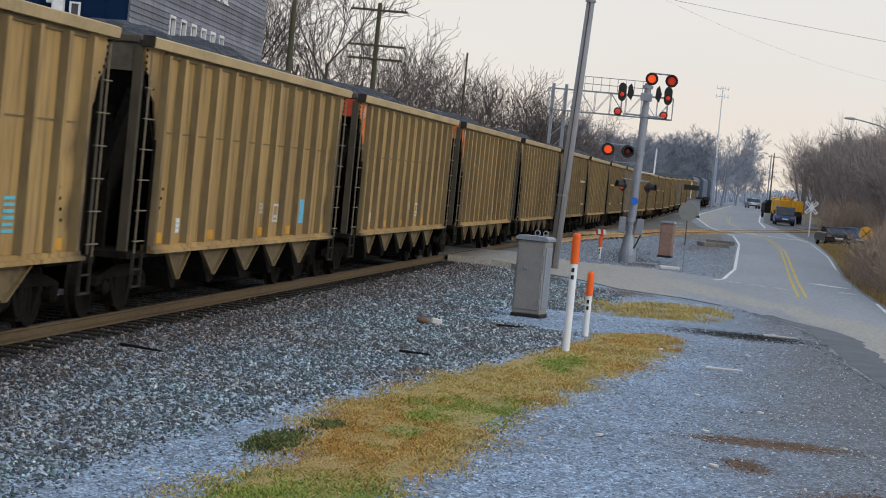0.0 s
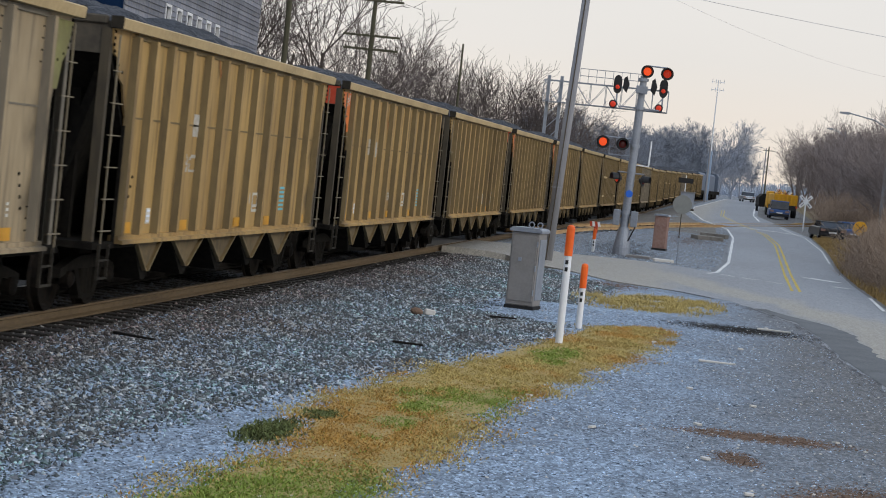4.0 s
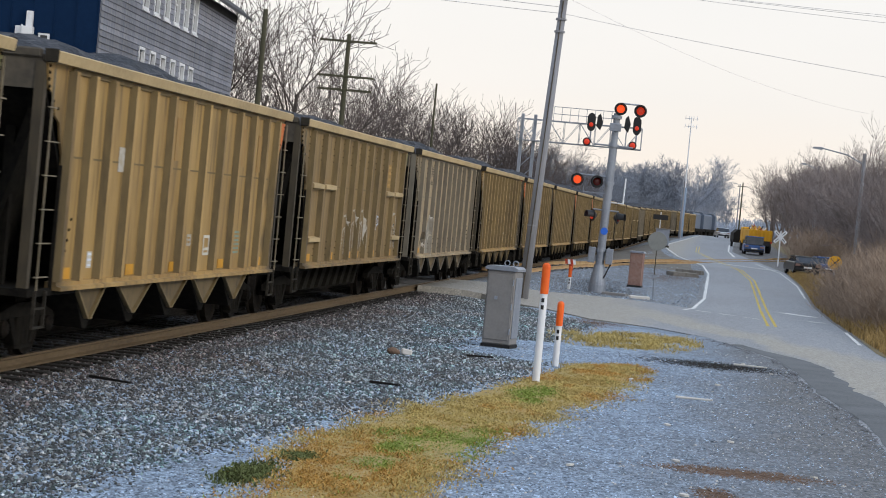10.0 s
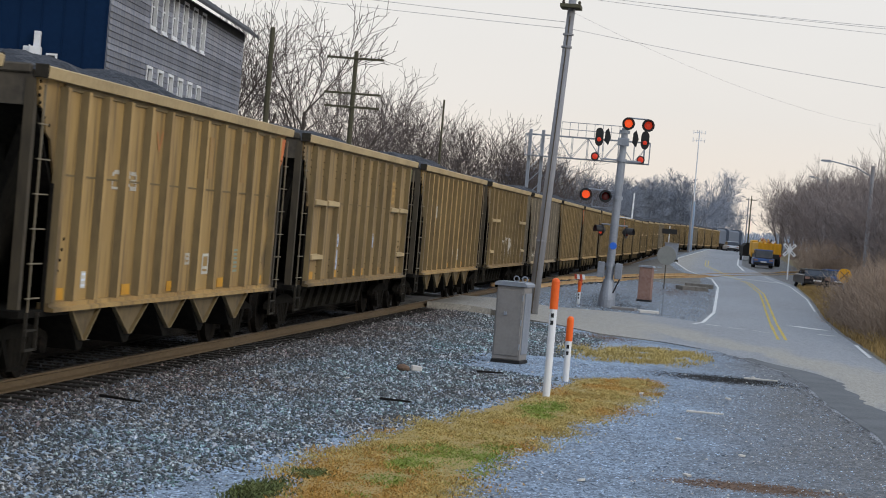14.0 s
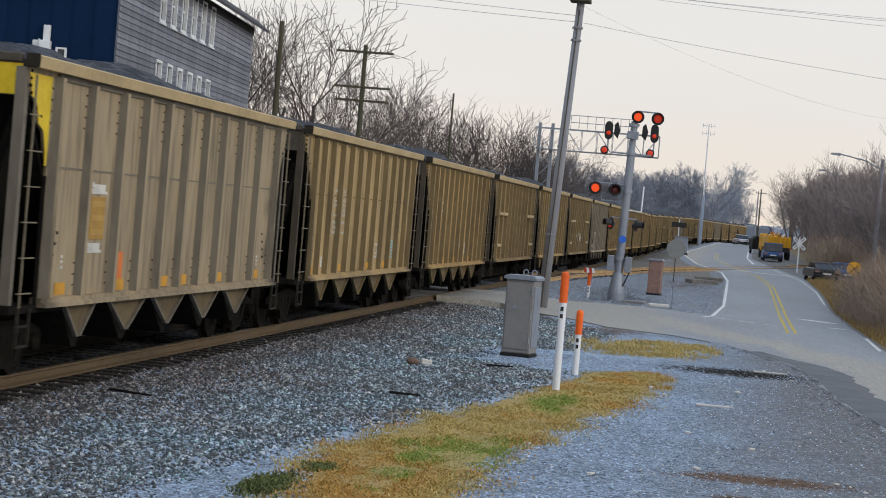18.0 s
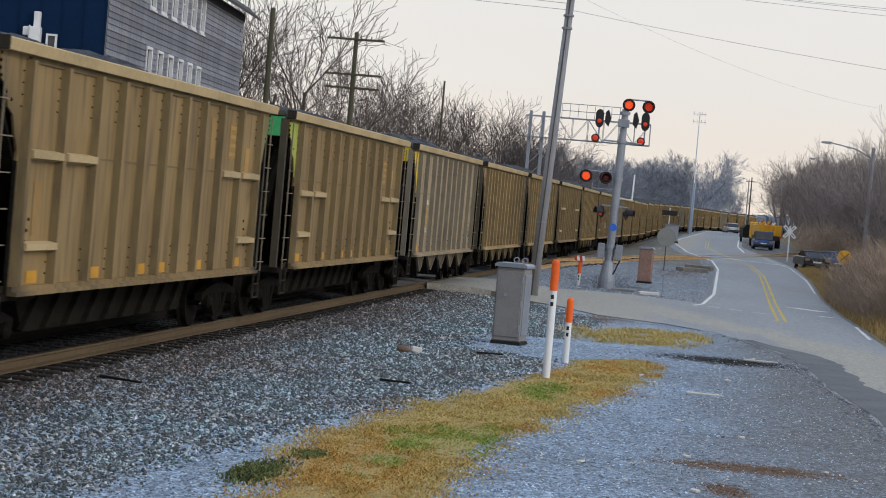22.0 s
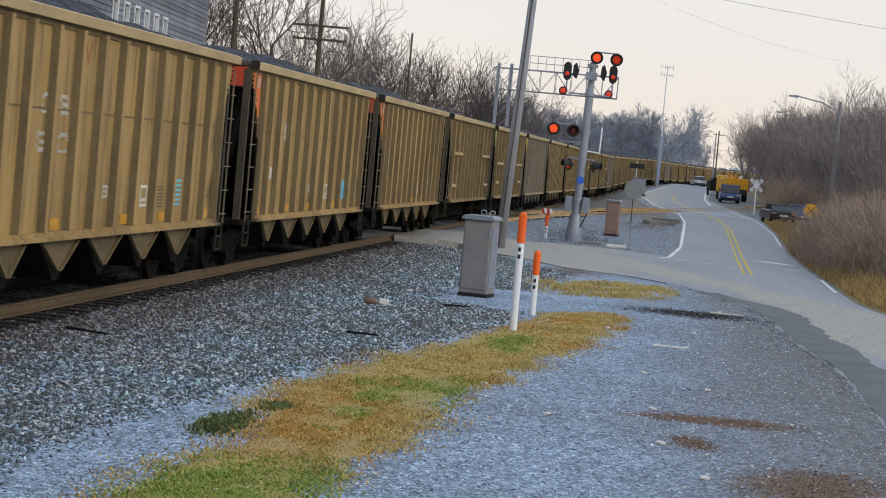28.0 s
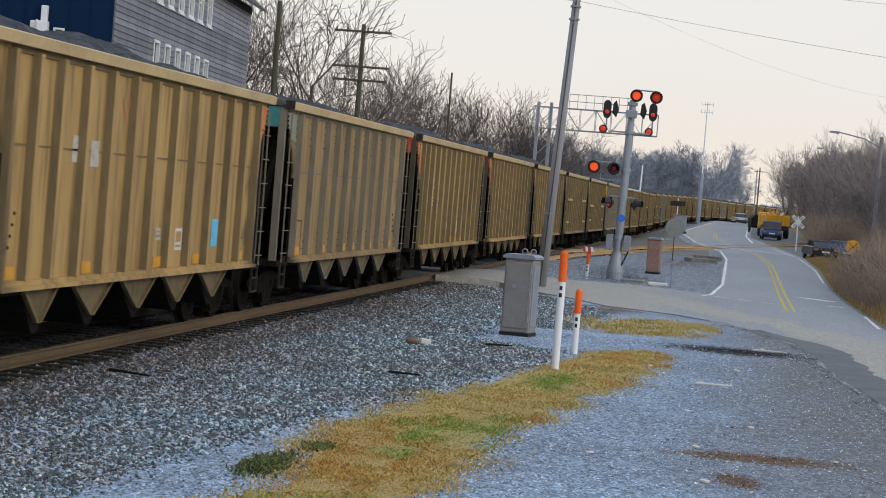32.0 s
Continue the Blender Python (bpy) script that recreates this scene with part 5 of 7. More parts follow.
SHAPE = [(-0.38, -0.56), (-0.40, 0.12), (-0.18, 0.42), (0.05, 0.58), (0.32, 0.44), (0.72, 0.25), (0.70, -0.1), (0.74, -0.36), (0.52, -0.5)]
SHADE = [(-1.2, -0.34), (-0.95, 0.0), (-0.62, 0.24), (-0.42, 0.24), (-0.44, -0.05), (-0.75, -0.06), (-1.0, -0.22)]
DRAPED = {
    -2: (("grey_spray", washed("grey_spray", M["spray_grey"], SHAPE, (3.55, 1.58), WIDE_RIBS), "grey sprayed shape"), ("black_spray", washed("black_spray", M["soot_thin"], SHADE, (3.1, 1.56), WIDE_RIBS), "black sprayed shade"),
         ("white_spray", sprayed("white_spray", M["dusty_white"], FIGURE, 0.034, (3.52, 1.57), WIDE_RIBS, 0.003), "white sprayed outline")),
    -3: tuple(("white_spray", sprayed("white_spray", M["dusty_white"], ARCH, 0.03, at, WIDE_RIBS), "white sprayed arch") for at in ((5.7, 1.62), (6.8, 1.75), (7.9, 1.75), (12.9, 1.72))),
}
SAID = {"plate": "pale cyan placard of bars", "solid": "bright blue placard", "faint": "faded cyan placard", "phantom": "rubbed-out dark placard", "box": "white stencilled box", "small": "small white stencil", "tag": "white tag",
        "scrawl": "bluish white scrawl", "scrawl_b": "bluish white scrawl", "amber": "amber reflector patch", "glyph": "worn white stencil", "glyph_b": "worn white stencil", "dark_glyph": "worn dark stencil", "dark_glyph_b": "worn dark stencil", "patch": "whitish worn patch", "ochre": "ochre blocks",
        "ochre_low": "ochre patch", "big_ochre": "ochre painted patch", "white_block": "white painted block", "orange_patch": "orange primer patch", "streak": "faded orange primer streak", "tick": "orange spray tick",
        "stencil": "dark stencil panel", "stencil_low": "dark stencil panel", "outline": "dark rubbed outline",
        "block": "pale sprayed block", "letters": "small white lettering bars"}
TRAIN = []
for k in range(-17, 18):
    kind, end, corner, front = CARS.get(k, ("hopper", "", "", ""))
    label = LABELS[kind] if not end else LABELS[kind].replace("dusty tan", "dusty tan, %s-ended" % end).replace("weathered grey-tan", "weathered grey, %s-ended" % end)
    car = tagged(new("coal_car"), label, "coal car", "cars of the coal train")
    for name, me, lab in KITS[kind]:
        ob = new(name, me)
        ob.parent = car
        if lab:
            ob["label"] = lab
        if name == "rivet_row":
            ob["kind"] = "stuff"
    if end:
        shared("end_panel", COLOURED[end], car, Matrix(), "%s painted end panel" % end)
    if corner:
        shared("corner_panel", PAINTED[corner][-1], car, Matrix(), "%s painted corner panel" % corner)
        if corner == "orange":
            for d, z in ((0.70, 3.68), (0.70, 3.58), (0.56, 3.55)):
                shared("white_lettering", MARKS["letters"], car, pose(PANEL_X + 0.008, along(d), z))
    if front:
        shared("corner_panel", PAINTED[front][1], car, Matrix(), "%s painted corner panel" % front)
    signs = SIGNS.get(k)
    if signs is None:
        signs = () if "tub" in kind or kind == "grey" else (WITH_PLATE + LETTERS if k % 2 else PLAIN)
    spots = (1.76, 4.34, 6.6, 7.7, 9.92, 12.57) if kind in ("tub", "low_tub", "wide", "grey") else ((1.42, 4.44, 6.85, 10.03, 12.95) if k % 2 == 0 else (1.42, 4.4, 7.8, 10.04, 12.98))
    for d in spots:
        signs += (("amber", d, 1.165),)
    for n, (key, d, z) in enumerate(signs):
        shared(MARKS[key].name, MARKS[key], car, pose(PANEL_X + 0.0004 * n, along(d), z), SAID[key])
    for name, me, lab in DRAPED.get(k, ()):
        shared(name, me, car, Matrix(), lab)
    TRAIN.append((car, 12.1 + HALF + 16.0 * k))

# engines at the head
for n, s in enumerate((12.1 + 16 * 18 + 11.0, 12.1 + 16 * 18 + 33.0)):
    eng = tagged(new("locomotive"), "blue-grey diesel locomotive hauling the coal train", "locomotive", "engines of the coal train")
    bm = B()
    box(bm, -1.5, 1.5, -10.5, 10.5, 1.0, 1.55)
    part("frame", bm, M["soot"], eng, bevel=0.05)
    bm = B()
    prism(bm, [(-0.95, 1.55), (0.95, 1.55), (0.95, 4.0), (0.6, 4.35), (-0.6, 4.35), (-0.95, 4.0)], 1, -9.8, 5.2)
    part("hood", bm, M["loco_blue"], eng)
    bm = B()
    prism(bm, [(-1.5, 1.55), (1.5, 1.55), (1.5, 4.1), (1.0, 4.55), (-1.0, 4.55), (-1.5, 4.1)], 1, 5.2, 8.2)
    part("cab", bm, M["loco_blue"], eng)
    bm = B()
    box(bm, -1.1, 1.1, 8.2, 10.0, 1.55, 3.2)
    part("nose", bm, M["loco_blue"], eng, bevel=0.15)
    for y in (-6.5, 6.5):
        bm = B()
        box(bm, -1.2, 1.2, y - 2.0, y + 2.0, 0.25, 1.0)
        part("truck_frame", bm, M["soot"], eng, bevel=0.1)
        for w in (-1.6, 0, 1.6):
            bm = B()
            lathe(bm, [(0.3, -0.85), (0.5, -0.8), (0.5, 0.8), (0.3, 0.85)], (0, y + w, 0.5), axis=0, sides=18)
            part("wheelset", bm, M["wheel"], eng)
    bm = B()
    box(bm, -1.3, 1.3, -2.6, 2.6, 0.45, 1.0)
    part("fuel_tank", bm, M["soot"], eng, bevel=0.1)
    TRAIN.append((eng, s))


# ---- beside the track ----
def marker(x, y, tall, cap, r, label):
    z = land(x, y)
    ob = stand("marker_post", x, y, z, label, "marker post", "marker posts")
    bm = B()
    lathe(bm, [(r, -0.1), (r, tall - cap)], sides=16)
    part("post", bm, M["marker_white"], ob, smooth=False)
    bm = B()
    lathe(bm, [(r * 1.12, tall - cap), (r * 1.12, tall - r), (r * 0.95, tall - r * 0.4), (r * 0.5, tall)], sides=16)
    part("cap", bm, M["marker_orange"], ob, "orange cap")
    for k, zz in enumerate((tall - cap - 0.14, tall - cap - 0.26)):
        bm = B()
        box(bm, -r * 0.5, r * 0.3, -r - 0.004, -r + 0.02, zz, zz + 0.07)
        part("sticker", bm, M["black"], ob, "small black sticker")
    return ob


marker(-2.80, 35.5, 2.0, 0.52, 0.062, "tall white marker post with an orange cap")
marker(-2.79, 39.6, 1.22, 0.46, 0.058, "short white marker post with an orange cap")
marker(-5.57, 82.4, 0.9, 0.42, 0.06, "short white marker post with an orange cap")

case = stand("signal_case", -4.27, 43.6, land(-4.27, 43.6), "grey steel railway signal case on a concrete base", "signal case", rz=-9)
bm = B()
box(bm, -0.31, 0.31, -0.315, 0.315, -0.1, 0.07)
part("base", bm, M["rubber"], case, "dark footing", bevel=0.01)
bm = B()
box(bm, -0.295, 0.295, -0.30, 0.30, 0.07, 1.58)
part("body", bm, M["case"], case, bevel=0.015)
bm = B()
box(bm, -0.26, 0.26, -0.318, -0.30, 0.16, 1.50)
part("door", bm, M["case"], case, bevel=0.006)
bm = B()
prism(bm, [(-0.34, 1.58), (0.34, 1.58), (0.34, 1.63), (0.28, 1.67), (-0.28, 1.67), (-0.34, 1.63)], 1, -0.35, 0.35)
part("lid", bm, M["galv"], case, "pale steel lid")
for x in (0.02, 0.2):
    bm = B()
    for k in range(14):
        a0, a1 = math.pi * 2 * k / 14, math.pi * 2 * (k + 1) / 14
        tube(bm, (x + 0.055 * math.cos(a0), 0, 1.73 + 0.055 * math.sin(a0)), (x + 0.055 * math.cos(a1), 0, 1.73 + 0.055 * math.sin(a1)), 0.014, sides=6)
    part("lifting_eye", bm, M["galv"], case)
bm = B()
box(bm, -0.10, -0.04, -0.345, -0.318, 0.98, 1.05)
part("latch", bm, M["galv"], case)
for z in (0.35, 0.85, 1.35):
    bm = B()
    tube(bm, (0.27, -0.325, z - 0.06), (0.27, -0.325, z + 0.06), 0.014)
    part("hinge", bm, M["galv"], case)
bm = B()
box(bm, 0.295, 0.315, -0.25, 0.25, 0.2, 1.45)
part("side_door", bm, M["galv"], case, bevel=0.005)

# big utility pole
pole = stand("utility_pole", -6.02, 67.6, land(-6.02, 67.6), "weathered grey wooden utility pole", "utility pole")
bm = B()
tube(bm, (0, 0, -0.3), (0.46, 0, 10.25), 0.175, 0.12, sides=16)
part("shaft", bm, M["pole_wood"], pole, smooth=True)
bm = B()
box(bm, 0.1, 0.75, -0.45, 0.45, 9.85, 9.97)
part("crossarm", bm, M["pole_green"], pole, bevel=0.01)
for x, y in ((0.2, -0.35), (0.45, 0.0), (0.65, 0.35)):
    bm = B()
    lathe(bm, [(0.03, 9.97), (0.06, 10.01), (0.03, 10.05), (0.06, 10.09), (0.03, 10.15)], (x, y, 0), sides=10)
    part("insulator", bm, M["end_plate"], pole)
bm = B()
tube(bm, (0.0, -0.17, 0), (0.43, -0.14, 9.6), 0.02, sides=6)
part("conduit", bm, M["end_plate"], pole)
for z in (2.4, 5.2, 8.6, 9.0):
    bm = B()
    lathe(bm, [(0.17, z), (0.17, z + 0.06)], (0.46 * z / 10.25, 0, 0), sides=14)
    part("band", bm, M["pole_wood"], pole)


def wire(a, b, sag, r=0.0065):
    bm, n = B(), 18
    pts = [Vector(a).lerp(Vector(b), k / n) - Vector((0, 0, sag * 4 * (k / n) * (1 - k / n))) for k in range(n + 1)]
    rings = []
    for p in pts:
        rings.append([bm.verts.new(p + Vector((0, r * math.cos(k * math.pi / 2), r * math.sin(k * math.pi / 2)))) for k in range(4)])
    for ra, rb in zip(rings, rings[1:]):
        for k in range(4):
            bm.faces.new((ra[k], ra[(k + 1) % 4], rb[(k + 1) % 4], rb[k]))
    return single("overhead_wire", bm, M["wire"], "thin overhead wire sagging between poles", "wire", "overhead wires")


PT = Vector((-5.57, 67.6, 9.75))
for dy, dz in ((-0.35, 0), (0, 0.05), (0.35, 0)):
    wire(PT + Vector((0.2, dy, dz + 0.2)), (20.0 + dy, 52.0 + dy * 1.5, 8.0 + dz - dy * 0.5), 0.3)
wire(PT + Vector((0, 0, -0.85)), (20.0, 52.5, 5.6), 0.35, 0.007)
wire(PT + Vector((0, 0, -0.85)), (-30.0, 68, 10.2), 0.15, 0.009)
wire(PT + Vector((0, 0, -0.65)), (-30.0, 69, 10.7), 0.15, 0.009)
wire(PT + Vector((0, 0, -0.3)), (7.4, 118, 9.6), 0.5, 0.006)

# ---- level-crossing signal mast ----
mast = stand("crossing_signal", -4.47, 82.0, land(-4.41, 82.0) + 0.17, "galvanised level-crossing mast with red flashing lamps", "crossing signal")
mast.matrix_basis = pose(-4.47, 82.0, land(-4.41, 82.0) + 0.17, 0, 1.3, 0)
bm = B()
lathe(bm, [(0.34, -0.35), (0.33, 0.12), (0.22, 0.75), (0.20, 0.9)], sides=18)
part("base", bm, M["galv"], mast, "flared steel base", smooth=False)
bm = B()
tube(bm, (0, 0, 0.8), (0, 0, 5.4), 0.16, 0.155, sides=18)
tube(bm, (0, 0, 5.4), (0, 0, 6.75), 0.135, 0.125, sides=18)
part("mast_tube", bm, M["galv"], mast, smooth=False)
for z in (1.45, 4.05, 5.5, 6.6):
    bm = B()
    lathe(bm, [(0.2, z - 0.06), (0.2, z + 0.06)], sides=18)
    part("collar", bm, M["galv"], mast)
bm = B()
box(bm, -0.75, 0.75, -0.12, 0.12, 5.46, 5.52)
part("bracket_plate", bm, M["galv"], mast, bevel=0.01)
bm = B()
box(bm, -0.22, 0.22, -0.28, -0.2, 6.05, 6.35)
part("terminal_box", bm, M["galv"], mast, bevel=0.015)


def flasher(parent, x, y, z, turn, lens, r=0.245):
    """A round crossing lamp: black disc, hood and red lens, facing -y before it is turned."""
    m = pose(x, y, z, 0, 0, turn)

    def put(name, bm, mat, label=""):
        bm.transform(m)
        return part(name, bm, mat, parent, label)
    bm = B()
    lathe(bm, [(r, 0.0), (r, 0.03), (r * 0.6, 0.09), (r * 0.35, 0.16)], axis=1, sides=24)
    disc = put("lamp_backing", bm, M["black"], "round black backing")
    bm = B()
    n = 14
    for k in range(n):
        a0, a1 = math.pi * (-0.12 + 1.24 * k / n), math.pi * (-0.12 + 1.24 * (k + 1) / n)
        rr = 0.185
        vs = [bm.verts.new((rr * math.cos(a) * f, yy, rr * math.sin(a) * f)) for a, yy, f in ((a0, 0, 1), (a1, 0, 1), (a1, -0.26, 1), (a0, -0.26, 1))]
        bm.faces.new(vs)
    bmesh.ops.remove_doubles(bm, verts=bm.verts[:], dist=0.001)
    bmesh.ops.solidify(bm, geom=bm.faces[:], thickness=0.008)
    put("hood", bm, M["black"])
    bm = B()
    lathe(bm, [(0.155, -0.01), (0.14, -0.035), (0.075, -0.055), (0.02, -0.06)], axis=1, sides=22)
    put("lens", bm, lens, "glowing red lens")
    return disc


for z, x0, x1, tz in ((6.92, 0.12, 0.88, 7.15), (4.06, -1.22, -0.46, 4.28)):
    bm = B()
    tube(bm, (x0, 0, tz), (max(x1, 0.0), 0, tz), 0.03, sides=8)
    tube(bm, (x0, 0, z), (x0, 0, tz), 0.025, sides=8)
    tube(bm, (x1, 0, z), (x1, 0, tz), 0.025, sides=8)
    part("crossarm", bm, M["galv"], mast)
flasher(mast, 0.12, -0.2, 6.92, 6, M["lamp_lit"])
flasher(mast, 0.88, -0.2, 6.92, 6, M["lamp_dim"])
flasher(mast, -1.22, -0.2, 4.06, 10, M["lamp_lit"])
flasher(mast, -0.46, -0.2, 4.06, 10, M["lamp_off"])
bm = B()
tube(bm, (-0.5, 0, 3.0), (0.5, 0, 3.0), 0.03, sides=8)
tube(bm, (-0.95, -0.1, 3.62), (-0.1, -0.1, 3.62), 0.025, sides=6)
tube(bm, (-0.95, -0.1, 3.62), (-0.95, -0.1, 3.85), 0.02, sides=6)
part("crossarm", bm, M["galv"], mast)
flasher(mast, -0.5, 0, 2.76, -62, M["lamp_dim"], 0.23)
flasher(mast, 0.5, 0, 2.76, 75, M["lamp_off"], 0.23)
bm = B()
lathe(bm, [(0.14, -0.26), (0.14, -0.24)], (0.04, 0, 2.2), axis=1, sides=20)
part("blue_plate", bm, M["blue_sign"], mast, "round blue notice plate")
for x in (-0.34, 0.34):
    bm = B()
    box(bm, x - 0.13, x + 0.13, -0.2, 0.2, 0.95, 1.55)
    part("control_box", bm, M["galv"], mast, "grey control box", bevel=0.02)
bm = B()
tube(bm, (0.42, -0.1, 0.95), (0.22, -0.2, 0.4), 0.03, sides=6)
part("cable", bm, M["black"], mast)
bm = B()
tube(bm, (0.62, 0, 3.3), (0.62, 0, 4.3), 0.03, sides=6)
tube(bm, (0.1, 0, 3.32), (0.62, 0, 3.32), 0.02, sides=6)
part("whip_tube", bm, M["frame_white"], mast)

# gate foot with red and white stripes
gate = stand("gate_foot", -5.93, 88.0, land(-5.93, 88.0), "red and white striped crossing gate foot", "gate foot")
for k in range(4):
    bm = B()
    prism(bm, [(-0.25 + 0.11 * k, 0.86), (-0.14 + 0.11 * k, 0.86), (-0.19 + 0.11 * k, 1.06), (-0.28 + 0.11 * k, 1.06)], 1, -0.03, 0.03)
    part("stripe", bm, M["red"] if k % 2 == 0 else M["marker_white"], gate)
bm = B()
tube(bm, (0, 0, -0.1), (0, 0, 0.62), 0.05, sides=10)
part("post", bm, M["marker_white"], gate, "white post")
bm = B()
tube(bm, (0, 0, 0.6), (0, 0, 0.86), 0.085, sides=12)
part("sleeve", bm, M["red"], gate, "red sleeve")

rusty = stand("relay_cabinet", -3.44, 93.2, land(-3.44, 93.2), "rust-stained brown relay cabinet", "cabinet", rz=-8)
bm = B()
box(bm, -0.28, 0.28, -0.25, 0.25, 0.08, 1.5)
part("body", bm, M["rust"], rusty, bevel=0.015)
bm = B()
prism(bm, [(-0.34, 1.5), (0.34, 1.5), (0.28, 1.58), (-0.28, 1.58)], 1, -0.3, 0.3)
part("lid", bm, M["galv"], rusty)
bm = B()
box(bm, -0.24, 0.24, -0.268, -0.25, 0.75, 1.42)
part("door", bm, M["rust"], rusty)
bm = B()
box(bm, -0.3, 0.3, -0.27, 0.27, -0.1, 0.09)
part("base", bm, M["black"], rusty)
thin = stand("thin_stake", -2.2, 78.0, land(-2.2, 78), "thin grey steel stake by the road", "stake")
bm = B()
tube(bm, (0, 0, -0.1), (0, 0, 0.95), 0.02, sides=6)
part("rod", bm, M["galv"], thin)
bm = B()
box(bm, -0.09, 0.09, -0.02, 0.02, 0.86, 0.98)
part("tab", bm, M["galv"], thin)


round_sign = stand("round_sign", -2.95, 104.0, land(-2.95, 104), "back of a round grey road sign on a thin post", "road sign")
bm = B()
tube(bm, (0, 0, -0.2), (0, 0, 2.2), 0.025, sides=6)
part("post", bm, M["end_plate"], round_sign)
bm = B()
lathe(bm, [(0.0, -0.004), (0.455, -0.004), (0.46, 0.0), (0.455, 0.004), (0.0, 0.004)], (0, -0.03, 1.98), axis=1, sides=28)
part("disc", bm, M["sign_back"], round_sign, "dull grey sign back")


def slab(x, y, w, d, t, mat, label, rz=0):
    bm = B()
    box(bm, -w / 2, w / 2, -d / 2, d / 2, -0.02, t)
    return single("slab", bm, mat, label, "slab", place=Matrix.Translation((x, y, land(x, y))) @ pose(0, 0, 0, 0, 0, rz), bevel=0.02)


slab(-2.75, 79.6, 0.75, 0.5, 0.10, M["litter"], "pale broken concrete slab by the mast", 12)
slab(-3.7, 80.6, 0.9, 0.5, 0.10, M["case"], "grey concrete slab by the mast", -8)
slab(-1.8, 118.0, 1.5, 1.2, 0.22, M["heap"], "heap of grey-brown tie ends by the road", 20)
slab(-1.5, 124.0, 1.5, 1.0, 0.24, M["heap"], "stack of grey-brown timber by the road", -10)

# ---- signal bridge ----
bridge = stand("signal_bridge", -9.8, 150.0, land(-14.2, 150), "galvanised cantilever signal bridge over the track", "signal bridge")
BX0, BX1, BZ0, BZ1 = -5.0, 3.75, 7.2, 8.7
for x in (-4.7, -3.8):
    bm = B()
    box(bm, x - 0.11, x + 0.11, -0.11, 0.11, -0.3, BZ1 + 0.35)
    part("leg", bm, M["galv"], bridge, bevel=0.01)
bm = B()
for k in range(8):
    z = 0.5 + k * 0.95
    tube(bm, (-4.7, 0, z), (-3.8, 0, z + 0.95), 0.03, sides=5)
part("leg_bracing", bm, M["galv"], bridge)
for y in (-0.5, 0.5):
    for z in (BZ0, BZ1):
        bm = B()
        box(bm, BX0, BX1, y - 0.035, y + 0.035, z - 0.035, z + 0.035)
        part("chord", bm, M["galv"], bridge)
    for k in range(9):
        x = BX0 + (BX1 - BX0) * k / 8
        bm = B()
        tube(bm, (x, y, BZ0), (x, y, BZ1), 0.022, sides=5)
        if k < 8:
            x2 = BX0 + (BX1 - BX0) * (k + 1) / 8
            tube(bm, (x, y, BZ0 if k % 2 else BZ1), (x2, y, BZ1 if k % 2 else BZ0), 0.018, sides=5)
        part("lattice", bm, M["galv"], bridge)
for z in (0.5, 1.0):
    bm = B()
    tube(bm, (BX0 + 2.5, -0.6, BZ1 + z), (BX1 - 1.6, -0.6, BZ1 + z), 0.025, sides=5)
    part("handrail", bm, M["galv"], bridge)
for k in range(9):
    x = BX0 + 2.5 + (BX1 - BX0 - 4.1) * k / 8
    bm = B()
    tube(bm, (x, -0.6, BZ1), (x, -0.6, BZ1 + 1.0), 0.02, sides=5)
    part("baluster", bm, M["galv"], bridge)
bm = B()
box(bm, BX0, BX1, -0.55, 0.55, BZ0 - 0.03, BZ0 + 0.03)
part("walkway", bm, M["galv"], bridge)
for x in (0.2, 3.4):
    bm = B()
    outline = [(0.42 * math.cos(a * math.pi / 8), 0.30 + 0.42 * math.sin(a * math.pi / 8)) for a in range(9)] + [(0.42 * math.cos(a * math.pi / 8), -0.30 + 0.42 * math.sin(a * math.pi / 8)) for a in range(8, 17)]
    prism(bm, [(x + p * 0.68, 8.84 + q * 0.9) for p, q in outline], 1, -0.86, -0.82)
    tgt = part("target_board", bm, M["black"], bridge, "tall black signal board")
    bm = B()
    lathe(bm, [(0.15, -0.9), (0.12, -0.94), (0.02, -0.96)], (x, 0, 8.66), axis=1, sides=16)
    part("lens", bm, M["lamp_dim"], bridge, "glowing red signal lens")
    bm = B()
    lathe(bm, [(0.29, -0.8), (0.29, -0.84)], (x - 0.2, 0, 7.45), axis=1, sides=18)
    part("low_backing", bm, M["black"], bridge)
    bm = B()
    lathe(bm, [(0.2, -0.86), (0.15, -0.9), (0.02, -0.92)], (x - 0.2, 0, 7.45), axis=1, sides=16)
    part("lens", bm, M["lamp_dim"], bridge, "glowing red signal lens")
    bm = B()
    box(bm, x - 0.05, x + 0.05, -0.82, -0.5, 7.2, 9.1)
    part("signal_stem", bm, M["galv"], bridge)
for x in (0.75, 2.7):
    bm = B()
    prism(bm, [(x - 0.2, 8.6), (x + 0.1, 8.3), (x + 0.25, 8.9), (x + 0.05, 9.5), (x - 0.15, 9.3)], 1, -0.75, -0.7)
    part("side_board", bm, M["black"], bridge)


# ---- telegraph poles ----
def telegraph(x, y, tall, arms, label, girth=0.17):
    ob = stand("telegraph_pole", x, y, land(x, y), label, "telegraph pole", "old telegraph poles")
    bm = B()
    tube(bm, (0, 0, -0.3), (0, 0, tall), girth, girth * 0.65, sides=12)
    part("shaft", bm, M["pole_green"], ob)
    for z, w in arms:
        bm = B()
        box(bm, -w / 2, w / 2, -0.16, -0.05, z - 0.06, z + 0.06)
        part("crossarm", bm, M["pole_green"], ob, bevel=0.01)
        for k in range(6):
            px = -w / 2 + 0.15 + (w - 0.3) * k / 5
            bm = B()
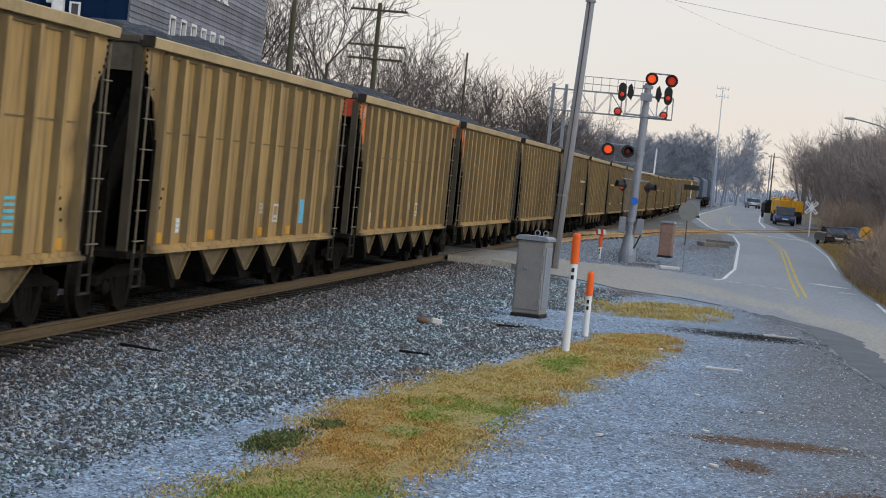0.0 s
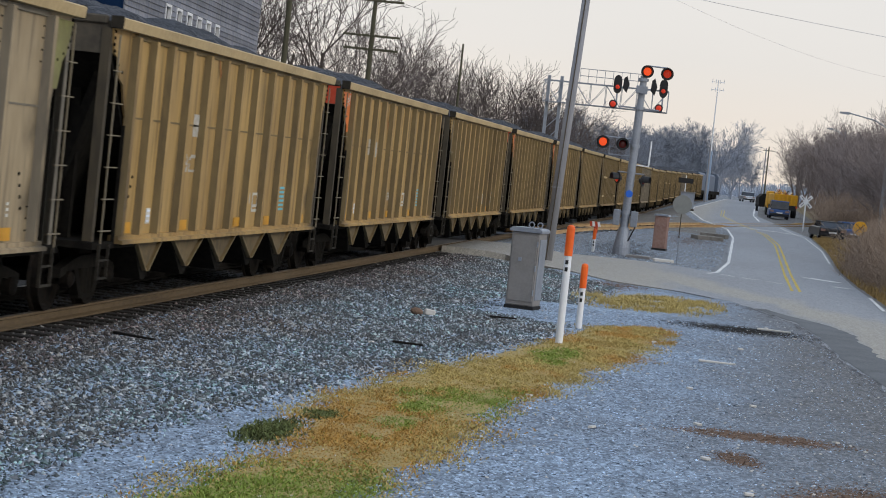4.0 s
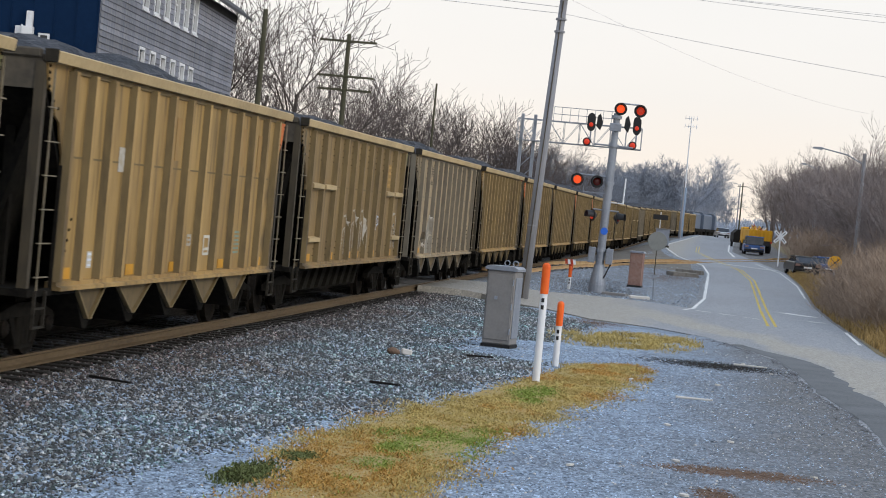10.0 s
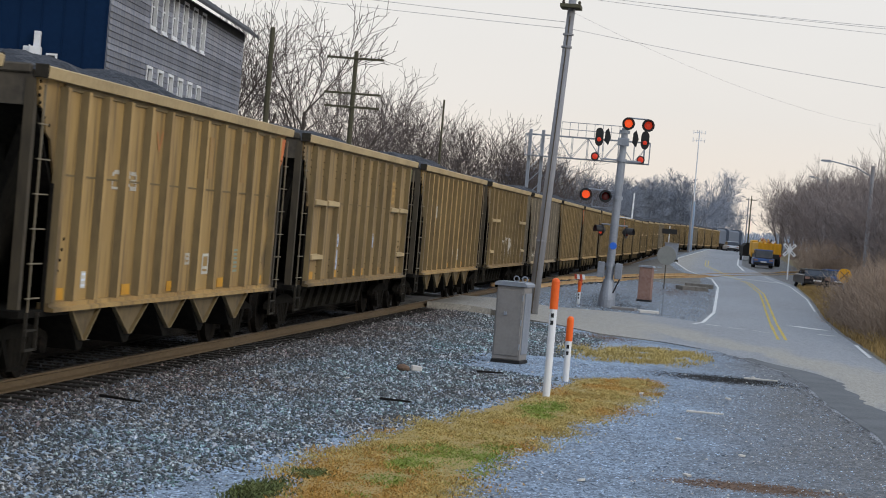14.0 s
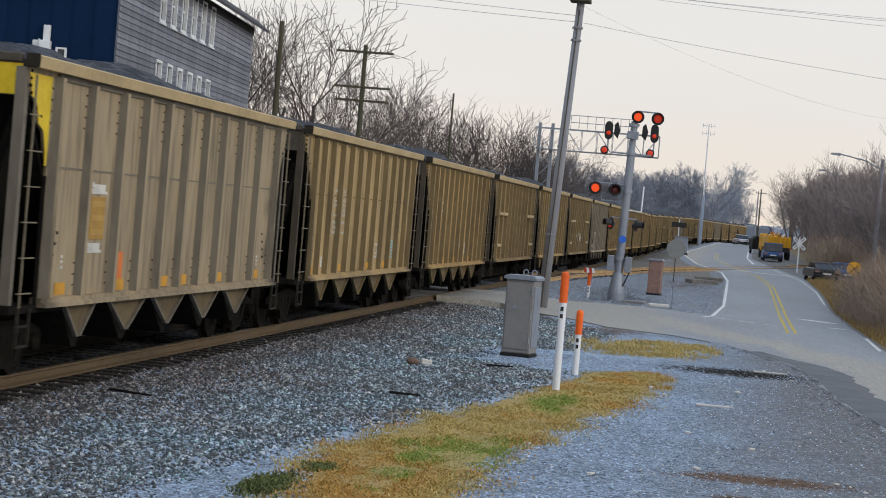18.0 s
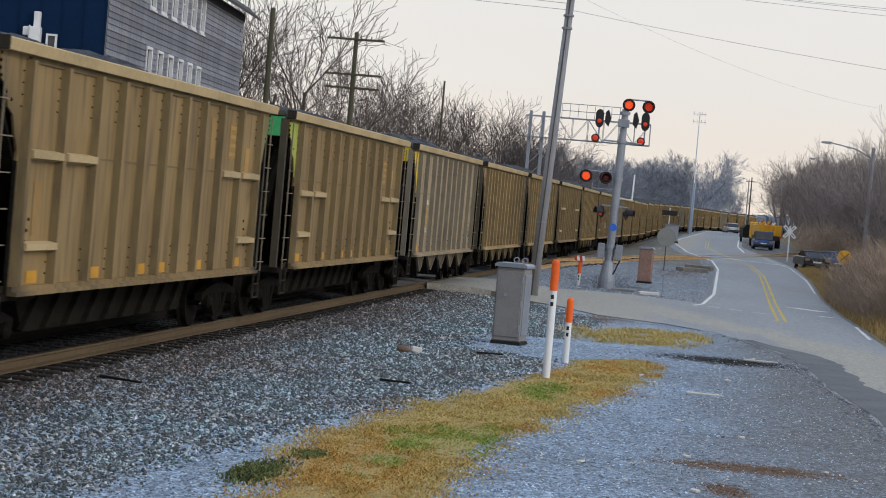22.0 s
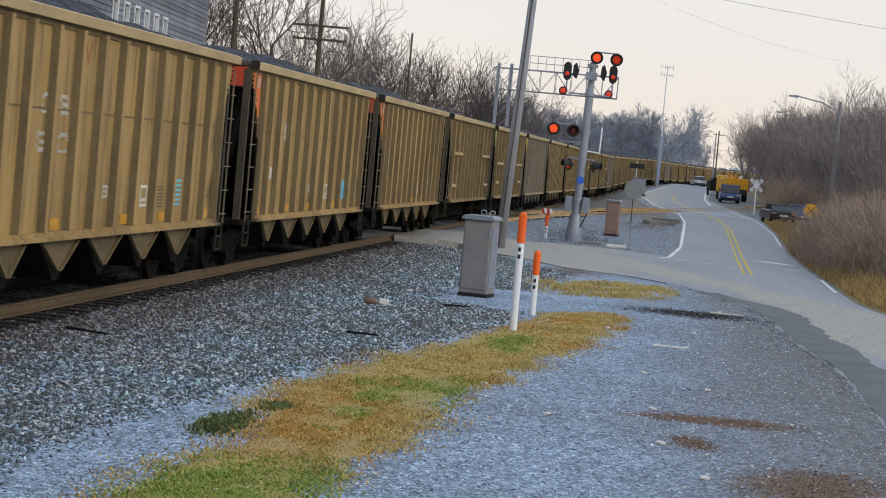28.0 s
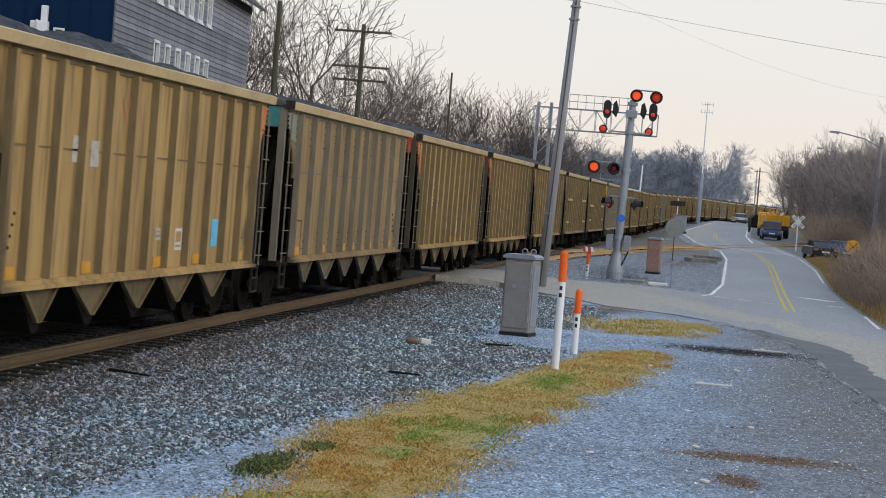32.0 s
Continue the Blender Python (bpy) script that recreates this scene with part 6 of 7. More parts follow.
            lathe(bm, [(0.02, z + 0.06), (0.035, z + 0.12), (0.03, z + 0.2)], (px, -0.1, 0), sides=6)
            part("insulator", bm, M["end_plate"], ob)
    return ob


telegraph(-20.5, 112.0, 10.7, ((10.3, 3.1), (8.42, 3.1), (7.7, 3.0)), "mossy wooden telegraph pole with three crossarms")
telegraph(-22.0, 98.0, 10.45, (), "mossy bare wooden telegraph pole")
telegraph(-20.3, 146.0, 10.4, (), "thin grey wooden telegraph pole", 0.1)

# tall lattice-topped light mast far down the road
tall = stand("light_mast", -5.4, 300.0, land(-5.4, 300), "tall grey steel mast with crossarms", "light mast")
bm = B()
tube(bm, (0, 0, -0.3), (0, 0, 7.0), 0.32, 0.28, sides=10)
part("lower_tube", bm, M["mast_blue"], tall)
bm = B()
tube(bm, (0, 0, 7.0), (0, 0, 17.0), 0.10, 0.06, sides=8)
part("upper_tube", bm, M["mast"], tall)
for z in (15.6, 16.7):
    bm = B()
    tube(bm, (-0.9, 0, z), (0.9, 0, z), 0.035, sides=6)
    for x in (-0.8, -0.3, 0.3, 0.8):
        tube(bm, (x, 0, z - 0.25), (x, 0, z + 0.35), 0.035, sides=6)
    part("crossarm", bm, M["mast"], tall)


# ---- road signs ----
xb = stand("crossbuck_sign", 4.6, 164.3, land(4.6, 164.3), "white railroad crossbuck sign on a post", "crossbuck")
bm = B()
box(bm, -0.05, 0.05, -0.05, 0.05, -0.2, 2.7)
part("post", bm, M["marker_white"], xb)
for s in (-1, 1):
    bm = B()
    box(bm, -0.62, 0.62, -0.075 - 0.012 * s, -0.06 - 0.012 * s, -0.12, 0.12)
    bm.transform(pose(0, 0, 2.25, 0, 45 * s, 0))
    part("blade", bm, M["marker_white"], xb)
    for k in (-0.36, 0.36):
        bm = B()
        box(bm, k - 0.16, k + 0.16, -0.094 - 0.012 * s, -0.078 - 0.012 * s, -0.028, 0.028)
        bm.transform(pose(0, 0, 2.25, 0, 45 * s, 0))
        part("lettering_bar", bm, M["black"], xb)
adv = stand("railroad_warning_sign", 5.12, 95.0, land(5.12, 95.0), "round yellow railroad warning sign with a black cross", "road sign")
bm = B()
box(bm, -0.04, 0.04, -0.03, 0.03, -0.2, 2.2)
part("post", bm, M["galv"], adv)
bm = B()
lathe(bm, [(0.31, -0.06), (0.31, -0.04)], (0, 0, 1.86), axis=1, sides=26)
part("disc", bm, M["sign_amber"], adv, "yellow disc")
for s in (-1, 1):
    bm = B()
    box(bm, -0.26, 0.26, -0.072 - 0.003 * s, -0.066 - 0.003 * s, -0.018, 0.018)
    bm.transform(pose(0, 0, 1.86, 0, 45 * s, 0))
    part("cross_bar", bm, M["black"], adv)
far_sign = stand("street_sign", -6.0, 215.0, land(-6.0, 215.0), "dark street name board on a pale post", "street sign")
bm = B()
box(bm, -0.05, 0.05, -0.05, 0.05, -0.2, 3.3)
part("post", bm, M["frame_white"], far_sign)
bm = B()
box(bm, -0.75, 0.75, -0.09, -0.06, 2.5, 3.0)
part("board", bm, M["black"], far_sign, "dark sign board")
bm = B()
lathe(bm, [(0.25, -0.1), (0.25, -0.07)], (0.45, 0, 1.2), axis=1, sides=16)
part("disc", bm, M["frame_white"], far_sign, "pale round plate")


# ---- road-side utility poles ----
def lamp_pole(x, y, tall, arm, label):
    ob = stand("street_lamp", x, y, land(x, y), label, "street lamp", "street lamps")
    bm = B()
    tube(bm, (0, 0, -0.3), (0, 0, tall), 0.14, 0.1, sides=10)
    part("shaft", bm, M["pole_wood"], ob)
    bm = B()
    pts = [Vector((0, 0, tall - 0.6)), Vector((-arm * 0.4, 0, tall - 0.15)), Vector((-arm, 0, tall + 0.1))]
    for p, q in zip(pts, pts[1:]):
        tube(bm, p, q, 0.035, sides=6)
    part("arm", bm, M["galv"], ob)
    bm = B()
    prism(bm, [(-arm - 0.55, tall + 0.05), (-arm, tall + 0.0), (-arm, tall + 0.16), (-arm - 0.5, tall + 0.14)], 1, -0.13, 0.13)
    part("lantern", bm, M["galv"], ob, "grey lantern head")
    return ob


lamp_pole(7.4, 118.0, 7.6, 2.3, "wooden pole with a curved lamp arm above the brush")
lamp_pole(8.5, 200.0, 8.6, 1.2, "wooden pole with a curved lamp arm above the brush")
lamp_pole(-4.8, 262.0, 7.0, 1.0, "distant pole with a lamp arm beside the road")
lamp_pole(2.9, 395.0, 10.0, 0.8, "distant dark pole beside the road")
far_pole = telegraph(3.6, 420.0, 11.0, ((10.2, 2.2),), "distant wooden pole with one crossarm")


# ---- the old mill ----
mill = stand("mill_building", -24.0, 78.5, -0.6, "old grey shingled mill building with a navy end wall", "building", rz=4.6)
LEN, EAVE, WIDE = 33.6, 12.2, 15.0
WIN_S = [33.6 - v for v in np.linspace(13.0, 25.2, 6)]
ROWS = ((6.3, 8.5), (10.05, 11.95))
WW = 0.62
# wall in piers between the openings
bm = B()
edges = [0.0]
for s in sorted(WIN_S):
    edges += [s - WW, s + WW]
edges.append(LEN)
for a, b in zip(edges[0::2], edges[1::2]):
    box(bm, -0.3, 0.0, a, b, 0, EAVE)
for s in WIN_S:
    for a, b in ((0, ROWS[0][0]), (ROWS[0][1], ROWS[1][0]), (ROWS[1][1], EAVE)):
        box(bm, -0.3, 0.0, s - WW, s + WW, a, b)
box(bm, -WIDE, -0.3, LEN - 0.3, LEN, 0, EAVE)
box(bm, -WIDE, -WIDE + 0.3, 0, LEN - 0.3, 0, EAVE)
part("wall", bm, M["shingle"], mill)
course = {}


def course_mesh(length):
    key = round(length, 3)
    if key not in course:
        b2 = B()
        prism(b2, [(0.002, 0), (0.052, 0), (0.012, 0.235), (0.002, 0.235)], 1, 0, length)
        course[key] = mesh_of("shingle_course", b2, M["shingle"])
    return course[key]


z = 4.2
while z < EAVE - 0.2:
    blocked = [r for r in ROWS if r[0] - 0.24 < z < r[1]]
    spans = list(zip(edges[0::2], edges[1::2])) if blocked else [(0.0, LEN)]
    for a, b in spans:
        shared("shingle_course", course_mesh(b - a), mill, pose(0, a, z, 0, 0, 0))
    z += 0.24


def mill_window(s, lo, hi):
    win = new("window")
    win.parent = mill
    bm = B()
    for a, b, c, d in ((-WW, -WW + 0.13, lo, hi), (WW - 0.13, WW, lo, hi), (-WW + 0.13, WW - 0.13, lo, lo + 0.12), (-WW + 0.13, WW - 0.13, hi - 0.12, hi)):
        box(bm, -0.12, 0.07, s + a, s + b, c, d)
    me = mesh_of("window", bm, M["frame_white"])
    ob = new("window", me)
    ob.parent = mill
    scene.collection.objects.unlink(win)
    bpy.data.objects.remove(win)
    bm = B()
    box(bm, -0.1, -0.08, s - WW + 0.13, s + WW - 0.13, lo + 0.12, hi - 0.12)
    part("pane", bm, M["glass"], ob, "dark glass pane")
    bm = B()
    mid = (lo + hi) / 2
    box(bm, -0.08, -0.03, s - WW + 0.13, s + WW - 0.13, mid - 0.03, mid + 0.03)
    part("sash_bar", bm, M["frame_white"], ob)
    bm = B()
    box(bm, 0.0, 0.12, s - WW - 0.05, s + WW + 0.05, lo - 0.07, lo)
    part("sill", bm, M["frame_white"], ob)


for s in WIN_S:
    for lo, hi in ROWS:
        mill_window(s, lo, hi)
# navy end wall of upright metal sheets
for k in range(18):
    bm = B()
    x1 = -0.02 - k * 0.83
    top = EAVE + 1.2 + 4.2 * (1 - abs((x1 - 0.415) + WIDE / 2) / (WIDE / 2))
    box(bm, x1 - 0.83, x1, -0.06, -0.02, 0, max(EAVE, top - 1.2))
    box(bm, x1 - 0.06, x1 - 0.02, -0.085, -0.06, 0, max(EAVE, top - 1.2))
    part("metal_sheet", bm, M["navy"], mill)
bm = B()
prism(bm, [(0.75, EAVE - 0.25), (0.75, EAVE - 0.10), (0.1, EAVE + 0.4), (-WIDE / 2, EAVE + 4.6), (-WIDE - 0.6, EAVE), (-WIDE - 0.6, EAVE - 0.2), (-WIDE / 2, EAVE + 4.35), (0.1, EAVE + 0.18)], 1, -0.5, LEN + 0.6)
part("roof", bm, M["roof"], mill, "dark roof with a flared eave")
bm = B()
box(bm, 0.0, 0.06, 0, LEN, EAVE - 0.45, EAVE - 0.1)
part("eave_board", bm, M["roof"], mill)
# fittings on the navy wall
fit_m = new("wall_fixture", mesh_of("wall_fixture", box(box(box(box(B(), -2.86, -2.44, -0.45, -0.09, 7.55, 8.36), -2.74, -2.5, -0.32, -0.09, 8.36, 8.95), -3.14, -2.86, -0.28, -0.09, 8.02, 8.36), -2.92, -2.88, -0.3, -0.09, 7.55, 8.42), M["frame_white"], bevel=0.02))
fit_m.parent = mill
fit_m["label"] = "white duct fixture"
small_win = new("window", mesh_of("window", box(box(box(B(), -2.25, -2.18, -0.2, -0.09, 7.4, 8.15), -1.9, -1.83, -0.2, -0.09, 7.4, 8.15), -2.18, -1.9, -0.2, -0.09, 8.08, 8.15), M["frame_white"]))
small_win.parent = mill
part("pane", box(B(), -2.18, -1.9, -0.12, -0.09, 7.4, 8.08), M["glass"], small_win)


# ---- parked vehicles ----
def vehicle(name, x, y, rz, paint, label, long=4.5, wide=1.8, tall=1.45, boxy=0.0):
    ob = stand(name, x, y, land(x, y) + 0.035, label, "car", rz=rz)
    L, Wd = long / 2, wide / 2
    bm = B()
    prism(bm, [(-L, 0.35), (-L + 0.05, 0.75), (-L + 0.15, 0.88), (L - 1.1, 0.9), (L - 0.1, 0.75), (L, 0.5), (L - 0.05, 0.3), (-L + 0.1, 0.28)], 0, -Wd, Wd)
    part("body", bm, paint, ob, bevel=0.05)
    bm = B()
    prism(bm, [(-L + 0.2 - boxy * 0.1, 0.86), (-L + 0.6 - boxy * 0.4, tall), (L - 2.0, tall), (L - 1.15, 0.88)], 0, -Wd + 0.12, Wd - 0.12)
    part("cabin", bm, M["glass"], ob, "dark cabin glass", bevel=0.04)
    bm = B()
    prism(bm, [(-L + 0.55 - boxy * 0.4, tall - 0.03), (-L + 0.6 - boxy * 0.4, tall + 0.04), (L - 2.0, tall + 0.04), (L - 1.9, tall - 0.03)], 0, -Wd + 0.1, Wd - 0.1)
    part("roof", bm, paint, ob)
    for s in (-1, 1):
        for yy in (-L + 0.8, L - 0.85):
            bm = B()
            lathe(bm, [(0.15, -0.1), (0.31, -0.1), (0.33, -0.06), (0.33, 0.06), (0.31, 0.1), (0.15, 0.1)], (s * (Wd - 0.12), yy, 0.33), axis=0, sides=16)
            w = part("wheel", bm, M["rubber"], ob)
            bm = B()
            lathe(bm, [(0.17, -0.11), (0.17, 0.11)], (s * (Wd - 0.12), yy, 0.33), axis=0, sides=12)
            part("rim", bm, M["galv"], w)
        bm = B()
        box(bm, s * (Wd - 0.22) - 0.16, s * (Wd - 0.22) + 0.16, -L - 0.015, -L + 0.1, 0.62, 0.78)
        part("tail_lamp", bm, M["rust"], ob, "dull red tail lamp")
    bm = B()
    box(bm, -0.27, 0.27, -L - 0.03, -L + 0.05, 0.45, 0.6)
    part("plate", bm, M["marker_white"], ob, "white plate")
    bm = B()
    box(bm, -Wd + 0.05, Wd - 0.05, -L - 0.06, -L + 0.08, 0.32, 0.5)
    part("bumper", bm, M["black"], ob, bevel=0.03)
    return ob


vehicle("parked_car", 5.75, 147.0, 8, M["car_black"], "black parked car beside the road", tall=1.25)
vehicle("parked_car", 7.35, 149.5, 6, M["car_blue"], "dark blue parked car half hidden by brush", tall=1.3)
vehicle("parked_car", 3.1, 194.5, 2, M["car_blue"], "dark blue car standing behind a yellow machine", tall=1.6, boxy=1)
vehicle("parked_car", 0.3, 318.0, 8, M["car_silver"], "silver car waiting far down the road")

cab = stand("signal_cabinet", -5.0, 190.0, land(-5.0, 190.0), "pale grey signal cabinet on a dark base by the tracks", "cabinet")
bm = B()
box(bm, -0.6, 0.6, -0.4, 0.4, 0.2, 1.6)
part("body", bm, M["galv"], cab, bevel=0.03)
bm = B()
box(bm, -0.65, 0.65, -0.45, 0.45, -0.2, 0.2)
part("base", bm, M["end_plate"], cab)
bm = B()
box(bm, -0.66, 0.66, -0.46, 0.46, 1.6, 1.68)
part("roof", bm, M["case"], cab)
for s in (-1, 1):
    bm = B()
    box(bm, s * 0.29 - 0.26, s * 0.29 + 0.26, -0.42, -0.4, 0.3, 1.5)
    part("door", bm, M["galv"], cab)
tr = stand("work_truck", 3.5, 206.0, land(3.5, 206), "yellow railway work truck with a loaded open body", "truck", rz=6)
bm = B()
box(bm, -1.1, 1.1, -3.2, 2.0, 1.1, 2.15)
part("body", bm, M["truck_yellow"], tr, "yellow open body", bevel=0.06)
for k in range(6):
    bm = B()
    box(bm, -1.1 + 0.38 * k, -0.98 + 0.38 * k, -3.28, -3.2, 1.1, 2.2)
    part("stake", bm, M["truck_yellow"], tr)
for k in range(26):
    a = Vector((random.uniform(-0.9, 0.9), random.uniform(-3.0, 1.6), random.uniform(2.0, 2.2)))
    part("load_piece", tube(B(), a, a + Vector((random.uniform(-0.5, 0.5), random.uniform(-0.6, 0.6), random.uniform(0.05, 0.5))), 0.06, sides=5), M[("ochre", "frame_white", "truck_yellow", "red", "black", "ochre", "frame_white")[k % 7]], tr)
bm = B()
box(bm, -1.1, 1.1, 2.1, 4.0, 0.7, 2.35)
part("cab", bm, M["truck_yellow"], tr, bevel=0.1)
bm = B()
box(bm, -1.0, 1.0, -3.3, 3.9, 0.7, 1.15)
part("chassis", bm, M["black"], tr)
for s in (-1, 1):
    for yy in (-2.3, -1.2, 3.0):
        bm = B()
        lathe(bm, [(0.25, -0.15), (0.48, -0.14), (0.5, 0), (0.48, 0.14), (0.25, 0.15)], (s * 0.98, yy, 0.5), axis=0, sides=16)
        part("wheel", bm, M["rubber"], tr)
    bm = B()
    box(bm, s * 1.02 - 0.09, s * 1.02 + 0.09, -3.36, -3.28, 0.95, 1.12)
    part("tail_lamp", bm, M["red"], tr)
shed = stand("work_trailer", 2.35, 232.0, land(2.35, 232), "dark tarpaulin-covered trailer behind the work truck", "trailer", rz=3)
bm = B()
prism(bm, [(-1.0, 0.5), (1.0, 0.5), (1.0, 1.5), (0.6, 1.9), (-0.6, 1.9), (-1.0, 1.5)], 1, -3, 3)
part("cover", bm, M["tie"], shed)
for s in (-1, 1):
    bm = B()
    lathe(bm, [(0.2, -0.12), (0.42, -0.11), (0.42, 0.11), (0.2, 0.12)], (s * 1.0, -0.5, 0.42), axis=0, sides=14)
    part("wheel", bm, M["rubber"], shed)


# ---- trees and brush ----
def grow(seed, tall, stems, spread, density):
    """A bare winter tree, fanning upward: trunk and limbs in one list of bars, the fine twigs in another."""
    rnd = random.Random(seed)
    limbs, twigs = [], []

    def bar(p, d, length, r, level):
        n = (4, 3, 3, 2, 2)[level]
        q = p
        for k in range(n):
            wob = 0.07 + 0.035 * level
            d = (d + Vector((rnd.uniform(-1, 1), rnd.uniform(-1, 1), rnd.uniform(-0.3, 0.75))) * wob + Vector((0, 0, 0.02 * level))).normalized()
            e = q + d * length / n
            ra, rb = r * (1 - 0.55 * k / n), r * (1 - 0.55 * (k + 1) / n)
            (limbs if level < 2 else twigs).append((q, e, ra, rb, (7, 5, 4, 3, 3)[level]))
            if level < 4 and not (level == 0 and k == 0):
                for _ in range(density[level] + (1 if k == n - 1 else 0)):
                    tilt = rnd.uniform(0.3, 0.85) * spread
                    turn = rnd.uniform(0, 2 * math.pi)
                    o = d.orthogonal().normalized()
                    side = o * math.cos(turn) + d.cross(o) * math.sin(turn)
                    nd = (d * math.cos(tilt) + side * math.sin(tilt) + Vector((0, 0, 0.06))).normalized()
                    start = q.lerp(e, rnd.uniform(0.35, 1.0))
                    bar(start, nd, length * rnd.uniform(0.42, 0.66), rb * rnd.uniform(0.48, 0.68), level + 1)
            q = e
    for k in range(stems):
        turn = 2 * math.pi * (k + rnd.random() * 0.6) / stems
        out = 0.0 if stems == 1 else rnd.uniform(0.12, 0.42)
        bar(Vector((0.15 * math.cos(turn), 0.15 * math.sin(turn), -0.2)), Vector((math.cos(turn) * out, math.sin(turn) * out, 1)).normalized(), tall * rnd.uniform(0.55, 0.68), tall * 0.016, 0)
    return limbs, twigs


def bars_mesh(name, bars, mat, thin=0.008):
    vs, fs = [], []
    for a, b, r0, r1, sides in bars:
        z = (b - a).normalized()
        x = z.orthogonal().normalized()
        y = z.cross(x)
        i = len(vs)
        for p, r in ((a, max(r0, thin)), (b, max(r1, thin))):
            for k in range(sides):
                t = k * 2 * math.pi / sides
                vs.append(tuple(p + (x * math.cos(t) + y * math.sin(t)) * r))
        for k in range(sides):
            fs.append((i + k, i + (k + 1) % sides, i + sides + (k + 1) % sides, i + sides + k))
    return raw(name, vs, fs, mat)


TREES = []
for n, (tall, stems, spread, density) in enumerate(((13, 3, 1.15, (1, 2, 2, 0)), (12, 1, 1.2, (2, 2, 2, 0)), (11, 5, 1.05, (1, 2, 2, 1)), (12.5, 2, 1.2, (2, 2, 2, 0)), (9, 6, 1.0, (1, 2, 2, 1)),
                                                    (11, 5, 1.0, (1, 2, 2, 1)), (9, 6, 1.0, (1, 2, 2, 1)), (12, 2, 1.15, (2, 2, 2, 1)), (12, 2, 1.1, (2, 2, 2, 2)), (12, 1, 1.2, (2, 2, 2, 3)))):
    limbs, twigs = grow(100 + n, tall, stems, spread, density)
    pale = n > 4
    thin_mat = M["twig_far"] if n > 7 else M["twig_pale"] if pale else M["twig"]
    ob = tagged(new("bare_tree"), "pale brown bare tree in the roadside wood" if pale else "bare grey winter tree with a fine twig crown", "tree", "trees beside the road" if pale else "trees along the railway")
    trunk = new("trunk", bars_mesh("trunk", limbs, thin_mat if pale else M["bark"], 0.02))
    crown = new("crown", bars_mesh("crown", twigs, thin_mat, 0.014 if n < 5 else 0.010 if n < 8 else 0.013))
    trunk.parent = crown.parent = ob
    height = max(b.z for _, b, *_ in twigs)
    TREES.append((ob, height))


def plant(kind, x, y, tall, turn, wide=1.0):
    ob, height = TREES[kind]
    c = copy_thing(ob, pose(x, y, land(x, y), 0, 0, turn))
    c.scale = (tall / height * wide, tall / height * wide, tall / height)
    return c


rnd = random.Random(7)
# tall trees beside the mill
for x, y, tall, kind in ((-27.5, 118, 15.0, 0), (-26.0, 126, 15.5, 1), (-30.5, 124, 14.5, 3), (-24.8, 141, 12.6, 1), (-28.5, 150, 13.2, 0)):
    plant(kind, x, y, tall, rnd.uniform(0, 360))
# the belt of trees that slopes down to the signal bridge
for k, (way, tall) in enumerate(((-0.170, 13.4), (-0.160, 12.9), (-0.150, 12.5), (-0.142, 12.2), (-0.134, 11.9), (-0.127, 11.6), (-0.120, 11.3), (-0.113, 11.0), (-0.106, 10.6), (-0.099, 10.2), (-0.092, 9.5), (-0.086, 8.6), (-0.080, 8.0))):
    y = 172 + 9 * (k % 3)
    plant((0, 3, 1, 3)[k % 4], way * y, y, (tall + 0.3) * y / 175, rnd.uniform(0, 360), 1.15)
# behind the train, from the mill to the far bend
for k in range(34):
    y = 190 + k * 5.4 + rnd.uniform(-3, 3)
    cx = track(y)[0].x
    x = cx - 11.5 - rnd.uniform(0, 14) - (2 if y < 130 else 0)
    if -0.178 < x / y < -0.072 and y < 320:
        continue
    plant((0, 1, 3, 0, 3)[k % 5], x, y, rnd.uniform(9.2, 11.6), rnd.uniform(0, 360), rnd.uniform(0.9, 1.3))
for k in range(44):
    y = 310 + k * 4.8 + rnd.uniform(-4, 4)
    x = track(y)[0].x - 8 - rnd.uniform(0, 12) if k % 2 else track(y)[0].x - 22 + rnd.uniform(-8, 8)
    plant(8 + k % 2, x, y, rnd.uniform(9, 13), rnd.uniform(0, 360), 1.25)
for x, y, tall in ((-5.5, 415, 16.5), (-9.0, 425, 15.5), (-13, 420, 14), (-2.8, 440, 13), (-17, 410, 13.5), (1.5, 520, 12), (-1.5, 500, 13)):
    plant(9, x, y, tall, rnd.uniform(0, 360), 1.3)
# on the far side of the road
for k in range(84):
    y = 112 + k * 2.8 + rnd.uniform(-3, 3)
    edge = 0.058 * y + 1.2 if y < 175 else 0.024 * y + 3.4
    x = edge + rnd.uniform(0, 9) ** 1.0
    plant((6, 5, 7, 7, 6, 5)[k % 6], x, y, rnd.uniform(8.2, 10.4) + (2.0 if y > 220 else 0), rnd.uniform(0, 360), rnd.uniform(0.9, 1.25))
for x, y, tall in ((8.6, 96, 7.4), (10.5, 104, 8.6), (9.0, 88, 6.6), (11.5, 112, 9.2), (7.6, 316, 13.0), (9.5, 300, 12.5), (8.3, 280, 11.5)):
    plant(5, x, y, tall, rnd.uniform(0, 360), 1.2)
for ob, _ in TREES:
    for c in list(ob.children):
        bpy.data.objects.remove(c)
    bpy.data.objects.remove(ob)


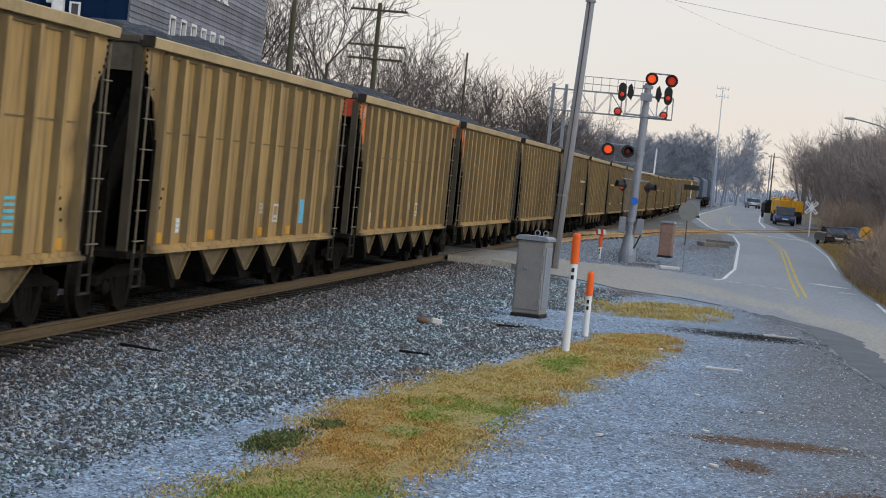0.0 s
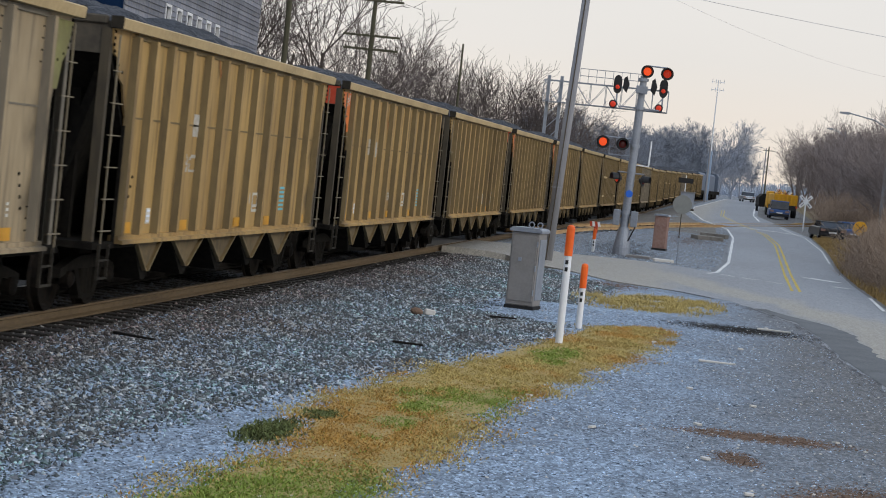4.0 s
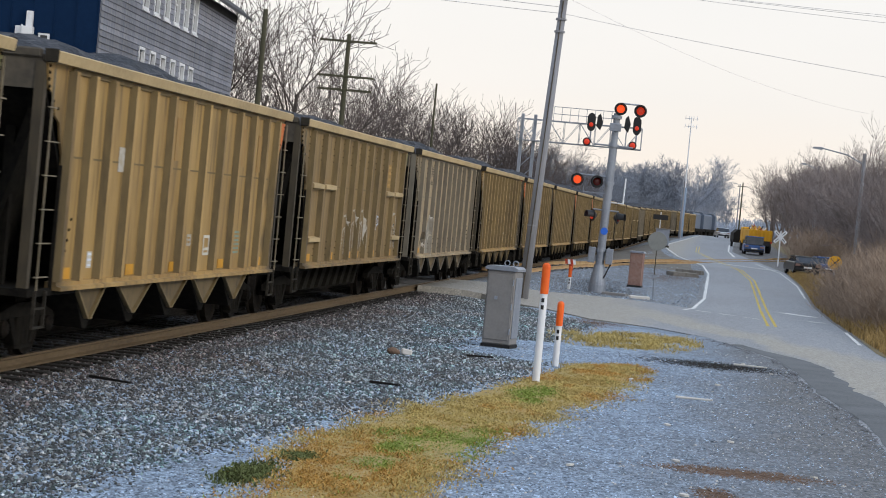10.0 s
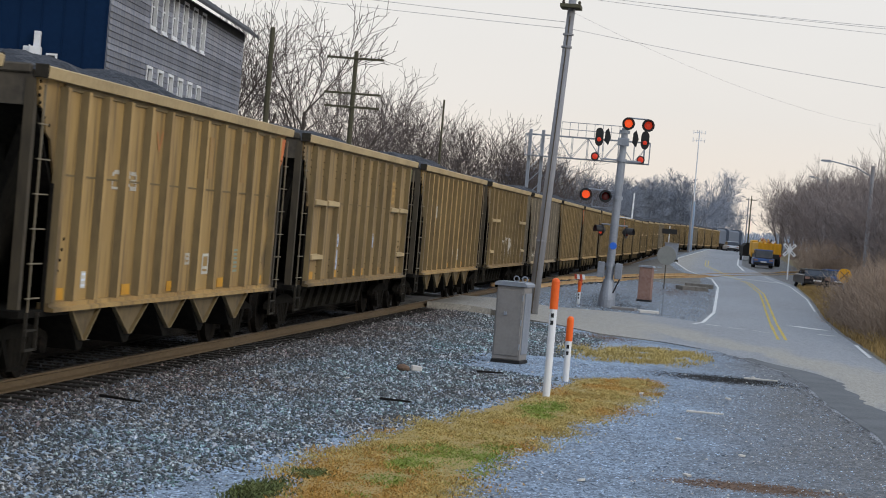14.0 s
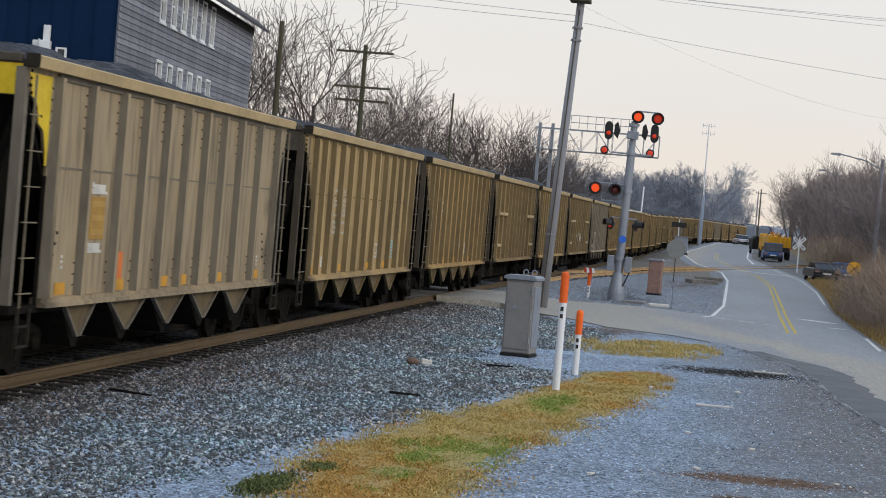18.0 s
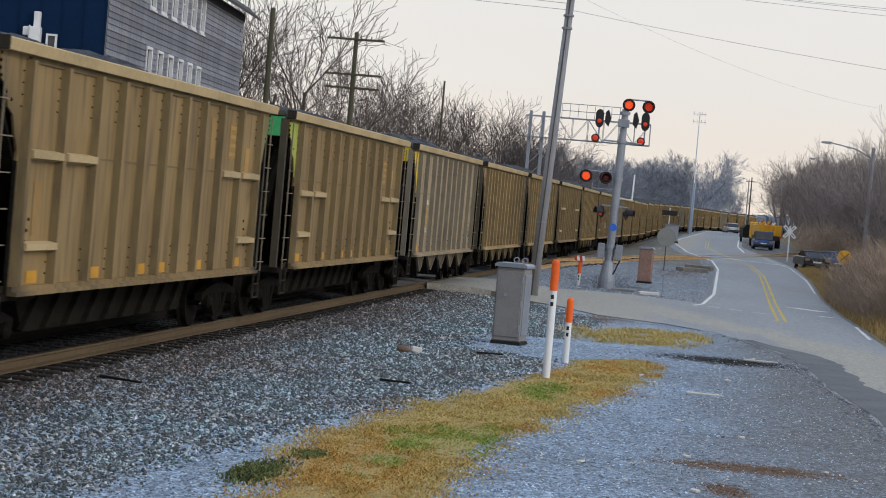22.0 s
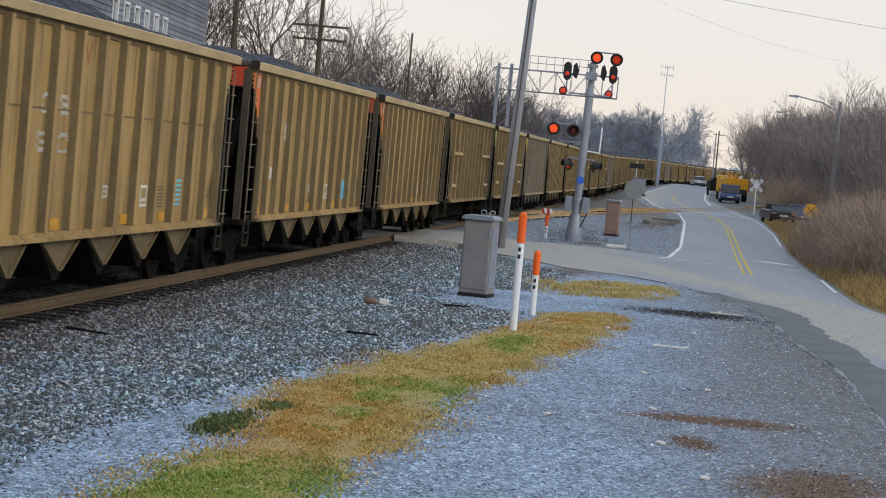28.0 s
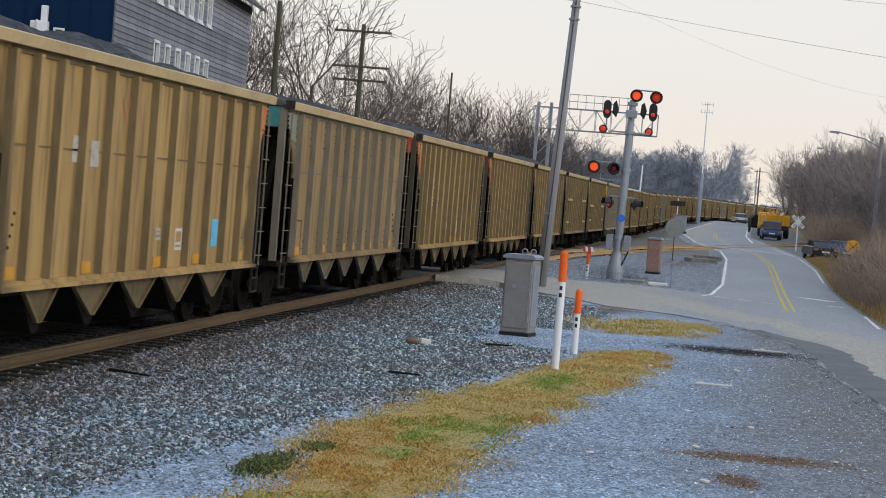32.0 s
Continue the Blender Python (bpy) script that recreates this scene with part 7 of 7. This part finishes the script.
def thicket(seed, tall, wide, stems):
    """A clump of thin, arching stems with side twigs: two meshes."""
    r = random.Random(seed)
    canes, sprays = [], []
    for _ in range(stems):
        p = Vector((r.gauss(0, wide * 0.45), r.gauss(0, wide * 0.45), -0.1))
        d = Vector((r.uniform(-0.5, 0.5), r.uniform(-0.5, 0.5), 1)).normalized()
        length = tall * r.uniform(0.4, 1.0)
        q = p
        for k in range(3):
            d = (d + Vector((r.uniform(-0.35, 0.35), r.uniform(-0.35, 0.35), r.uniform(-0.25, 0.1)))).normalized()
            e = q + d * length / 3
            canes.append((q, e, 0.011 - 0.0025 * k, 0.0085 - 0.0025 * k, 3))
            for _ in range(4):
                f = (d + Vector((r.uniform(-1, 1), r.uniform(-1, 1), r.uniform(-0.4, 0.5)))).normalized()
                g = q.lerp(e, r.random())
                sprays.append((g, g + f * length * r.uniform(0.08, 0.24), 0.006, 0.004, 3))
            q = e
    return bars_mesh("cane", canes, M["brush"], 0.004), bars_mesh("twig_spray", sprays, M["brush"], 0.004)


THICKETS = [thicket(s, 2.9, 2.0, 330) for s in range(4)]
for k in range(165):
    if k < 105:
        y = 60 + k * 1.75 + rnd.uniform(-1, 1)
        x = max(lerp(RIGHT, y) + 1.9, 0.060 * y + 2.1 if y < 168 else 0.026 * y + 3.2) + (0.9 if y < 84 else 0) + rnd.uniform(0, 4.0)
        sc = rnd.uniform(0.7, 1.25)
    else:
        y = 104 + (k - 105) * 5 + rnd.uniform(-3, 3)
        x = track(y)[0].x - 8 - rnd.uniform(0, 9)
        sc = rnd.uniform(0.55, 0.95)
    b = tagged(new("thicket"), "brown leafless winter brush", "brush", "brush beside the road" if k < 105 else "brush behind the railway")
    for name, me in zip(("cane", "twig_spray"), THICKETS[k % 4]):
        c = new(name, me)
        c.parent = b
    b.matrix_basis = pose(x, y, land(x, y), 0, 0, rnd.uniform(0, 360))
    b.scale = (sc, sc, sc)

DENSE = [thicket(s, 2.9, 1.9, 720) for s in (11, 12, 13)]
NEAR_BRUSH = ((6.5, 94.0, 0.8), (7.4, 92.0, 0.95), (6.3, 89.0, 0.8), (7.2, 87.0, 0.95), (6.2, 84.0, 0.78), (7.1, 82.0, 0.95), (6.1, 79.0, 0.75), (7.0, 77.0, 0.95), (6.2, 74.0, 0.72), (7.1, 72.0, 0.9), (6.6, 69.0, 0.8), (8.2, 90.0, 1.1), (8.0, 84.0, 1.1),
              (8.0, 78.0, 1.1), (5.05, 89.5, 0.36), (5.0, 85.0, 0.36), (4.98, 80.5, 0.33), (5.05, 76.0, 0.33), (5.5, 91.5, 0.45), (5.45, 82.0, 0.42), (5.4, 72.5, 0.4), (7.6, 97.5, 0.9), (8.6, 101.0, 1.1))
for k, (x, y, sc) in enumerate(NEAR_BRUSH):
    b = tagged(new("thicket"), "dense brown leafless brush before a road sign" if sc > 0.5 else "low tawny brush at the road's edge", "brush", "brush beside the road")
    for name, me in zip(("cane", "twig_spray"), DENSE[k % 3]):
        c = new(name, me)
        c.parent = b
    b.matrix_basis = pose(x, y, land(x, y), 0, 0, k * 67)
    b.scale = (sc, sc, sc)

# far woods, their haze put into the colour
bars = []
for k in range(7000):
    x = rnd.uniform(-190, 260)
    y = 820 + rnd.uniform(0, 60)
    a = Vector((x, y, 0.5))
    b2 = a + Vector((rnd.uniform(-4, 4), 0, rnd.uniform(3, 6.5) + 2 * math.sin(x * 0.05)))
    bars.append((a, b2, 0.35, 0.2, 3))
tagged(new("far_woods", bars_mesh("far_woods", bars, M["far_blue"])), "distant woods at the end of the road, tinted with haze blue", "woods", kind="stuff")


# ---- loose stones, grass and litter ----
GRASS = [(-4.45, 13.5), (-4.34, 15.5), (-4.23, 16.7), (-4.08, 18.1), (-3.94, 19.3), (-4.2, 20.8), (-4.42, 23.4), (-4.31, 25.4), (-4.07, 27.5), (-3.69, 30.3), (-3.2, 32.5), (-2.7, 36.3), (-2.39, 40.5), (-1.38, 42.4),
         (-1.2, 40), (-1.28, 36.8), (-1.9, 31.4), (-2.35, 27.4), (-2.58, 24.5), (-2.6, 20.5), (-2.73, 19.0), (-2.91, 17.3), (-2.56, 15.2), (-2.3, 13.5)]
PATCH = [(-3.6, 50.5), (-2.6, 52.5), (-1.6, 54.6), (-0.3, 53.0), (-0.6, 50.2), (-1.1, 47.9), (-2.2, 47.2), (-3.0, 48.4)]
BALLAST_EDGE = [(14, -5.5), (19, -5.41), (20.6, -5.29), (22.4, -5.02), (25.8, -4.69), (28.5, -4.22), (33.2, -3.62), (37, -3.05), (40, -3.2), (41.5, -5.0), (46, -5.2), (47, -3.4), (56, -3.2), (61, -4.8), (64, -6.4)]


HX = np.arange(-16, -4.8, 0.05)
HZ = np.array([land(v, 30.0) for v in HX])


def bare(x, y):
    """Where the grass wears thin: below zero the gravel shows."""
    return noise.noise((x * 1.9, y * 0.8, 3.1)) * 0.7 + noise.noise((x * 5.5, y * 2.4, 8.7)) * 0.45 + 0.1


def inside(poly, x, y):
    hit = np.zeros(len(x), bool)
    for (x0, y0), (x1, y1) in zip(poly, poly[1:] + poly[:1]):
        if y0 != y1:
            hit ^= ((y0 > y) != (y1 > y)) & (x < (x1 - x0) * (y - y0) / (y1 - y0) + x0)
    return hit


def heights(x, y):
    """land() for many places at once, by a fine table near the lot."""
    x, y = np.asarray(x), np.asarray(y)
    if y.max() < 63:
        z = np.full(len(x), -0.3)
        low = x < TRACK_X + 4.9
        z[low] = np.interp(x[low], HX, HZ)
        return z
    return np.array([land(a, b) for a, b in zip(x, y)])


def stones(name, x, y, size, mat, label, sink=0.25, flat=0.75):
    """Many broken stones as eight-sided lumps, each pushed out of shape."""
    n = len(x)
    base = np.array([(1, 0, 0), (-1, 0, 0), (0, 1, 0), (0, -1, 0), (0, 0, 1), (0, 0, -1)], float)
    tri = np.array([(0, 2, 4), (2, 1, 4), (1, 3, 4), (3, 0, 4), (2, 0, 5), (1, 2, 5), (3, 1, 5), (0, 3, 5)])
    v = base[None] * np.random.uniform(0.6, 1.25, (n, 6, 1)) + np.random.uniform(-0.25, 0.25, (n, 6, 3))
    v *= np.random.uniform(0.6, 1.3, (n, 1, 3)) * np.array([1, 1, flat])
    turn = np.random.uniform(0, 2 * np.pi, n)
    c, s = np.cos(turn)[:, None], np.sin(turn)[:, None]
    tip = np.random.uniform(-0.6, 0.6, n)
    ct, st = np.cos(tip)[:, None], np.sin(tip)[:, None]
    vy, vz = v[:, :, 1] * ct - v[:, :, 2] * st, v[:, :, 1] * st + v[:, :, 2] * ct
    out = np.stack([v[:, :, 0] * c - vy * s, v[:, :, 0] * s + vy * c, vz], -1) * size[:, None, None]
    out += np.stack([x, y, heights(x, y) + size * sink], -1)[:, None, :]
    f = (tri[None] + (np.arange(n) * 6)[:, None, None]).reshape(-1, 3)
    me = raw(name, out.reshape(-1, 3).tolist(), f.tolist(), mat)
    return tagged(new(name, me), label, "stones", kind="stuff")


def scatter(n, x0, x1, y0, y1, power=1.0):
    u = np.random.rand(n) ** power
    return np.random.uniform(x0, x1, n), y0 + (y1 - y0) * u


x, y = scatter(125000, -8.95, -2.9, 15.0, 64.0, 1.35)
edge = np.interp(y, [p[0] for p in BALLAST_EDGE], [p[1] for p in BALLAST_EDGE]) + np.random.normal(0, 0.18, len(x))
keep = (x < edge) & ~inside(GRASS, x, y)
stones("ballast_stones", x[keep], y[keep], 0.011 + 0.022 * np.random.rand(keep.sum()) ** 2 + 0.00016 * y[keep], M["stone"], "grey crushed-rock ballast beside the rails")
# coal-black stones painting the shade between the rails
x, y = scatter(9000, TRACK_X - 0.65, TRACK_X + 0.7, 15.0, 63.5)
stones("track_stones", x, y, np.random.uniform(0.025, 0.05, len(x)), M["coal"], "stones between the rails, coloured dark for shade under the train")
x, y = scatter(2600, -5.4, 2.8, 14.0, 50.0, 1.2)
keep = (x > np.interp(y, [p[0] for p in BALLAST_EDGE], [p[1] for p in BALLAST_EDGE])) & (x < np.interp(y, [p[0] for p in LEFT], [p[1] for p in LEFT]))
stones("pale_pebbles", x[keep], y[keep], 0.008 + 0.02 * np.random.rand(keep.sum()) ** 3, M["litter"], "scattered whitish pebbles on the lot", 0.1, 0.6)
x, y = scatter(95000, -5.6, 3.6, 14.0, 46.0, 1.5)
edge = np.interp(y, [p[0] for p in BALLAST_EDGE], [p[1] for p in BALLAST_EDGE])
lane = np.interp(y, [p[0] for p in LEFT], [p[1] for p in LEFT])
thin = np.random.rand(len(x)) < np.where(x < -2.4, 0.9, np.clip(0.95 - 0.28 * (x + 2.0), 0.25, 1.0))
keep = (x > edge - 0.1) & (x < lane + 0.1) & ~inside(GRASS, x, y) & thin
stones("gravel_stones", x[keep], y[keep], np.random.uniform(0.008, 0.021, keep.sum()), M["gravel_stone"], "pale blue-grey gravel on the lot", 0.15, 0.35)
x, y = scatter(9000, -7.5, -0.5, 74.0, 135.0, 1.3)
keep = x < np.interp(y, [p[0] for p in LEFT], [p[1] for p in LEFT]) - 0.2
stones("far_gravel", x[keep], y[keep], np.random.uniform(0.012, 0.03, keep.sum()), M["gravel_stone"], "grey gravel beyond the level crossing")


def blades(name, x, y, tall, mat, label, wide=0.008, lean=1.0):
    n = len(x)
    z = heights(x, y)
    turn = np.random.uniform(0, 2 * np.pi, n)
    dx, dy = np.cos(turn), np.sin(turn)
    out = np.random.normal(0, lean, (n, 2)) * tall[:, None]
    w = wide * np.random.uniform(0.7, 1.5, n)
    a = np.stack([x - dx * w, y - dy * w, z], -1)
    b = np.stack([x + dx * w, y + dy * w, z], -1)
    m1 = np.stack([x + out[:, 0] * 0.35 + dx * w * 0.7, y + out[:, 1] * 0.35 + dy * w * 0.7, z + tall * 0.6], -1)
    m0 = np.stack([x + out[:, 0] * 0.35 - dx * w * 0.7, y + out[:, 1] * 0.35 - dy * w * 0.7, z + tall * 0.6], -1)
    c = np.stack([x + out[:, 0], y + out[:, 1], z + tall], -1)
    v = np.stack([a, b, m1, m0, c], 1).reshape(-1, 3)
    k = np.arange(n)[:, None] * 5
    f = (k + np.array([[0, 1, 2, 0, 2, 3, 3, 2, 4]])).reshape(-1, 3)
    return tagged(new(name, raw(name, v.tolist(), f.tolist(), mat)), label, "grass", kind="stuff")


def near_to(x, y, spots):
    d = np.full(len(x), 9.0)
    for sx, sy, rx, ry in spots:
        d = np.minimum(d, np.hypot((x - sx) / rx, (y - sy) / ry))
    return d


bed = []
for (x0, y0), (x1, y1) in zip(GRASS, GRASS[1:] + GRASS[:1]):
    for k in range(12):
        bx, by = x0 + (x1 - x0) * k / 12, y0 + (y1 - y0) * k / 12
        bx = bx + 0.16 * (-1 if bx > -3.4 else 1) + 0.16 * noise.noise((bx * 4, by * 2.2, 1.0)) + 0.06 * noise.noise((bx * 9, by * 6, 4.0))
        bed.append((bx, by, land(bx, by) + 0.008))
tagged(new("grass_bed", raw("grass_bed", bed, [tuple(range(len(bed)))], M["turf"])), "thin brown thatch and soil under the grass strip", "turf", kind="structure")
x, y = scatter(330000, -4.9, -0.9, 13.5, 42.8, 1.15)
soft_x = x + np.random.normal(0, 0.20, len(x)) + 0.16 * np.sin(y * 1.9) * np.sin(y * 0.73 + x)
keep = inside(GRASS, soft_x, y + np.random.normal(0, 0.2, len(x))) & (np.random.rand(len(x)) < 0.9)
x, y = x[keep], y[keep]
cover = np.array([bare(a, b) for a, b in zip(x, y)])
keep = np.random.rand(len(x)) < np.clip(0.95 + cover * 0.9, 0.35, 1.0)
x, y, cover = x[keep], y[keep], cover[keep]
green = near_to(x, y, ((-3.4, 16.2, 0.95, 2.2), (-2.85, 25.2, 0.42, 1.7), (-2.6, 33.0, 0.3, 1.5))) + np.random.normal(0, 0.3, len(x)) - cover * 0.5 < 0.95
patchy = np.array([noise.noise((a * 1.1, b * 0.42, 5.5)) + 0.5 * noise.noise((a * 3.1, b * 1.3, 9.5)) for a, b in zip(x, y)]) + np.random.normal(0, 0.12, len(x))
green |= patchy > 0.52
weed = near_to(x, y, ((-4.3, 20.5, 0.12, 0.7),)) + np.random.normal(0, 0.1, len(x)) < 1.0
russet = (near_to(x, y, ((-3.6, 21.8, 0.75, 3.6),)) + np.random.normal(0, 0.35, len(x)) < 1.0) | (patchy < -0.34)
russet = russet & ~green & ~weed
dry = ~green & ~weed & ~russet
T = np.random.uniform(0.012, 0.045, len(x)) * np.clip(0.7 + cover, 0.5, 1.4)
blades("green_grass", x[green], y[green], T[green], M["grass_green"], "short green grass growing in the strip")
blades("russet_grass", x[russet], y[russet], T[russet], M["orange_brown"], "russet dead grass on the strip")
blades("dry_grass", x[dry], y[dry], T[dry] * 1.2, M["grass_dry"], "straw-yellow dry grass on the strip")
x = np.concatenate([np.random.normal(-4.36, 0.11, 1500), np.random.normal(-4.15, 0.09, 500)])
y = np.concatenate([np.random.normal(20.4, 0.42, 1500), np.random.normal(22.2, 0.2, 500)])
blades("weed_clump", x, y, np.random.uniform(0.015, 0.06, len(x)), M["weed"], "dark green weed clump at the strip's edge", 0.012, 0.8)
x, y = scatter(42000, -3.9, -0.1, 46.8, 55.0)
keep = inside(PATCH, x + np.random.normal(0, 0.32, len(x)), y + np.random.normal(0, 0.7, len(x))) & (np.random.rand(len(x)) < np.clip([0.25 + 1.4 * bare(a, b) for a, b in zip(x, y)], 0.02, 0.8))
blades("dry_grass", x[keep], y[keep], np.random.uniform(0.04, 0.10, keep.sum()), M["grass_dry"], "straw-yellow dry grass patch by the crossing")
n = 26000
y = np.random.uniform(52, 150, n)
x = np.interp(y, [p[0] for p in RIGHT], [p[1] for p in RIGHT]) + 0.15 + np.abs(np.random.normal(0, 1.1, n))
blades("verge_grass", x, y, np.where(y > 105, 0.5, 1.0) * np.random.uniform(0.12, 0.45, n) * np.clip((x - 4.2) * 0.9 + 0.35, 0.3, 1.5), M["straw"], "pale dead grass on the road verge", 0.012, 0.35)
n = 9000
y = np.random.uniform(78, 160, n)
x = np.random.uniform(-13.4, -12.2, n)
blades("weed_bank", x, y, np.random.uniform(0.1, 0.4, n), M["straw"], "dead weeds on the railway bank", 0.012, 0.4)


def clods(x, y, rx, ry, turn, n, mat, label):
    """Earth trodden into the gravel: thin crumbs, dense in the middle and thin at the edge."""
    u, v = np.random.normal(0, 0.42, n) * rx, np.random.normal(0, 0.42, n) * ry
    c, s = math.cos(radians(turn)), math.sin(radians(turn))
    return stones("dirt_crumbs", x + u * c - v * s, y + u * s + v * c, np.random.uniform(0.006, 0.022, n), mat, label, 0.05, 0.3)


clods(0.5, 25.1, 1.0, 0.5, 6, 6000, M["dirt"], "damp brown dirt streak on the gravel lot")
clods(0.22, 22.8, 0.25, 0.6, 10, 2000, M["dirt"], "damp brown dirt spot on the gravel lot")
clods(1.4, 20.3, 0.75, 1.5, -10, 9000, M["dirt"], "damp brown dirt patch on the gravel lot")
clods(0.1, 44.6, 1.6, 1.3, 4, 9000, M["cinder"], "dark wet earth at the edge of the road")
# crumbs of broken asphalt along the ragged edge of the road
y = np.random.uniform(30, 55, 1100)
x = np.interp(y, [p[0] for p in LEFT], [p[1] for p in LEFT]) - np.abs(np.random.normal(0, 0.28, len(y))) * (0.35 + 0.65 * np.sin(y * 1.7) ** 2) + 0.03
stones("asphalt_crumbs", x, y, np.random.uniform(0.01, 0.032, len(y)), M["tar"], "dark crumbs of broken asphalt along the road's edge", 0.1, 0.4)
clods(-5.2, 92.0, 2.2, 16.0, 0, 9000, M["cinder"], "dark cinders between the crossing and the rails")
clods(-2.6, 114.0, 2.0, 12.0, 0, 9000, M["dirt"], "brown earth beside the branch track")
clods(-4.0, 84.0, 1.6, 8.0, 0, 5000, M["cinder"], "dark cinders round the mast")
clods(-3.2, 57.5, 1.2, 3.0, 0, 4000, M["dirt"], "brown earth between gravel and road")
clods(-7.9, 36.0, 0.6, 24.0, 0, 9000, M["cinder"], "dark cinders along the rail")

bits = np.array([-1.32, 38.2, -1.03, 36.7, 0.22, 38.9, -0.47, 30.1, 0.41, 28.6, -0.26, 25.6, -0.11, 22.4, 0.34, 20.1, -1.42, 24.0, 1.37, 25.4, 0.76, 46.0, 1.3, 43.5, 0.02, 17.3, -2.4, 26.6, -5.3, 31.5, -6.2, 35.5]).reshape(-1, 2)
for bx, by in bits:
    bm = B()
    prism(bm, [(-0.05, -0.02), (0.02, -0.035), (0.06, 0.0), (0.03, 0.035), (-0.04, 0.03)], 2, 0.0, 0.022)
    single("scrap", bm, M["litter"], "small pale scrap lying on the gravel", "litter", "scraps on the lot", place=Matrix.Translation((bx, by, land(bx, by) + 0.01)) @ pose(0, 0, 0, 6, 4, bx * 90))
for bx, by, long, rz, mat, lab in ((-0.15, 34.8, 0.6, -4, "litter", "pale bleached stick lying on the gravel"), (-7.65, 26.9, 0.75, -30, "tie", "dark wooden splinter on the ballast"), (-4.2, 39.5, 0.5, 12, "tie", "dark stick on the ballast"),
                                   (-4.75, 31.6, 0.5, -15, "tie", "dark stick on the ballast"), (0.9, 44.9, 0.7, -8, "litter", "pale broken board at the road's edge")):
    bm = B()
    tube(bm, (-long / 2, 0, 0.03), (long / 2, 0, 0.035), 0.022, 0.015, sides=7)
    single("stick", bm, M[mat], lab, "stick", "sticks on the ground", place=Matrix.Translation((bx, by, land(bx, by) + 0.02)) @ pose(0, 0, 0, 0, 0, rz))
bm = B()
bmesh.ops.create_icosphere(bm, subdivisions=2, radius=0.095)
for v in bm.verts:
    v.co = Vector((v.co.x * 1.35, v.co.y * 0.9, v.co.z * 0.75)) * (1 + 0.25 * noise.noise(v.co * 9))
single("rock", bm, M["dirt"], "brown stone lying on the ballast", "stone", place=Matrix.Translation((-5.68, 38.4, land(-5.68, 38.4) + 0.07)))
bm = B()
box(bm, -0.10, 0.10, -0.05, 0.05, -0.02, 0.09)
single("wood_block", bm, M["litter"], "pale broken block beside the brown stone", "block", place=Matrix.Translation((-5.45, 38.5, land(-5.45, 38.5) + 0.03)) @ pose(0, 0, 0, 0, 8, 20), bevel=0.02)


# ---- the train runs ----
RUN_T = [0, 6, 9, 13, 19, 23, 28, 32]
RUN_S = [0, 46.1, 69.3, 100.6, 147.6, 178.9, 218.7, 250.25]


def motions():
    for thing, start in TRAIN:
        rows = []
        for t in [0, 2, 4, 6, 9, 11, 13, 15, 17, 19, 21, 23, 25, 28, 30, 32]:
            p, head = track(start + float(np.interp(t, RUN_T, RUN_S)))
            rows.append((float(t), pose(p.x, p.y, p.z, 0, 0, head)))
        walk(thing, rows)


motions()
